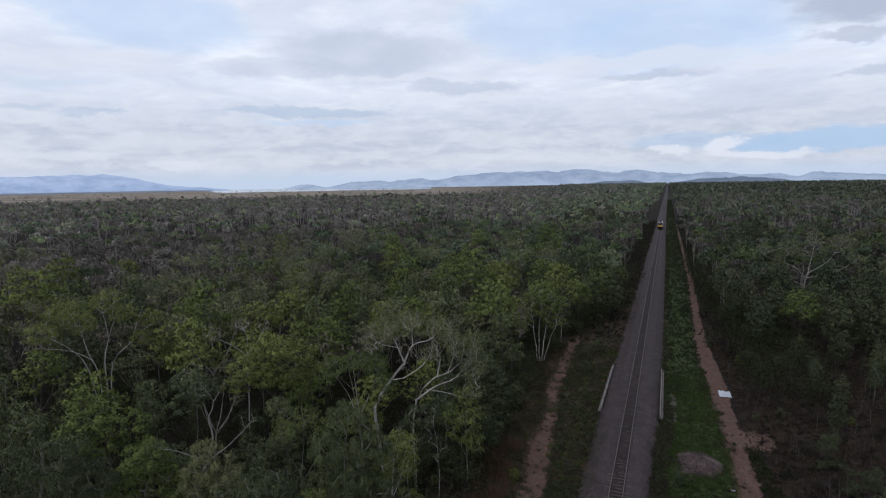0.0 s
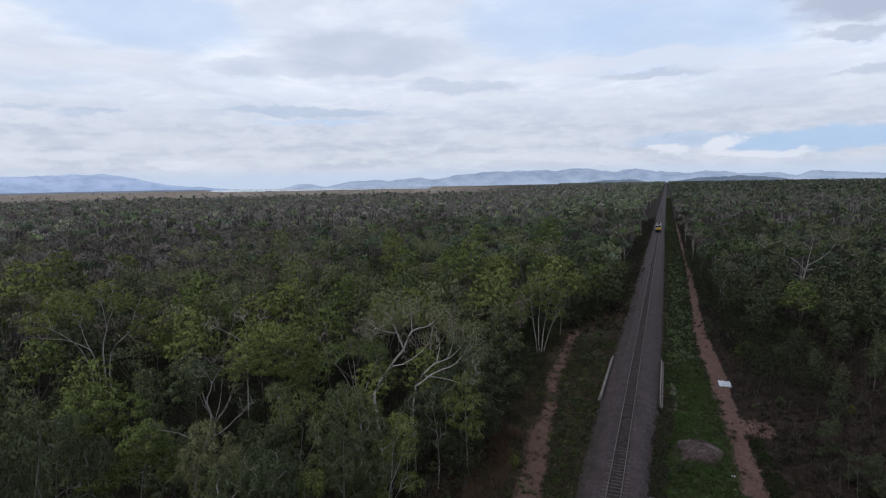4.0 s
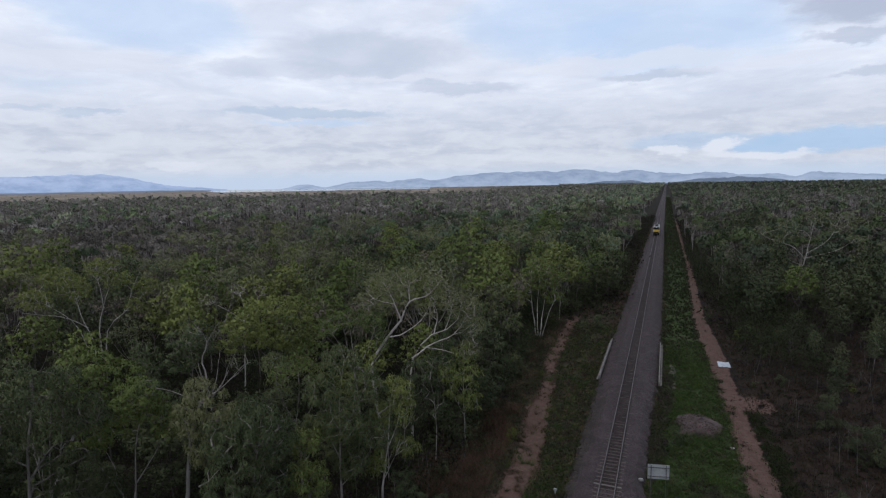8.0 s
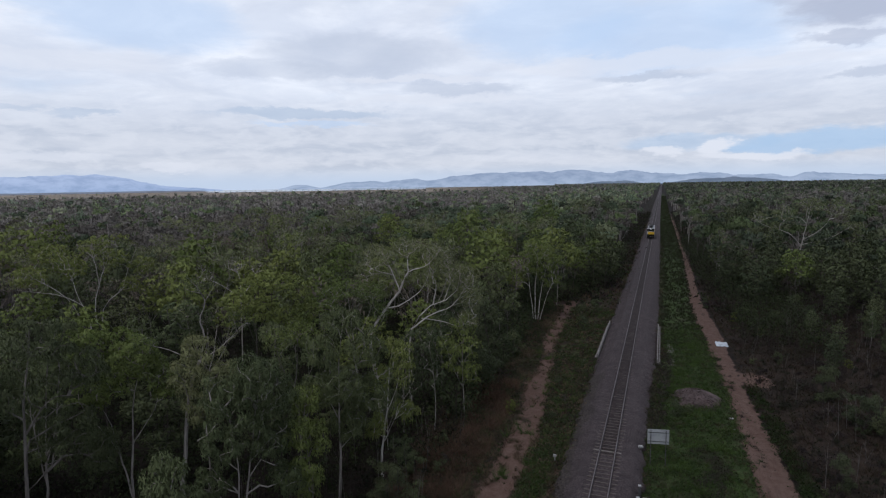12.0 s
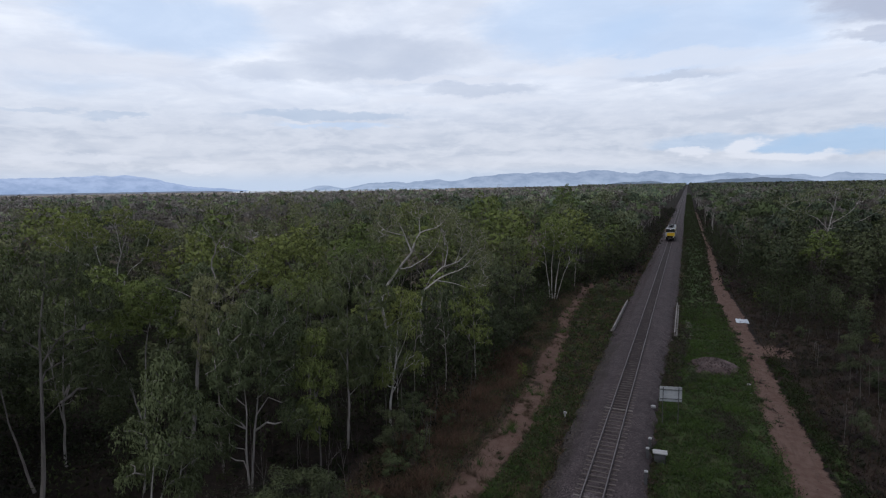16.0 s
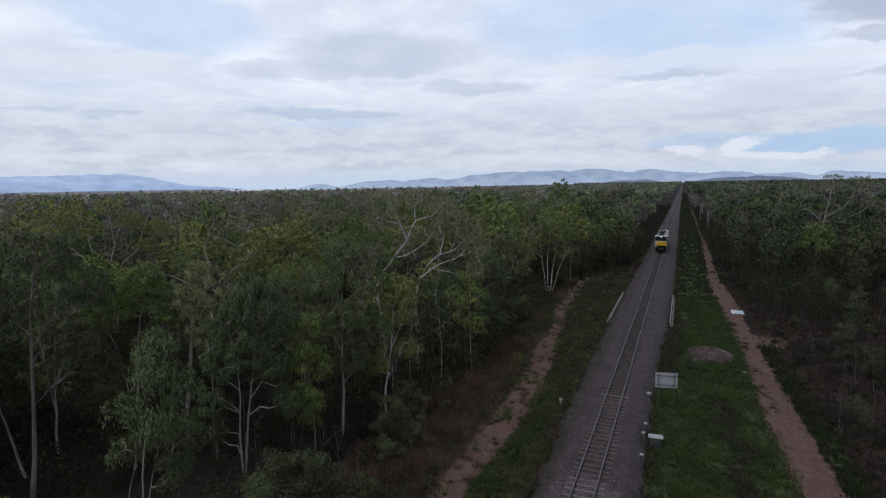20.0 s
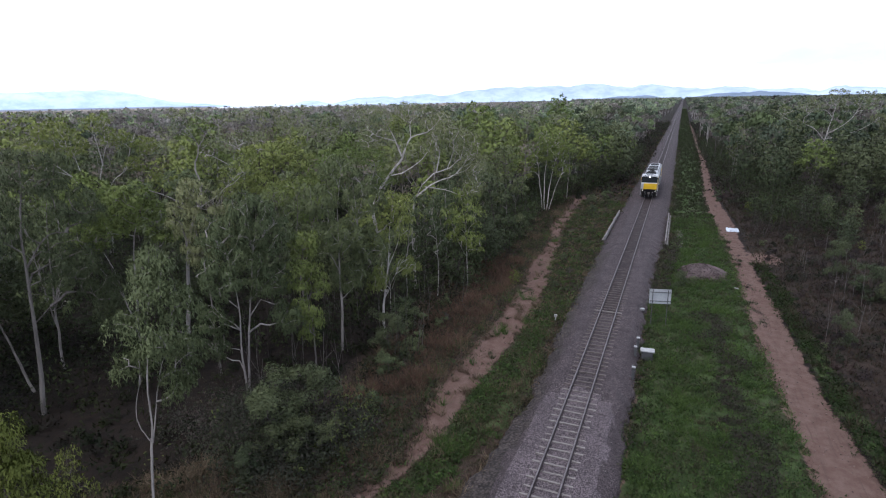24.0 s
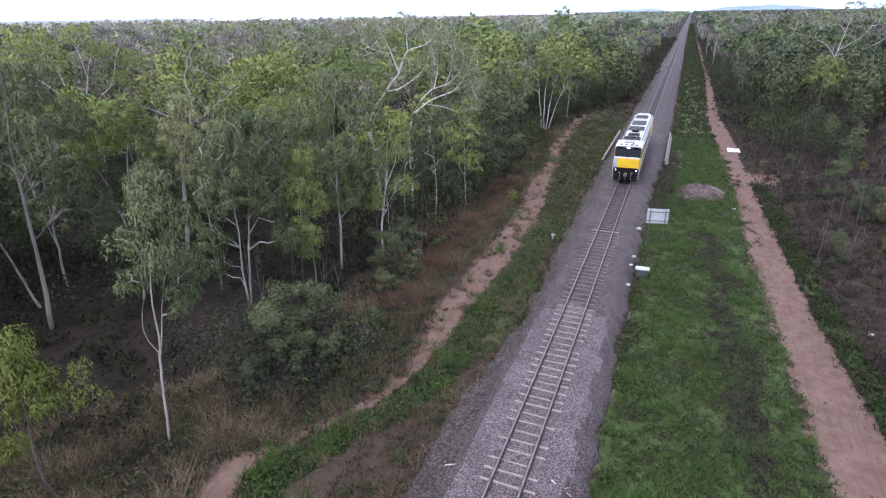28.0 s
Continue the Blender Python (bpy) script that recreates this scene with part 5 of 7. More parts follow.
own_tree("leafy_tree", 57, "olive-green broad tree among darker ones", -37.2, 43.2,
         [(((0, -0.4), (-0.6, 5.0), (-1.0, 9.8)), 0.16, 0.03)], [(-1.6, 11.6, 1.9, 1.0), (0.2, 10.6, 1.8, 1.1), (-3.0, 10.0, 1.8, 1.1), (-1.0, 9.2, 1.9, 1.1), (1.2, 8.6, 1.4, 1.1)], "tuft", LEAF["round"], K, lod=1, gap=0.78)
own_tree("bushy_tree", 58, "grey-green round-topped tree in the wood", -38.6, 52.6,
         [(((0, -0.4), (0, 5.0), (0.1, 9.8)), 0.14, 0.03)], [(-0.6, 10.8, 1.7, 1.1), (0.8, 9.6, 1.7, 1.2), (-1.2, 8.6, 1.6, 1.2)], "tuft", LEAF["weep"], G, lod=1, gap=0.78)
own_tree("bare_tree", 59, "spiky white half-dead tree above the canopy", -41.5, 63.0,
         [(((0, -0.4), (0.1, 7.0), (0.2, 10.0)), 0.16, 0.1), (((0.2, 9.6), (-1.8, 11.6), (-4.4, 12.8)), 0.07, 0.015), (((0.2, 10.0), (0.2, 12.0), (-0.6, 14.2)), 0.07, 0.015), (((0.2, 9.8), (1.6, 11.6), (2.6, 13.6)), 0.07, 0.015)],
         [(-3.4, 12.8, 1.0, 0.7), (-0.4, 13.6, 1.2, 0.8), (2.2, 13.0, 1.0, 0.8)], "bare", LEAF["bare"], Z, lod=1, gap=0.5, tip=0.018)

WORDS = {"weep": "eucalypt", "round": "leafy", "dense": "bushy", "open": "gum", "bare": "bare"}
HEIGHT = {"weep": 12.2, "round": 11.0, "dense": 11.0, "open": 12.5, "bare": 10.8}
protos = {(k, far): [random_tree(WORDS[k] + "_tree", 60 + 7 * i + n + 40 * far, k, TREE_LABEL[k], HEIGHT[k] * (0.92 + 0.08 * n), far) for n in range(3 if far == 0 else 4)]
          for far in (0, 1, 2) for i, k in enumerate(WORDS)}
used = set()
rng = np.random.default_rng(17)


def plant(kind, x, y, s=1.0, wide=1.0):
    d = math.hypot(x - CAM[0], y - CAM[1])
    far = 0 if d < 31 else 1 if d < 60 else 2
    kin = protos[kind, far]
    ob = kin[int(rng.integers(len(kin)))]
    turn = float(rng.uniform(0, 360))
    if ob.name not in used:
        used.add(ob.name)
        return put_tree(ob, x, y, s, turn, wide)
    z = float(ground_z(x, y)) - 0.05
    placed.append((x, y))
    return copy_thing(ob, pose(x, y, z, rng.normal(0, 2), rng.normal(0, 2), turn) @ Matrix.Diagonal((s * wide, s * wide, s, 1)))


for kind, x, y, s in (("round", -24.0, 106.0, 1.0), ("round", -58.1, 135.0, 1.2), ("round", -92.0, 71.5, 1.1), ("round", -96.0, 76.0, 1.0), ("dense", -6.9, 131.5, 1.1), ("bare", -88.0, 106.0, 1.2), ("dense", -13.4, 66.0, 0.6), ("weep", -17.6, 65.4, 0.85),
                      ("weep", -18.2, 78.5, 0.9), ("dense", 18.9, 118, 0.85), ("dense", 22.0, 128, 0.9), ("dense", -9.5, 146, 1.05), ("round", -9.0, 160, 1.0), ("round", -20.5, 92.0, 1.0), ("weep", -13.6, 112.0, 1.0), ("round", -14.6, 118.0, 1.2),
                      ("dense", -30.5, 42.5, 0.85), ("dense", -26.5, 48.5, 0.8), ("weep", -28.4, 53.0, 0.85), ("dense", -21.4, 52.0, 0.62), ("weep", -17.4, 52.6, 0.66), ("weep", -34.0, 35.6, 0.95), ("dense", -33.0, 48.2, 0.8), ("dense", -39.0, 37.0, 0.95)):
    plant(kind, x, y, s)

# Unseen trees, added beside and behind the camera to shade what is in view.
for x, y, s in ((-24, 14, 0.9), (-29, 20, 1.05), (-33, 25, 1.1), (-26, 17.5, 1.05), (-37, 29, 1.15), (-31, 22.5, 1.05), (-39, 33, 1.15), (-27, 9, 1.0), (-34, 15, 1.0), (-22, 4, 1.0), (-17, -2, 1.0), (26, 19, 0.6), (30, 28, 0.6), (35, 44, 0.6), (33, 20, 0.7), (39, 34, 0.7), (26, 8, 0.8), (31, 2, 0.9), (23, -6, 0.9), (-15, -10, 1.0), (-24, -6, 1.0)):
    plant("dense", x, y, s, 1.1)

# The wood on both sides, near the line first.
tries = 0
while len(placed) < 312 and tries < 60000:
    tries += 1
    r = 22 + 113 * rng.random() ** 0.66
    a = radians(rng.uniform(-64, 21))
    x, y = CAM[0] + r * math.sin(a), CAM[1] + r * math.cos(a)
    left = x < float(wood_w(y)) - 1.6
    right = x > float(wood_e(y)) + (3 if y > 116 else 7)
    if not (left or right) or y < 16:
        continue
    if r < 34 or (r < 42 and x < -22):
        continue
    if right and rng.random() > (0.9 if y > 116 else 0.12):
        continue
    gap = (4.8 if r < 52 else 5.2) if left else 5.0
    gap *= rng.uniform(0.85, 1.25)
    if any((x - u) ** 2 + (y - v) ** 2 < gap * gap for u, v in placed):
        continue
    far_left = smooth(-x, 45, 100)
    w = np.array([0.24, 0.28, 0.26, 0.13, 0.09]) * (1 - far_left) + np.array([0.13, 0.15, 0.27, 0.15, 0.30]) * far_left if left else np.array([0.18, 0.05, 0.72, 0.02, 0.03])
    if left and r < 60:
        w = np.array([0.50, 0.08, 0.40, 0.02, 0.0]) if x > -22 else np.array([0.24, 0.08, 0.58, 0.08, 0.02])
    kind = ("weep", "round", "dense", "open", "bare")[int(rng.choice(5, p=w / w.sum()))]
    s = float(rng.uniform(0.70, 1.02)) * (0.92 if r < 60 else 1.04 + 0.10 * (y > 70)) * (1.0 if left else 0.95 if y > 116 else 0.45)
    # Lower trees stand before the largest ones, so that their limbs rise over them.
    d = math.hypot(x - 4, y - 13)
    for hx, hy, half, clear, slope in ((-18.4, 58.6, 7.0, 7.6, 0.10), (-60.0, 59.0, 8.0, 6.6, 0.15), (-33.7, 58.5, 5.5, 7.0, 0.15), (-24.4, 40.4, 3.0, 7.0, 0.10), (-41.5, 63.0, 4.0, 8.0, 0.14)):
        gd = math.hypot(hx - 4, hy - 13)
        side = abs((x - 4) * (hy - 13) - (y - 13) * (hx - 4)) / gd
        if side < half * d / gd + 1.5 and 12 < d < gd + 1:
            s = min(s, (clear + (gd - d) * slope) / HEIGHT[kind])
    plant(kind, x, y, s, float(rng.uniform(0.9, 1.15)))

# Bushes in the open scrub and along the wood's edges.
BUSH = {"dense": "dark green shrub in brown scrub", "young": "yellow-green shrub among brown scrub", "dusk": "grey-brown twiggy shrub with small leaves", "weep": "grey-green shrub at the edge of the wood"}
bushes = {k: [build_tree("shrub", 300 + 3 * i + n, "shrub", BUSH[k], h=3.0 + 0.5 * n, stems=2 + n % 2, leaf=LEAF[k], bark=bark_dark if k != "dusk" else bark_grey, per=170 if k != "dusk" else 110) for n in range(2)] for i, k in enumerate(BUSH)}


def plant_bush(k, x, y, s):
    ob = bushes[k][int(rng.integers(2))]
    m = pose(x, y, float(ground_z(x, y)) - 0.05, 0, 0, float(rng.uniform(0, 360))) @ Matrix.Diagonal((s * 1.15, s * 1.15, s, 1))
    if ob.name in used:
        return copy_thing(ob, m)
    used.add(ob.name)
    ob.matrix_basis = m
    return ob


plant_bush("dense", 19.1, 76.6, 1.0)
plant_bush("dense", 16.4, 58.0, 0.8)
plant_bush("young", -9.6, 63.0, 0.4)
plant_bush("dense", 5.3, 67.6, 0.42)
plant_bush("dense", 6.2, 68.6, 0.36)
for k, x, y, s in (("dense", -5.6, 62.5, 0.4), ("dusk", -5.0, 67.0, 0.35), ("dense", -6.2, 71.5, 0.45), ("dusk", -4.9, 77.0, 0.4), ("dense", -5.8, 81.0, 0.5), ("dense", -7.0, 96.0, 0.6), ("dusk", -5.6, 99.5, 0.5), ("dense", -8.2, 103.0, 0.7), ("weep", -6.5, 108.0, 0.7),
                   ("dusk", 4.3, 74.5, 0.3), ("dusk", 4.0, 78.0, 0.32), ("dense", 4.4, 81.0, 0.28), ("dusk", 10.3, 112.0, 0.4), ("dense", 10.9, 118.0, 0.5)):
    plant_bush(k, x, y, s)
for k, x, y, s in (("dusk", -12.2, 33.4, 1.05), ("dense", -13.6, 33.0, 1.1), ("dusk", -14.8, 34.0, 1.25), ("dense", -15.6, 33.2, 1.15), ("dusk", -16.6, 32.8, 1.0), ("dense", -12.8, 34.8, 1.1), ("dusk", -14.2, 32.0, 0.85), ("dusk", -11.6, 34.6, 0.8), ("dense", -11.9, 32.4, 0.7), ("dusk", -17.6, 33.8, 1.1), ("dusk", -13.2, 35.8, 1.1)):
    plant_bush(k, x, y, s)
spots = []
while len(spots) < 150:
    y = float(30 + 100 * rng.random() ** 0.8)
    east = len(spots) % 3 != 0
    x = float(path_e2(y)) + 1.2 + 26 * float(rng.random()) ** 1.2 if east else float(wood_w(y)) + 0.6 - 4.0 * float(rng.random())
    if any((x - u) ** 2 + (y - v) ** 2 < 1.8 for u, v in spots) or (abs(x - 13.5) < 3 and abs(y - 80.5) < 3):
        continue
    spots.append((x, y))
    pick = rng.random()
    k = ("dusk" if pick < 0.55 else "dense" if pick < 0.82 else "weep" if pick < 0.95 else "young") if east else ("dense" if pick < 0.4 else "weep" if pick < 0.85 else "dusk")
    edge = min(1.0, 0.35 + (x - float(path_e2(y)) - 1.2) * 0.25) if east else 1.0
    plant_bush(k, x, y, float(rng.uniform(0.45, 0.95)) * edge)

# Clusters of taller dark trees that break the skyline.
put_tree(build_tree("dead_tree", 52, "bare", "tall white dead tree above the woodland", h=20, spread=3.2, clear=0.6, per=1, bark=bark_ghost, thick=1.6), -118, 393, 1, 0)
for x, y, s in ((-23, 317, 1.75), (-29, 312, 1.55), (-17, 322, 1.5), (-25, 324, 1.65), (36, 262, 1.6), (41, 256, 1.45), (31, 268, 1.4), (56, 207, 1.5), (61, 212, 1.35), (47, 330, 1.6), (-33, 306, 1.6), (-37, 318, 1.7), (-20, 300, 1.5), (-12, 310, 1.45), (-41, 300, 1.5), (28, 178, 1.35), (34, 186, 1.45), (42, 175, 1.3), (50, 190, 1.5), (66, 182, 1.4), (72, 196, 1.5), (80, 188, 1.35), (24, 215, 1.4), (30, 228, 1.5), (70, 240, 1.6), (90, 230, 1.5), (98, 245, 1.6)):
    plant("dense", x, y, s * (0.80 if x < 0 else 0.82), 1.15)
# Single heads that rise over the western woods: bearing, distance and height.
for k, (az, d, tall) in enumerate(((-58.9, 150, 18.6), (-51.5, 165, 17.6), (-44.4, 170, 18.8), (-40.1, 140, 19.2), (-38.4, 190, 18.2), (-36.6, 130, 19.6), (-36.1, 132, 18.8), (-33.7, 150, 19.6), (-31.0, 160, 18.9), (-30.2, 164, 18.4), (-27.4, 180, 18.2), (-23.9, 140, 19.6), (-22.9, 143, 19.4), (-18.6, 190, 18.6), (-15.4, 170, 18.0), (-12.8, 150, 18.4), (-11.2, 155, 18.0), (-10.4, 150, 16.8), (-7.7, 230, 19.6))):
    kind = ("open", "round", "open")[k % 3]
    plant(kind, 4.4 + d * math.sin(radians(az)), 12.6 + d * math.cos(radians(az)), tall / HEIGHT[kind] * 0.74, 0.85)

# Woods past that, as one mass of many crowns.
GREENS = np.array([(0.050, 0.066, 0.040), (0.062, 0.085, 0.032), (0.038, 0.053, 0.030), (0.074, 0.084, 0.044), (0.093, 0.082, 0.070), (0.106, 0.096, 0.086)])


def woods(name, seed, count, r0, r1, leaves, size, label, trunks=True, power=0.7, pale=1.0, grey=0.0, stout=1.0):
    rng = np.random.default_rng(seed)
    co, tint, made = [], [], 0
    n = count * 3
    r = r0 + (r1 - r0) * rng.random(n) ** power
    a = np.radians(rng.uniform(-66, 24, n))
    x, y = CAM[0] + r * np.sin(a), CAM[1] + r * np.cos(a)
    ok = ((x < wood_w(y) - 1.5) | (x > wood_e(y) + 2.0))
    ok &= ~((r > 1150 + 250 * rng.random(n)) & (np.degrees(a) < -13 + 3 * rng.normal(0, 1, n)) & (rng.random(n) > 0.03))
    x, y, r, a = x[ok][:count], y[ok][:count], r[ok][:count], a[ok][:count]
    m = len(x)
    h = rng.uniform(7.5, 13.0, m)
    h = np.where(rng.random(m) > 0.90, rng.uniform(14.5, 18.0, m), h)
    h = np.where((r > 1150) & (np.degrees(a) < -10), rng.uniform(1.5, 4.0, m), h)
    patchy = np.array([wave(u, v, 0.012, 7) for u, v in zip(x, y)])
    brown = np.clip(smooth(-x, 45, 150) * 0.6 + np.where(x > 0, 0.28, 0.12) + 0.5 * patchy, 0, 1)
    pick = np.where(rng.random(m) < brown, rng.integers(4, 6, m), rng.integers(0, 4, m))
    # pale lifts and grey dulls the leaf colour, as haze would.
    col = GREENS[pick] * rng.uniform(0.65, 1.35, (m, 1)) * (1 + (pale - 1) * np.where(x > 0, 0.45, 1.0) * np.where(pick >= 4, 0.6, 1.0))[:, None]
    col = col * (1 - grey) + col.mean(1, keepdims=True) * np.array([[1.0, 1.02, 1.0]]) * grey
    spread = rng.uniform(1.7, 3.2, m)
    z0 = ground_z(x, y)
    thin = np.where(pick >= 4, 0.6, 1.0)
    k = leaves
    d = rng.normal(0, 1, (m, k, 3))
    d /= np.linalg.norm(d, axis=2)[..., None]
    d[..., 2] = np.where(d[..., 2] < -0.2, -0.5 * d[..., 2], d[..., 2])
    lump = rng.normal(0, 1, (m, 5, 3)) * np.array([0.45, 0.45, 0.0])
    lump[..., 2] = 0.45 - 0.55 * (lump[..., 0] ** 2 + lump[..., 1] ** 2) + rng.normal(0, 0.15, (m, 5))
    which = rng.integers(0, 5, (m, k))
    base = np.take_along_axis(lump, which[..., None].repeat(3, 2), axis=1)
    pt = base * spread[:, None, None] + d * spread[:, None, None] * 0.55 * rng.random((m, k, 1)) ** 0.4
    pt[..., 2] = pt[..., 2] * 0.9 + (h * 0.74)[:, None]
    pt += np.stack([x, y, z0], -1)[:, None, :]
    use = rng.random((m, k)) < thin[:, None]
    pts, cols = pt[use], col[:, None, :].repeat(k, 1)[use] * rng.uniform(0.95, 1.05, (int(use.sum()), 1))
    hull = (base + d * 0.6) * np.array([1, 1, 1.2])
    hull = d * 0.6 + hull * 0.7 + np.array([0, 0, 0.15])
    hull /= np.linalg.norm(hull, axis=2)[..., None] + 1e-9
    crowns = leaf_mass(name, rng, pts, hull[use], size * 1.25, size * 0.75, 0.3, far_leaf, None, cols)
    tagged(crowns, label, "woodland", kind="stuff")
    if trunks:
        w = np.where(rng.random(m) < 0.35, 0.13, 0.09)[:, None] * stout
        side = np.stack([np.cos(a), -np.sin(a), np.zeros(m)], -1)
        b = np.stack([x, y, z0], -1)
        lean = rng.normal(0, 0.5, (m, 3)) * np.array([1, 1, 0])
        t = b + lean + np.stack([np.zeros(m), np.zeros(m), h * 0.8], -1)
        co.append(np.stack([b - side * w, b + side * w, t + side * w * 0.4, t - side * w * 0.4], 1))
        tint.append(np.where((rng.random(m) < np.where(pick >= 4, 0.8, 0.25))[:, None], np.array([[0.28, 0.255, 0.24]]), np.array([[0.09, 0.078, 0.07]])))
        for _ in range(4):
            f = rng.uniform(0.4, 0.75, (m, 1))
            s0 = b + (t - b) * f
            e = s0 + rng.normal(0, 1, (m, 3)) * spread[:, None] * np.array([0.8, 0.8, 0.2]) + np.array([0, 0, 1.0]) * (h * 0.24)[:, None]
            co.append(np.stack([s0 - side * w * 0.5, s0 + side * w * 0.5, e + side * w * 0.25, e - side * w * 0.25], 1))
            tint.append(tint[0])
        tagged(quads(name + "_stems", np.concatenate(co), far_leaf, tint=np.concatenate(tint)), "pale and dark stems of the woodland trees", "tree stems", kind="stuff")


# Leaves grow paler and greyer with distance: aerial haze put into their colour.
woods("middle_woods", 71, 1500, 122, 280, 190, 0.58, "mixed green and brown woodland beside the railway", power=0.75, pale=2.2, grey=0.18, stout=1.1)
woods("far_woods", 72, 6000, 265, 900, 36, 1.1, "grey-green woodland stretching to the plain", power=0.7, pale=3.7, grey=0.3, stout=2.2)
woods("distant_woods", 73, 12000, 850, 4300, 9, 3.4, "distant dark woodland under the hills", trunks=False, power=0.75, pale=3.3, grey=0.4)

# ---- undergrowth and grass ----
def scatter(name, seed, x, y, tall, leaves, size, colours, label, category, droop=0.0, wide=0.5, lift=0.0):
    """Low clumps of blades or leaves at (x, y), as one mass."""
    rng = np.random.default_rng(seed)
    n = len(x)
    z = ground_z(x, y) + lift
    c = np.stack([x, y, z], -1)[:, None, :]
    d = rng.normal(0, 1, (n, leaves, 3)) * np.array([wide, wide, 0.0])
    d[..., 2] = rng.random((n, leaves)) ** 0.8
    pts = c + d * np.asarray(tall).reshape(-1, 1, 1)
    way = d + np.array([0, 0, 0.35])
    way = (way / np.linalg.norm(way, axis=2)[..., None]).reshape(-1, 3)
    col = np.asarray(colours)[rng.integers(0, len(colours), n)] * rng.uniform(0.75, 1.25, (n, 1))
    return tagged(leaf_mass(name, rng, pts.reshape(-1, 3), way, size * 1.25, size * 0.55, droop, grass_leaf, None, col.repeat(leaves, 0)), label, category, kind="stuff")


def blades(name, seed, x, y, tall, wide, colours, label, lean=0.45, per=5):
    """Grass: upright tapering blades in tufts."""
    rng = np.random.default_rng(seed)
    n = len(x)
    x, y = np.repeat(x, per) + rng.normal(0, 0.09, n * per), np.repeat(y, per) + rng.normal(0, 0.09, n * per)
    z = ground_z(x, y) - 0.02
    lush = np.array([wave(u, v, 0.45, 3) + 0.6 * wave(u, v, 1.3, 5) for u, v in zip(x[::per], y[::per])])
    h = np.repeat(np.clip(0.9 + 1.1 * lush, 0.3, 2.2), per) * tall * rng.uniform(0.6, 1.2, n * per)
    b = np.stack([x, y, z], -1)
    a = rng.uniform(0, 6.28, n * per)
    s = np.stack([np.cos(a), np.sin(a), np.zeros_like(a)], -1) * wide
    out = np.stack([rng.normal(0, lean, n * per), rng.normal(0, lean, n * per), np.ones(n * per)], -1) * h[:, None]
    q = np.stack([b - s * 1.2, b + s * 1.2, b + out], 1)
    pick = np.clip(((0.5 - 0.9 * lush + rng.normal(0, 0.2, n)) * len(colours)).astype(int), 0, len(colours) - 1)
    col = np.asarray(colours)[np.repeat(pick, per)] * rng.uniform(0.7, 1.3, (n * per, 1))
    ob = quads(name, q, grass_leaf, tint=col)
    return tagged(ob, label, "grass", kind="stuff")


rng = np.random.default_rng(90)
GRASS = [(0.080, 0.122, 0.034), (0.058, 0.095, 0.028), (0.044, 0.070, 0.026), (0.074, 0.076, 0.040), (0.080, 0.064, 0.049)]
HEATH = [(0.046, 0.060, 0.030), (0.056, 0.050, 0.038), (0.068, 0.053, 0.045), (0.046, 0.038, 0.034)]
STRAW = [(0.165, 0.125, 0.085), (0.120, 0.086, 0.062), (0.085, 0.075, 0.044), (0.060, 0.066, 0.034), (0.105, 0.066, 0.052)]


def strip(n, lo, hi, y0, y1, power=1.6):
    y = y0 + (y1 - y0) * rng.random(n) ** power
    u = rng.random(n)
    return lo(y) + (hi(y) - lo(y)) * u, y


def lushness(x, y):
    return np.clip([0.75 + 1.1 * wave(u, v, 0.35, 3) + 0.5 * wave(u, v, 1.1, 6) for u, v in zip(x, y)], 0.15, 2)


# The verge between the ballast and the eastern track: green, with a band of brown heath in it.
def band(x, y):
    """How far (x, y) lies in the brown heath band."""
    mid = np.interp(y, [24, 40, 52, 64], [9.6, 8.9, 8.0, 7.0])
    mid = mid + np.array([1.1 * wave(3.0, v, 0.3, 8) for v in y])
    return 0.75 * np.exp(-((x - mid) / 1.15) ** 2) * np.interp(y, [24, 30, 58, 66], [0.7, 1, 1, 0]) + np.array([0.55 * wave(u, v, 0.55, 8) + 0.4 * wave(u, v, 1.7, 4) for u, v in zip(x, y)])


x, y = strip(5600, lambda v: bal_e(v) + 0.1, lambda v: path_e(v) + 0.3, 22, 100)
keep = band(x, y) < 0.45
x, y = x[keep], y[keep]
scatter("verge_weeds", 85, x, y, 0.34 * lushness(x, y) * rng.uniform(0.4, 1.3, len(x)), 16, 0.12, GRASS[:4], "low leafy weeds and grass on the verge", "weeds", wide=0.7)
x, y = strip(9000, lambda v: bal_e(v) + 1.5, lambda v: path_e(v) + 0.1, 22, 70)
keep = band(x, y) > 0.35 + 0.5 * rng.random(len(x))
x, y = x[keep], y[keep]
scatter("heath", 83, x, y, 0.36 * lushness(x, y), 22, 0.10, HEATH, "low brown-green heath in the grassy verge", "heath", wide=0.6)
x, y = strip(1500, lambda v: path_w2(v) + 0.25, lambda v: np.minimum(bal_w(v), path_w2(v) + 1.9), 19, 60)
scatter("verge_weeds", 84, x, y, 0.24 * rng.uniform(0.4, 1.5, len(x)), 16, 0.13, GRASS[:4], "low leafy weeds beside the red track", "weeds", wide=0.7)
x, y = strip(750, lambda v: path_e2(v), lambda v: path_e2(v) + 1.4, 26, 78, 1.2)
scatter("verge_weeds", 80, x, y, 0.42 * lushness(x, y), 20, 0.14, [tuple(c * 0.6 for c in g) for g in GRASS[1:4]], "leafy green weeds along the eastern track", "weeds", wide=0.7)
x, y = strip(13500, lambda v: bal_e(v) + 0.3 + 0.35 * np.sin(v * 3.1) * np.sin(v * 1.3), lambda v: path_e(v) + 0.35, 22, 105)
keep = band(x, y) < 0.35 + 0.6 * rng.random(len(x))
x, y = x[keep], y[keep]
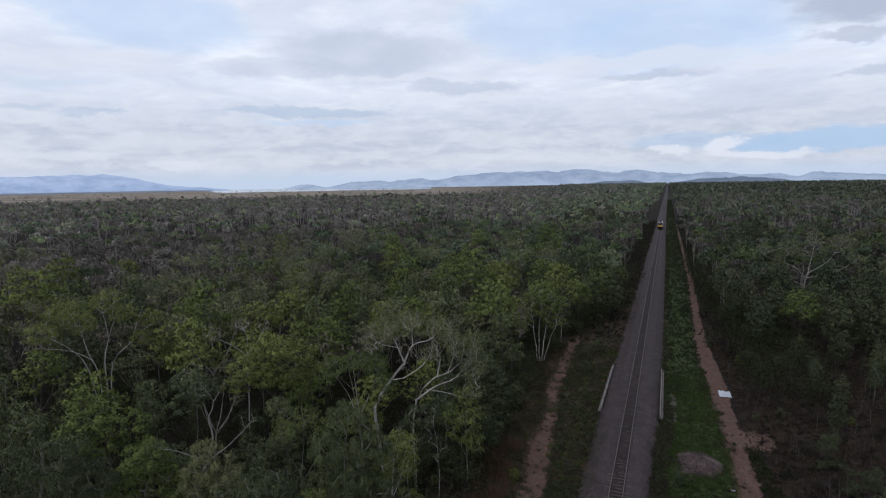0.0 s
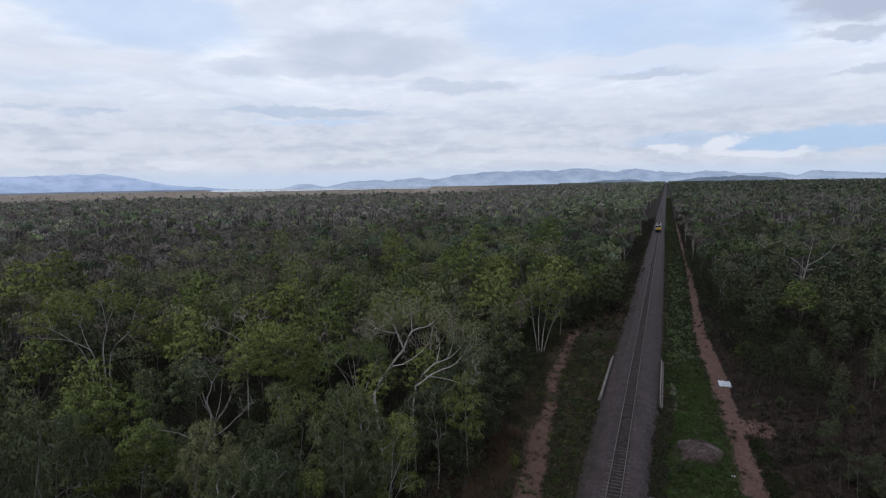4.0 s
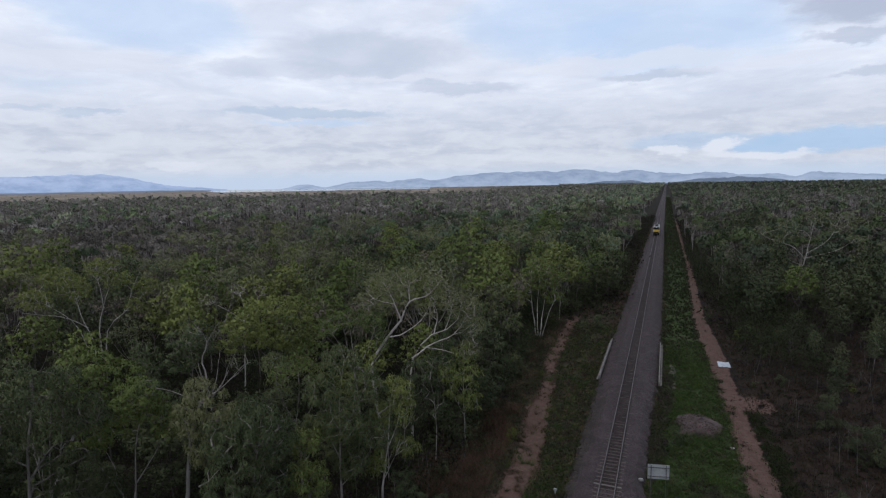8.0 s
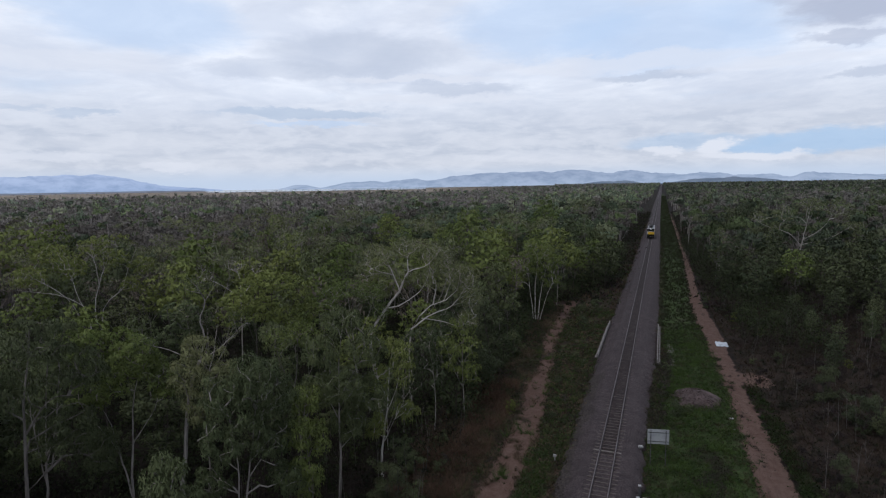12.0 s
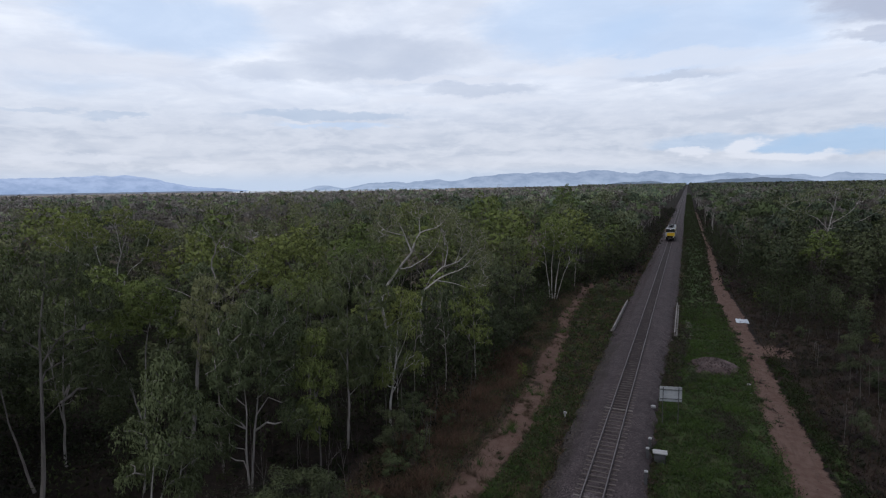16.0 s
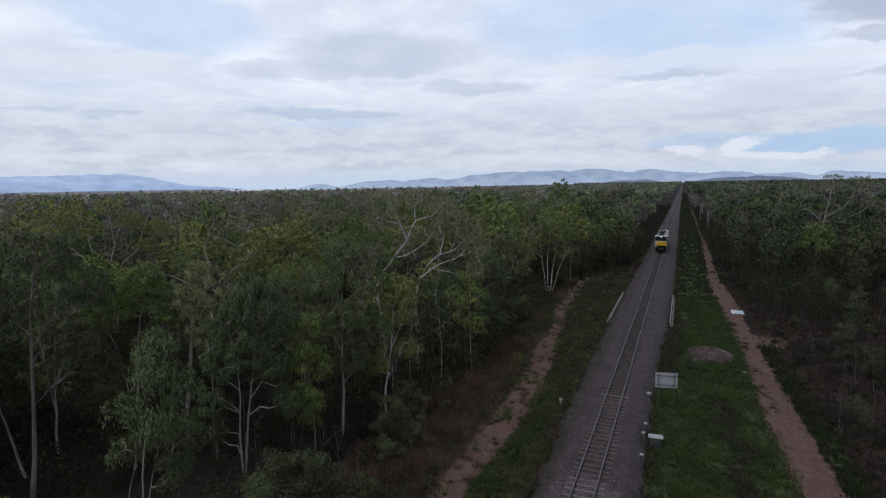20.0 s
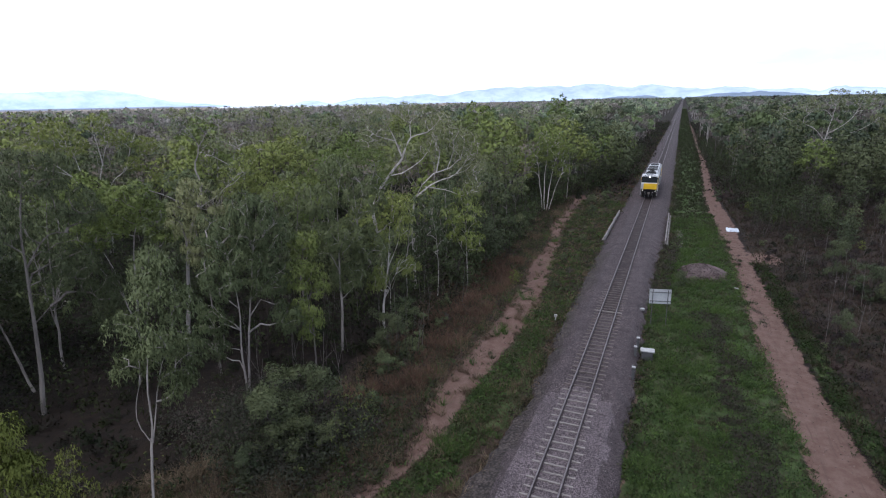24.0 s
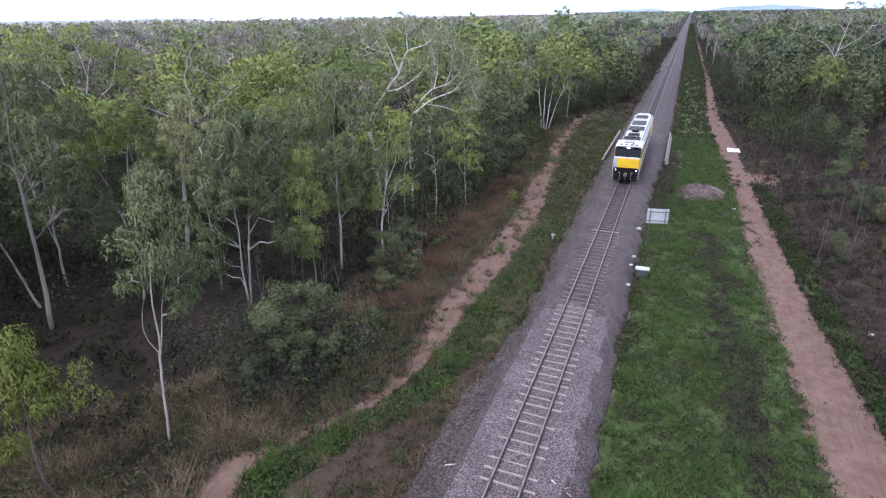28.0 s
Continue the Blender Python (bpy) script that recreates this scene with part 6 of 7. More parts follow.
blades("verge_grass", 91, x, y, 0.26, 0.020, GRASS, "green grass on the verge between track and ballast", lean=0.6, per=6)
# Weeds that break the edges of the ballast.
for k, (edge, n) in enumerate(((bal_w, 420), (bal_e, 420))):
    y = 40 + 190 * rng.random(n) ** 1.3
    x = edge(y) + rng.normal(0, 0.28, n) + (-0.25 if k == 0 else 0.25)
    scatter("edge_weeds", 68 + k, x, y, rng.uniform(0.12, 0.5, n), 26, 0.15, HEATH + STRAW[1:4], "brown weeds along the edge of the ballast", "weeds", wide=0.8)
# Single coarse tussocks.
x, y = strip(420, lambda v: bal_e(v) + 0.4, lambda v: path_e(v) - 0.2, 24, 100, 1.3)
blades("tussocks", 79, x, y, 0.5, 0.016, GRASS[:2] + GRASS[:1] + STRAW[2:4], "coarse arching grass tussocks on the verge", lean=0.75, per=34)
x, y = strip(420, lambda v: path_w(v) - 1.2, lambda v: bal_w(v), 22, 100, 1.1)
blades("tussocks", 78, x, y, 0.5, 0.016, GRASS[:2] + STRAW[:4], "grass tussocks round the western red track", lean=0.75, per=34)
x, y = strip(260, lambda v: path_e(v) - 0.1, lambda v: path_e(v) + 1.3, 56, 98, 1.0)
keep = np.array([wave(u, v, 0.5, 9.5) for u, v in zip(x, y)]) > 0.02
blades("track_weeds", 75, x[keep], y[keep], 0.24, 0.02, HEATH + GRASS[2:3], "dark tufts of weeds growing on the eastern track", lean=0.8, per=14)
x, y = strip(6000, lambda v: bal_e(v), lambda v: path_e(v) + 0.3, 92, 330, 1.0)
blades("verge_grass", 87, x, y, 0.36, 0.075, [(0.046, 0.060, 0.026), (0.044, 0.050, 0.028), (0.052, 0.048, 0.034), (0.036, 0.050, 0.022)], "rough green grass on the verge farther along")
x, y = strip(2600, lambda v: bal_e(v), lambda v: path_e(v) + 0.3, 320, 900, 1.0)
blades("verge_grass", 63, x, y, 0.5, 0.22, [(0.046, 0.060, 0.026), (0.044, 0.050, 0.028), (0.052, 0.048, 0.034), (0.036, 0.050, 0.022)], "rough green grass on the verge far along the line")
x, y = strip(1500, lambda v: wood_w(v), lambda v: bal_w(v) - 0.1, 98, 330, 0.9)
blades("verge_grass", 86, x, y, 0.5, 0.11, STRAW + GRASS[2:], "rough grass and weeds under the wood's edge")
x, y = strip(2600, lambda v: path_w2(v) - 0.2, lambda v: bal_w(v) + 0.1, 54, 112, 1.0)
scatter("heath", 72, x, y, 0.4 * lushness(x, y), 18, 0.16, HEATH + STRAW + GRASS[:4] + GRASS[:3], "brown-green heath between the track and the bank", "heath", wide=0.6)
x, y = strip(700, lambda v: bal_e(v), lambda v: bal_e(v) + 1.5, 62, 88, 1.0)
scatter("heath", 71, x, y, 0.4 * lushness(x, y), 18, 0.16, HEATH + STRAW[2:3], "brown tufts along the ballast's eastern edge", "heath", wide=0.6)
x, y = strip(3600, lambda v: path_w2(v) - 0.1, lambda v: np.minimum(bal_w(v) + 0.1, path_w2(v) + np.interp(v, [20, 36, 46], [1.7, 1.9, 6.0])), 19, 62)
blades("verge_grass", 92, x, y, 0.26, 0.022, GRASS + STRAW[2:], "green grass and weeds beside the ballast bank", per=6)
x, y = strip(1400, lambda v: path_w(v), lambda v: path_w2(v), 22, 105, 1.1)
keep = np.array([wave(u, v, 0.55, 1.5) for u, v in zip(x, y)]) < -0.05
blades("track_weeds", 77, x[keep], y[keep], 0.2, 0.024, GRASS[1:] + STRAW[:3], "patches of weeds growing on the red track")
x, y = strip(5200, lambda v: bal_w(v) - 3.2, lambda v: bal_w(v) + 0.5, 19, 80, 1.6)
blades("dry_grass", 88, x, y, 0.28, 0.022, STRAW, "dry tufts of grass along the gravel bank", lean=0.6)
x, y = strip(9500, lambda v: wood_w(v) - 3.0, lambda v: path_w(v) + 0.4, 18, 112, 1.4)
blades("dry_grass", 93, x, y, 0.48, 0.020, STRAW, "tall dry brown grass at the wood's edge", lean=0.55)
x, y = strip(3000, lambda v: wood_w(v) - 1.5, lambda v: path_w(v) + 0.2, 20, 112, 1.3)
scatter("edge_weeds", 76, x, y, 0.45 * lushness(x, y), 16, 0.14, GRASS[1:4] + HEATH + STRAW[3:], "brown and green weeds at the wood's edge", "weeds", wide=0.7)
x, y = strip(8500, lambda v: path_e2(v) + 0.3, lambda v: wood_e(v) + 20, 26, 125, 1.2)
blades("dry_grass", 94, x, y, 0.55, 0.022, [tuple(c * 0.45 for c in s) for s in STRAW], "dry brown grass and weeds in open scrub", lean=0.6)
RUST = [(0.150, 0.092, 0.066), (0.115, 0.072, 0.054), (0.090, 0.064, 0.046), (0.175, 0.125, 0.088)]
x, y = strip(5200, lambda v: wood_w(v) - 2.0, lambda v: path_w(v) - 0.6, 38, 72, 1.0)
blades("dry_grass", 64, x, y, 0.62, 0.020, RUST, "tall rust-brown dry grass before the wood", lean=0.5)
x, y = strip(3600, lambda v: wood_w(v) - 4.0, lambda v: path_w(v) + 0.2, 18.5, 31, 1.0)
blades("dry_grass", 65, x, y, 0.55, 0.015, [(0.23, 0.18, 0.125), (0.17, 0.125, 0.085), (0.12, 0.10, 0.06), (0.085, 0.085, 0.045)], "pale dry grass round the saplings", lean=0.6)
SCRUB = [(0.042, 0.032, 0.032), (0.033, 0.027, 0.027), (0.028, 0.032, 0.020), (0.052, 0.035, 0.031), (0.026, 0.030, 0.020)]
x, y = strip(2600, lambda v: path_e2(v) + 1.2, lambda v: wood_e(v) + 34, 28, 150, 1.0)
thick_of = np.clip(0.55 + 1.2 * np.array([wave(u, v, 0.16, 5) for u, v in zip(x, y)]), 0.15, 1.5)
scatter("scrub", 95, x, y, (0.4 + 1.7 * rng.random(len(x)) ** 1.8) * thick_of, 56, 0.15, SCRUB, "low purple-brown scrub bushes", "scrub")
# Undergrowth leaves are near black: the shade under the canopy is in their colour.
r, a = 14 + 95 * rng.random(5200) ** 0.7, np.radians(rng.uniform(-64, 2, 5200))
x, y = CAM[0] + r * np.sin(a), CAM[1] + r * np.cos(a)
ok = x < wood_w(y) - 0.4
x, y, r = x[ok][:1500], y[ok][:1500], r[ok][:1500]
scatter("undergrowth", 96, x, y, rng.uniform(0.5, 2.0, len(x)) * np.where(r < 38, 0.55, 1.0), 58, 0.21, [(0.018, 0.024, 0.012), (0.025, 0.030, 0.015), (0.022, 0.020, 0.015), (0.030, 0.037, 0.015)], "leafy undergrowth beneath the trees, darkened as canopy shade", "undergrowth")
# Understorey leaves are darkened too, standing in for shade below the crowns.
r, a = 18 + 95 * rng.random(3800) ** 0.7, np.radians(rng.uniform(-64, 0, 3800))
x, y = CAM[0] + r * np.sin(a), CAM[1] + r * np.cos(a)
ok = (x < wood_w(y) - 1.2) & (r > 38)
x, y = x[ok][:800], y[ok][:800]
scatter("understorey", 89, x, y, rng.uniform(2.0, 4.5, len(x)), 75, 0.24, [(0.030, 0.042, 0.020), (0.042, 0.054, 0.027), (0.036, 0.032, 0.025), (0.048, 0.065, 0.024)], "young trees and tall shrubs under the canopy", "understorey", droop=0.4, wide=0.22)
# Foliage down to the ground along the wood's edges.
for k, (lo, hi, y0, y1, n) in enumerate(((lambda v: wood_w(v) - 6, lambda v: wood_w(v) + 0.3, 56, 190, 520), (lambda v: wood_e(v) + 0.5, lambda v: wood_e(v) + 12, 92, 230, 620))):
    x, y = strip(n, lo, hi, y0, y1, 1.0)
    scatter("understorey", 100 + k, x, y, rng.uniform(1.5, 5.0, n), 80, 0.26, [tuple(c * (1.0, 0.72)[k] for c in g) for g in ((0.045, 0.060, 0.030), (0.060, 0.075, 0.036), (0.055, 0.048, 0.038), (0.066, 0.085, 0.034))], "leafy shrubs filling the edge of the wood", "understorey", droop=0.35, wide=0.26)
# Bushes that close in on the line farther off.
for k, (lo, hi) in enumerate(((lambda v: wood_w(v) - 3.5, lambda v: bal_w(v) - 0.6), (lambda v: path_e2(v) + 0.3, lambda v: wood_e(v) + 5))):
    x, y = strip(900, lo, hi, 112, 420, 0.9)
    scatter("scrub", 98 + k, x, y, 0.4 + 2.2 * rng.random(len(x)) ** 2, 22, 0.5, SCRUB + [(0.035, 0.05, 0.02)], "low bushes closing in on the railway bank", "scrub")
# Dense dark thicket at the wood's corner.
for k, (cx, cy, r, hi, n) in enumerate(((-12.4, 33.4, 1.1, 2.2, 50), (-14.6, 34.2, 1.3, 2.6, 60), (-11.4, 35.4, 0.8, 1.7, 40), (-16.8, 33.4, 1.3, 2.2, 50), (-13.2, 31.8, 1.1, 1.5, 40))):
    x, y = rng.normal(cx, r, n), rng.normal(cy, r, n)
    ok = x < path_w(y) - 1.0
    scatter("thicket", 110 + k, x[ok], y[ok], rng.uniform(0.4, 1.0, int(ok.sum())) * hi, 150, 0.12, [(0.042, 0.047, 0.034), (0.060, 0.060, 0.045), (0.050, 0.060, 0.034), (0.078, 0.062, 0.056)], "dense dark thicket at the corner of the wood", "thicket")
x, y = rng.normal(-12.0, 2.4, 90), rng.normal(34.0, 2.0, 90)
ok = x < path_w(y) - 0.8
scatter("bright_shoots", 117, x[ok], y[ok], rng.uniform(0.5, 2.9, int(ok.sum())), 22, 0.13, [(0.085, 0.10, 0.045), (0.11, 0.13, 0.04), (0.075, 0.085, 0.055)], "paler green shoots in the dark thicket", "shoots", wide=0.15, lift=0.3)


# Thin bare stems standing in the scrub and at the wood's edge.
def sticks(name, seed, x, y, tall, label):
    rng = np.random.default_rng(seed)
    n = len(x)
    b = np.stack([x, y, ground_z(x, y) - 0.1], -1)
    t = b + np.stack([rng.normal(0, 0.25, n), rng.normal(0, 0.25, n), tall], -1)
    qs, cs = [], []
    shade = np.where(rng.random((n, 1)) < 0.3, np.array([[0.16, 0.145, 0.135]]), np.array([[0.055, 0.045, 0.042]]))
    for k in range(6):
        a = b if k < 2 else b + (t - b) * rng.uniform(0.35, 0.8, (n, 1))
        e = t if k < 2 else a + rng.normal(0, 0.3, (n, 3)) * tall[:, None] * 0.6 + np.array([0, 0, 0.22]) * tall[:, None]
        w = 0.022 if k < 2 else 0.012
        side = np.array([w, 0, 0]) if k % 2 == 0 else np.array([0, w, 0])
        qs.append(np.stack([a - side, a + side, e + side * 0.4, e - side * 0.4], 1))
        cs.append(shade)
    tagged(quads(name, np.concatenate(qs), grass_leaf, tint=np.concatenate(cs)), label, "stems", kind="stuff")


x, y = strip(900, lambda v: path_e2(v) + 1.5, lambda v: wood_e(v) + 30, 34, 140, 0.9)
sticks("scrub_stems", 81, x, y, rng.uniform(1.2, 4.2, len(x)), "thin bare stems standing in the brown scrub")
x, y = strip(420, lambda v: wood_w(v) - 14, lambda v: wood_w(v) + 0.8, 32, 112, 0.9)
sticks("edge_stems", 82, x, y, rng.uniform(1.5, 5.0, len(x)), "thin bare stems at the edge of the wood")
x, y = strip(900, lambda v: path_e(v) + 0.1, lambda v: path_e2(v) - 0.1, 22, 110, 1.3)
rocks("track_stones", np.stack([x, y, ground_z(x, y) + 0.02], -1), rng.uniform(0.015, 0.06, len(x)), clod_mat, "small clods and stones on the red eastern track", "stones", 74)
x, y = strip(500, lambda v: path_w(v) + 0.1, lambda v: path_w2(v) - 0.1, 22, 110, 1.3)
rocks("track_stones", np.stack([x, y, ground_z(x, y) + 0.02], -1), rng.uniform(0.015, 0.06, len(x)), clod_mat, "small clods and stones on the red western track", "stones", 73)

slab_mat = two_tone("stained_concrete", (0.163, 0.150, 0.143), (0.091, 0.081, 0.078), 1.4, fine=9)

# ---- bridge, sign and lineside things ----
bridge = tagged(empty("culvert_bridge"), "small concrete rail bridge with pale kerbs", "bridge", kind="structure")
for s in (-1, 1):
    for i in range(6):
        y0 = 82.6 + i * 2.95
        part("kerb", box(s * 3.48 - 0.065, s * 3.48 + 0.065, y0, y0 + 2.93, -0.75, -0.22 + 0.02 * (i % 2), 0.02), concrete, bridge)
    part("side_wall", box(s * 3.7 - 0.1, s * 3.7 + 0.1, 82.4, 100.5, -2.6, -0.62, 0.02), slab_mat, bridge)
for i in range(14):
    part("apron_slab", box(4.75 + 0.1 * math.sin(i * 2.1), 5.35 + 0.12 * math.sin(i * 1.3), 82.8 + i * 1.02, 83.7 + i * 1.02, -1.25, -0.93 + 0.05 * math.sin(i * 1.7), 0.04), slab_mat, bridge, "broken concrete slab")

sign_mat = two_tone("sign_back_metal", (0.403, 0.416, 0.429), (0.338, 0.351, 0.370), 1.5, rough=0.5, metal=0.3)
post_mat = two_tone("galvanised_post", (0.111, 0.111, 0.114), (0.082, 0.082, 0.085), 2.0, rough=0.5, metal=0.5)
sign = empty("track_sign", 3.7, 57.0, 0, 12)
tagged(sign, "square sign board seen from its pale metal back", "sign")
part("board", box(-0.8, 0.8, 0.03, 0.06, 0.78, 1.96, 0.008), sign_mat, sign)
for s in (-0.56, 0.56):
    part("post", box(s - 0.025, s + 0.025, -0.04, 0.025, -1.0, 1.93, 0.005), post_mat, sign)
for z in (1.0, 1.72):
    part("brace", box(-0.78, 0.78, -0.012, 0.028, z - 0.02, z + 0.02), post_mat, sign)

white_mat = two_tone("white_painted_metal", (0.304, 0.304, 0.304), (0.242, 0.242, 0.242), 2.0, rough=0.5)
grey_mat = two_tone("dark_grey_steel", (0.065, 0.065, 0.068), (0.039, 0.039, 0.042), 2.0, rough=0.5)
case = tagged(empty("lineside_box", 3.25, 50.5, -0.95, 4), "white-lidded equipment box beside the track", "equipment box")
part("body", box(-0.36, 0.36, -0.22, 0.22, -0.1, 0.58, 0.02), grey_mat, case)
part("lid", box(-0.46, 0.46, -0.3, 0.3, 0.58, 0.66, 0.02), white_mat, case, "white lid")
for s in (-0.28, 0.28):
    part("foot", box(s - 0.05, s + 0.05, -0.24, 0.24, -0.25, -0.1), grey_mat, case)
for x, y, h in ((2.55, 51.8, 0.75), (2.5, 50.0, 0.85), (2.62, 46.6, 0.95)):
    post = tagged(empty("marker_post", x, y, -0.85), "short dark post with a white cap", "post", "lineside posts")
    part("shaft", box(-0.09, 0.09, -0.08, 0.08, -0.3, h, 0.01), grey_mat, post)
    part("cap", box(-0.11, 0.11, -0.1, 0.1, h, h + 0.08, 0.012), white_mat, post, "white cap")
post = tagged(empty("marker_post", -3.9, 55.0, -1.0), "short white marker post on the gravel bank", "post", "lineside posts")
part("shaft", rod((0, 0, -0.2), (0, 0, 0.5), 0.05), white_mat, post)
part("cap", box(-0.12, 0.12, -0.06, 0.06, 0.45, 0.62, 0.01), white_mat, post)

# A crumpled pale sheet left on the red track.
tarp_mat = two_tone("pale_blue_plastic", (0.390, 0.429, 0.494), (0.481, 0.507, 0.546), 1.5, rough=0.4)
rows = [[(11.5 + 1.5 * (u - 0.5) + 0.15 * wave(u * 5, v * 5, 1, 3), 94.6 + 2.2 * (v - 0.5) + 0.3 * wave(u * 4, v * 4, 1, 7), -1.0 + 0.16 * abs(wave(u * 4, v * 4, 1.0, 1)) + 0.08 * math.sin(math.pi * u) * math.sin(math.pi * v)) for u in np.linspace(0, 1, 14)] for v in np.linspace(0, 1, 16)]
sheet = grid_mesh("plastic_sheet", rows, tarp_mat)
tagged(sheet, "crumpled pale blue plastic sheet on the red track", "sheet")

# Heap of spoil.
mound_mat = two_tone("purple_brown_gravel", (0.098, 0.072, 0.070), (0.058, 0.044, 0.044), 0.9, fine=9, bump=0.06)
rows = []
for i in range(15):
    f = i / 14
    rows.append([(7.2 + (2.7 + 0.5 * math.sin(3 * t + 1)) * f * math.cos(t) * (1 + 0.3 * wave(math.cos(t) * 2, math.sin(t) * 2, 1, 4)), 72.6 + (3.4 + 0.6 * math.cos(2 * t)) * f * math.sin(t), -1.3 + 1.25 * (1 - f ** 1.5) + 0.16 * wave(f * 9 * math.cos(t), f * 9 * math.sin(t), 0.5, 2)) for t in np.linspace(0, 2 * math.pi, 40, endpoint=False)])
tagged(grid_mesh("earth_mound", rows, mound_mat, wrap=True), "low mound of purple-brown gravel on the verge", "mound")

heap_stone, nt, p = material("heap_stone", 0.95)
geo = nt.nodes.new("ShaderNodeNewGeometry")
nt.links.new(mmix(nt, geo.outputs["Random Per Island"], (0.032, 0.023, 0.023), (0.098, 0.070, 0.068)), p.inputs["Base Color"])
rng = np.random.default_rng(33)
n = 1500
f, t = rng.random(n) ** 0.5, rng.uniform(0, 6.283, n)
hx, hy = 7.2 + 2.8 * f * np.cos(t), 72.6 + 3.5 * f * np.sin(t)
hz = -1.3 + 1.25 * (1 - f ** 1.5) + 0.03
rocks("heap_stones", np.stack([hx, hy, hz], -1), rng.uniform(0.03, 0.08, n), heap_stone, "loose stones on the spoil heap", "stones", 34)

# Small things left along the line.
stick_mat = two_tone("bleached_wood", (0.34, 0.31, 0.29), (0.24, 0.21, 0.19), 2.0)
for (a, b) in (((-2.66, 28.9, -0.60), (-1.5, 29.1, -0.22)), ((1.5, 29.25, -0.16), (2.33, 29.0, -0.44))):
    c = (Vector(a) + Vector(b)) / 2
    st = tagged(empty("dropped_stick", *c), "bleached stick lying on the ballast", "stick", "dropped sticks")
    bm = rod(Vector(a) - c, Vector(b) - c, 0.03, 0.015, 7)
    add_rod(bm, (0.1, 0, 0.03), (0.28, 0.12, 0.02), 0.014, 0.008, 6)
    part("branch", bm, stick_mat, st)
for x, y, r in ((10.0, 68.4, 0.2), (9.95, 66.1, 0.12), (15.8, 47.2, 0.18)):
    rows = [[(r * (0.4 + 0.6 * math.sin(math.pi * i / 7)) * math.cos(t) * (1 + 0.3 * wave(t, i, 1.3, x)), r * (0.4 + 0.6 * math.sin(math.pi * i / 7)) * math.sin(t), 1.1 * r * i / 7) for t in np.linspace(0, 2 * math.pi, 9, endpoint=False)] for i in range(8)]
    bag = grid_mesh("plastic_bag", rows, white_mat, wrap=True)
    bag.matrix_basis = pose(x, y, float(ground_z(x, y)) - 0.04)
    tagged(bag, "crumpled white plastic bag on the ground", "bag", "litter")
stone = tagged(finish("marker_stone", bpy.data.meshes.new("marker_stone"), white_mat), "pale marker stone on the ballast edge", "stone")
bm = box(-0.2, 0.2, -0.15, 0.15, -0.05, 0.14, 0.05)
bm.to_mesh(stone.data)
bm.free()
stone.matrix_basis = pose(2.37, 59.06, -0.62, 0, 0, 20)
pole = tagged(empty("timber_pole", 17.6, 196.0, -1.2), "weathered timber pole standing in scrub", "pole")
part("shaft", rod((0, 0, -0.5), (0.05, 0, 10.2), 0.17, 0.12, 10), stick_mat, pole)
part("cap", rod((0.05, 0, 10.2), (0.05, 0, 10.28), 0.15, 0.1, 10), post_mat, pole)

# ---- locomotive ----
def paint(name, col, rough=0.45, metal=0.0):
    return two_tone(name, col, tuple(v * 0.86 for v in col), 1.2, rough=rough, metal=metal, fine=7)


l_white = paint("light_grey_paint", (0.36, 0.365, 0.375), 0.35)
l_yellow = paint("yellow_paint", (0.567, 0.359, 0.014))
l_black = two_tone("black_paint", (0.006, 0.006, 0.007), (0.010, 0.009, 0.009), 2.0, rough=0.7, spec=0.08)
l_grey = paint("mid_grey_paint", (0.19, 0.195, 0.20))
l_dark = paint("dark_grille", (0.07, 0.072, 0.075), 0.6)
l_roof = paint("roof_paint", (0.294, 0.308, 0.322), 0.6)
l_glass, nt, p = material("dark_cab_glass", 0.12, 0.0, 0.06)
p.inputs["Base Color"].default_value = (0.012, 0.014, 0.016, 1)
l_lamp, nt, p = material("lit_headlamp", 0.3)
p.inputs["Base Color"].default_value = (1, 1, 0.95, 1)
p.inputs["Emission Color"].default_value = (1.0, 0.96, 0.88, 1)
p.inputs["Emission Strength"].default_value = 1.6
l_steel = paint("wheel_steel", (0.16, 0.14, 0.13), 0.5, 0.5)

loco = tagged(empty("locomotive"), "yellow and light grey diesel locomotive with lit headlamps", "locomotive")
L = 21.5
part("underframe", side_prism([(0.35, 0.95), (L - 0.35, 0.95), (L - 0.1, 1.35), (0.1, 1.35)], -1.3, 1.3, 0.02), l_black, loco)
part("fuel_tank", prism([(-1.1, 0.95), (-0.95, 0.42), (0.95, 0.42), (1.1, 0.95)], 8.2, 13.2, 0.05), l_black, loco)
hood = part("hood", prism([(-1.24, 1.35), (1.24, 1.35), (1.24, 3.05), (1.05, 3.42), (0.6, 3.62), (-0.6, 3.62), (-1.05, 3.42), (-1.24, 3.05)], 3.2, L - 0.25, 0.02), l_white, loco)
for y0, y1, w in ((3.6, 4.9, 0.85), (5.6, 6.6, 0.62), (9.0, 10.9, 0.85), (12.6, 14.8, 0.8), (17.2, 18.9, 0.75)):
    fan = part("roof_hatch", box(-w, w, y0, y1, 3.60, 3.74, 0.03), l_dark, loco, "dark grille on the roof")
    for i in range(5):
        yy = y0 + (y1 - y0) * (i + 0.5) / 5
        part("slat", box(-w * 0.9, w * 0.9, yy - 0.03, yy + 0.03, 3.735, 3.765), l_black, fan)
for y0, y1 in ((5.0, 5.5), (6.8, 8.8), (11.2, 12.4), (15.2, 16.9), (19.2, 20.8)):
    part("roof_panel", box(-0.58, 0.58, y0, y1, 3.6, 3.66, 0.02), l_grey, loco, "grey roof panel")
for s in (-1, 1):
    part("roof_edge_strip", box(s * 0.97 - 0.05, s * 0.97 + 0.05, 3.4, L - 0.5, 3.44, 3.50, 0.01), l_dark, loco)
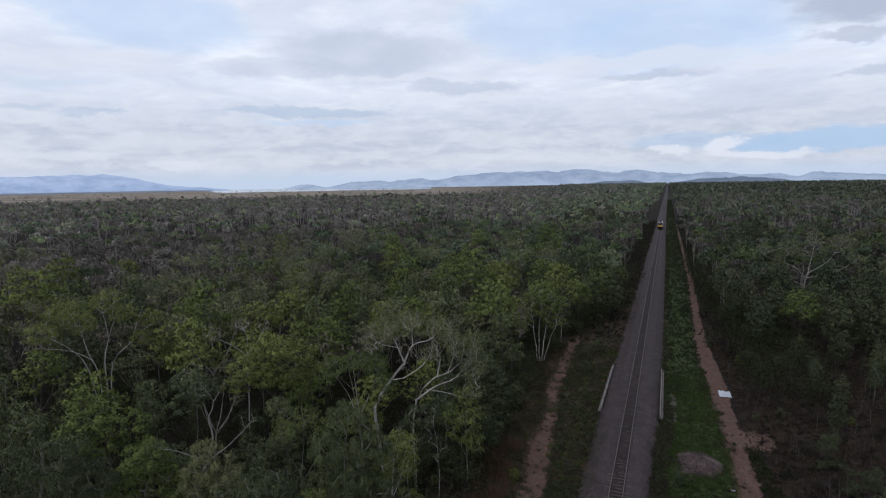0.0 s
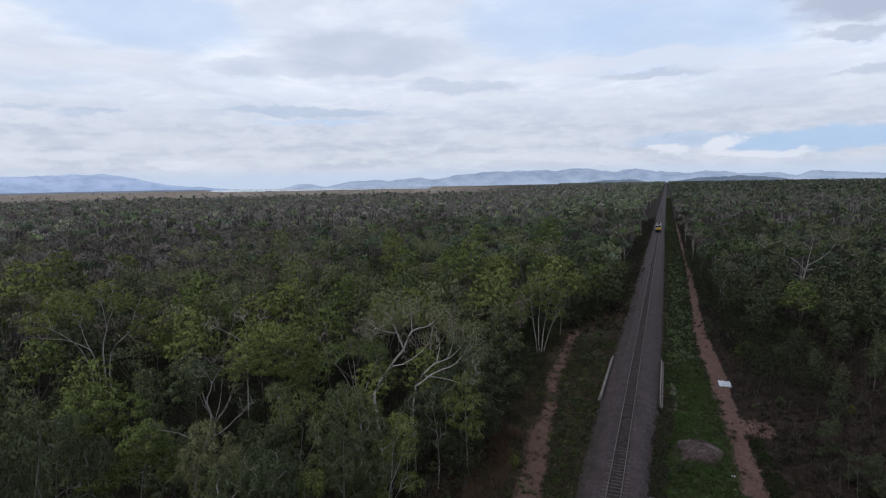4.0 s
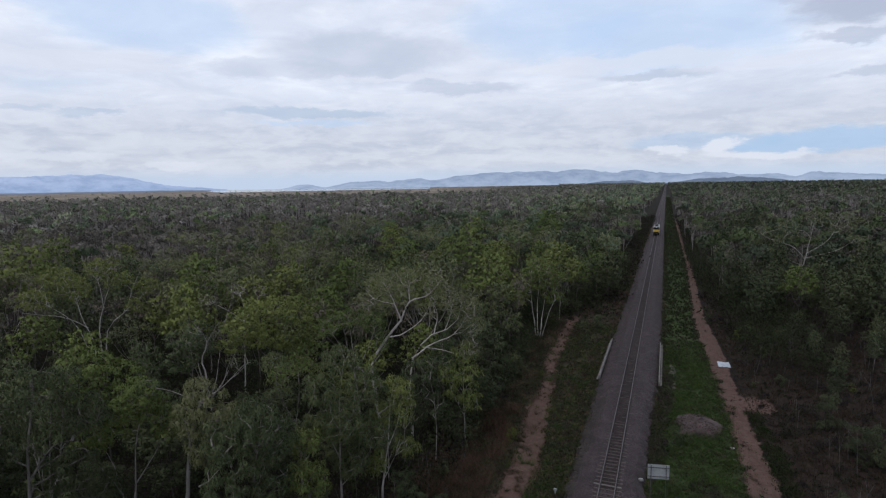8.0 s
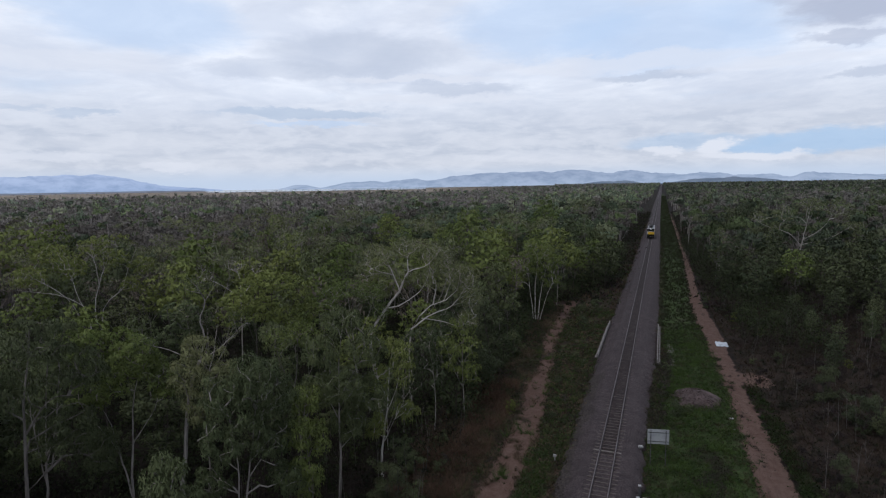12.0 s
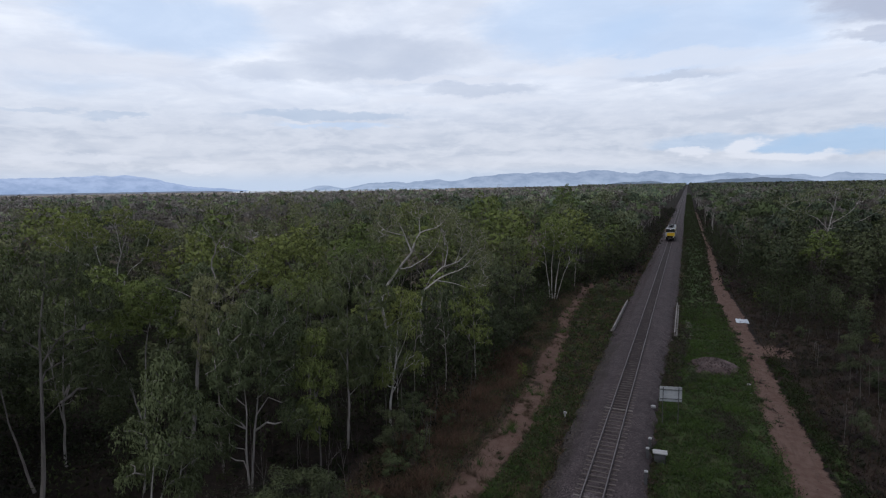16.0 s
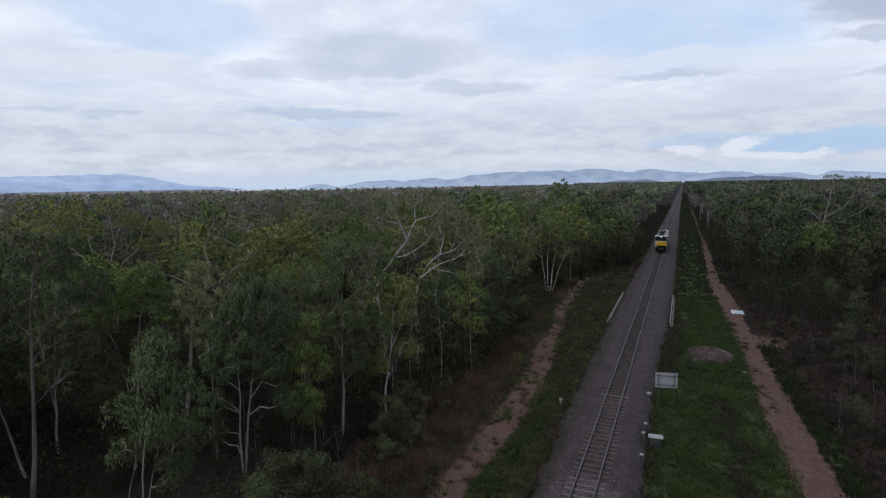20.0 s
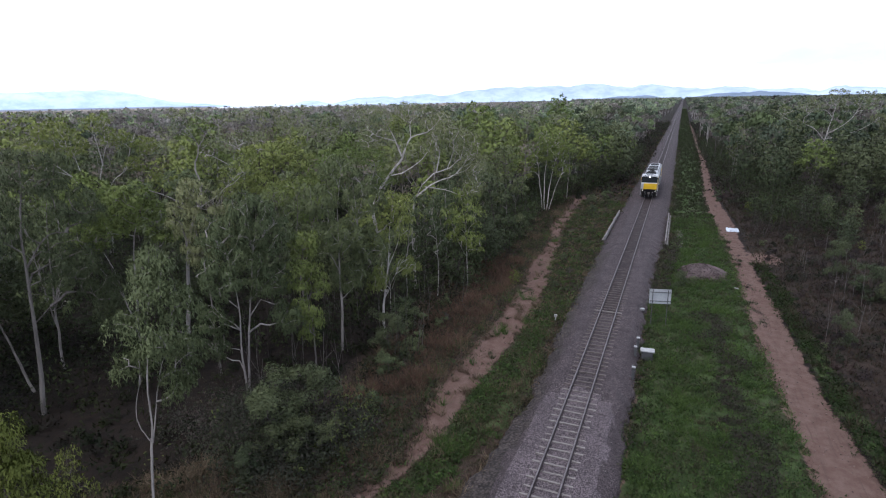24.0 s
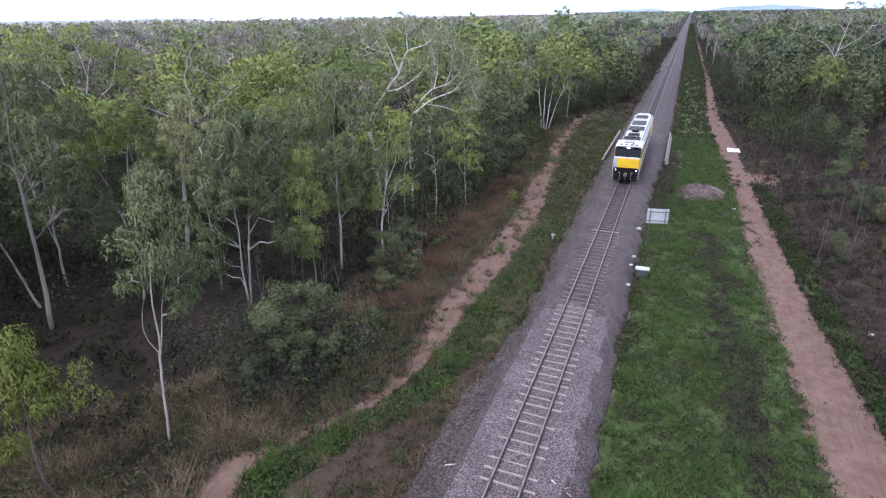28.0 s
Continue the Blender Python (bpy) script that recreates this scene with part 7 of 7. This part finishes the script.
part("exhaust_stack", box(-0.35, 0.35, 7.7, 8.3, 3.6, 3.86, 0.03), l_black, loco)
for s in (-1, 1):
    for y0 in (4.4, 6.4, 8.4, 10.4, 12.4):
        door = part("side_door", box(s * 1.245 - 0.012, s * 1.245 + 0.012, y0, y0 + 1.7, 1.55, 2.95, 0.01), l_grey, loco, "grey hood door")
        for k in range(4):
            part("louvre", box(s * 1.262 - 0.01, s * 1.262 + 0.01, y0 + 0.2, y0 + 1.5, 2.2 + 0.16 * k, 2.29 + 0.16 * k), l_dark, door)
    part("side_band", box(s * 1.25 - 0.012, s * 1.25 + 0.012, L - 5.2, L - 0.8, 1.42, 2.9, 0.005), l_yellow, loco, "yellow side panel")
    part("radiator_grille", box(s * 1.25 - 0.02, s * 1.25 + 0.02, 14.4, 15.2, 1.8, 2.95), l_dark, loco)
    part("handrail", rod((s * 1.32, 3.6, 2.35), (s * 1.32, L - 0.6, 2.35), 0.02, sides=6), l_white, loco)
    part("sill_stripe", box(s * 1.305 - 0.01, s * 1.305 + 0.01, 0.4, L - 0.4, 1.12, 1.30), l_white, loco)
cab = part("cab", side_prism([(0.12, 1.35), (3.3, 1.35), (3.3, 3.56), (3.0, 3.68), (0.9, 3.68), (0.45, 3.5), (0.24, 2.55), (0.06, 2.45)], -1.27, 1.27, 0.05), l_white, loco)
part("windscreen_surround", side_prism([(0.205, 2.52), (0.26, 2.52), (0.445, 3.42), (0.39, 3.42)], -1.24, 1.24, 0.01), l_black, cab, "black windscreen surround")
part("lower_front", box(-1.24, 1.24, 0.0, 0.14, 1.1, 1.5, 0.02), l_black, loco)
part("nose_panel", box(-0.88, 1.2, -0.03, 0.07, 1.52, 2.46, 0.03), l_yellow, cab, "yellow nose panel")
for s in (-1, 1):
    part("windscreen", side_prism([(0.19, 2.60), (0.26, 2.60), (0.41, 3.32), (0.345, 3.32)], s * 0.62 - 0.58, s * 0.62 + 0.58, 0.01), l_glass, cab, "dark windscreen")
    part("side_window", box(s * 1.29 - 0.01, s * 1.29 + 0.01, 0.75, 1.7, 2.4, 3.2, 0.01), l_glass, cab)
    part("side_window", box(s * 1.29 - 0.01, s * 1.29 + 0.01, 2.0, 2.75, 2.4, 3.2, 0.01), l_glass, cab)
    part("cab_side_panel", box(s * 1.276 - 0.012, s * 1.276 + 0.012, 0.3, 3.2, 1.42, 3.42, 0.008), l_yellow, cab, "yellow cab side")
    part("headlamp", rod((s * 0.98, -0.02, 1.28), (s * 0.98, -0.12, 1.28), 0.045, sides=14), l_lamp, loco, "lit round headlamp")
    ladder = part("step_ladder", box(s * 1.14 - 0.13, s * 1.14 + 0.13, 0.06, 0.2, 0.35, 1.25, 0.02), l_black, loco)
    for zz in (0.45, 0.72, 0.99):
        part("tread", box(s * 1.14 - 0.13, s * 1.14 + 0.13, -0.02, 0.07, zz, zz + 0.035), l_steel, ladder)
    part("corner_rail", rod((s * 1.27, -0.02, 0.4), (s * 1.27, -0.02, 2.3), 0.03, sides=6), l_white, loco, "white corner handrail")
    part("number_board", box(s * 0.72 - 0.26, s * 0.72 + 0.26, 0.30, 0.40, 3.43, 3.56, 0.01), l_black, cab)
    part("grab_rail", rod((s * 1.15, 0.0, 1.35), (s * 1.15, 0.0, 2.35), 0.025, sides=6), l_white, cab)
    part("buffer_jack", rod((s * 0.62, 0.1, 1.02), (s * 0.62, -0.25, 1.02), 0.07, sides=10), l_steel, loco)
part("brow", box(-1.15, 1.15, 0.33, 0.5, 3.42, 3.58, 0.03), l_dark, cab)
part("roof_headlamp", box(-0.15, 0.15, 0.3, 0.44, 3.40, 3.54, 0.03), l_lamp, cab, "lit twin headlamp")
part("horn", rod((0.45, 1.2, 3.84), (0.45, 0.6, 3.84), 0.04, 0.08), l_steel, cab)
part("air_conditioner", box(-0.6, 0.45, 1.7, 2.7, 3.66, 3.76, 0.03), l_grey, cab)
for x0 in (-0.75, -0.25, 0.25, 0.75):
    part("roof_vent", box(x0 - 0.1, x0 + 0.1, 0.75, 1.2, 3.62, 3.71, 0.02), l_dark, cab)
for k in range(7):
    part("pilot_bar", rod((-0.9 + 0.3 * k, -0.02, 0.25), (-0.75 + 0.25 * k, 0.02, 1.05), 0.022, sides=6), l_grey if k % 2 else l_black, loco)
for s in (-1, 1):
    part("air_hose", rod((s * 0.38, -0.02, 0.95), (s * 0.32, -0.1, 0.4), 0.03, sides=6), l_black, loco)
part("pilot", side_prism([(0.0, 0.22), (0.3, 0.22), (0.3, 1.3), (0.05, 1.3)], -1.2, 1.2, 0.03), l_black, loco, "black pilot plate")
part("coupler", box(-0.16, 0.16, -0.42, 0.2, 0.72, 1.0, 0.04), l_steel, loco)
part("rear_panel", box(-1.0, 1.0, L - 0.27, L - 0.2, 1.5, 3.3, 0.02), l_yellow, loco)
wheelsets = []
for yb in (3.9, L - 3.9):
    part("bogie_frame", prism([(-1.12, 0.45), (-1.02, 0.40), (1.02, 0.40), (1.12, 0.45), (1.12, 0.85), (-1.12, 0.85)], yb - 2.4, yb + 2.4, 0.03), l_black, loco)
    for d in (-1.75, 0.0, 1.75):
        bm = bmesh.new()
        for s in (-1, 1):
            add_rod(bm, (s * 0.53, 0, 0), (s * 0.66, 0, 0), 0.48, sides=24)
            add_rod(bm, (s * 0.66, 0.22, 0), (s * 0.70, 0.22, 0), 0.08, sides=8)
        add_rod(bm, (-0.6, 0, 0), (0.6, 0, 0), 0.09)
        ws = part("wheelset", bm, l_steel, loco)
        ws.matrix_basis = pose(0, yb + d, 0.485)
        wheelsets.append((ws, yb + d))
SPEED = 10.08


def loco_y(t):
    return 70.7 + SPEED * (28 - t)


def motions():
    times = [0, 0.1] + list(range(1, 28)) + [27.9, 28]
    walk(loco, [(t, pose(0, loco_y(t), 0.004)) for t in times])
    for ws, y in wheelsets:
        walk(ws, [(k / 15, pose(0, y, 0.485, math.degrees(SPEED * k / 15 / 0.485), 0, 0)) for k in range(421)])


motions()
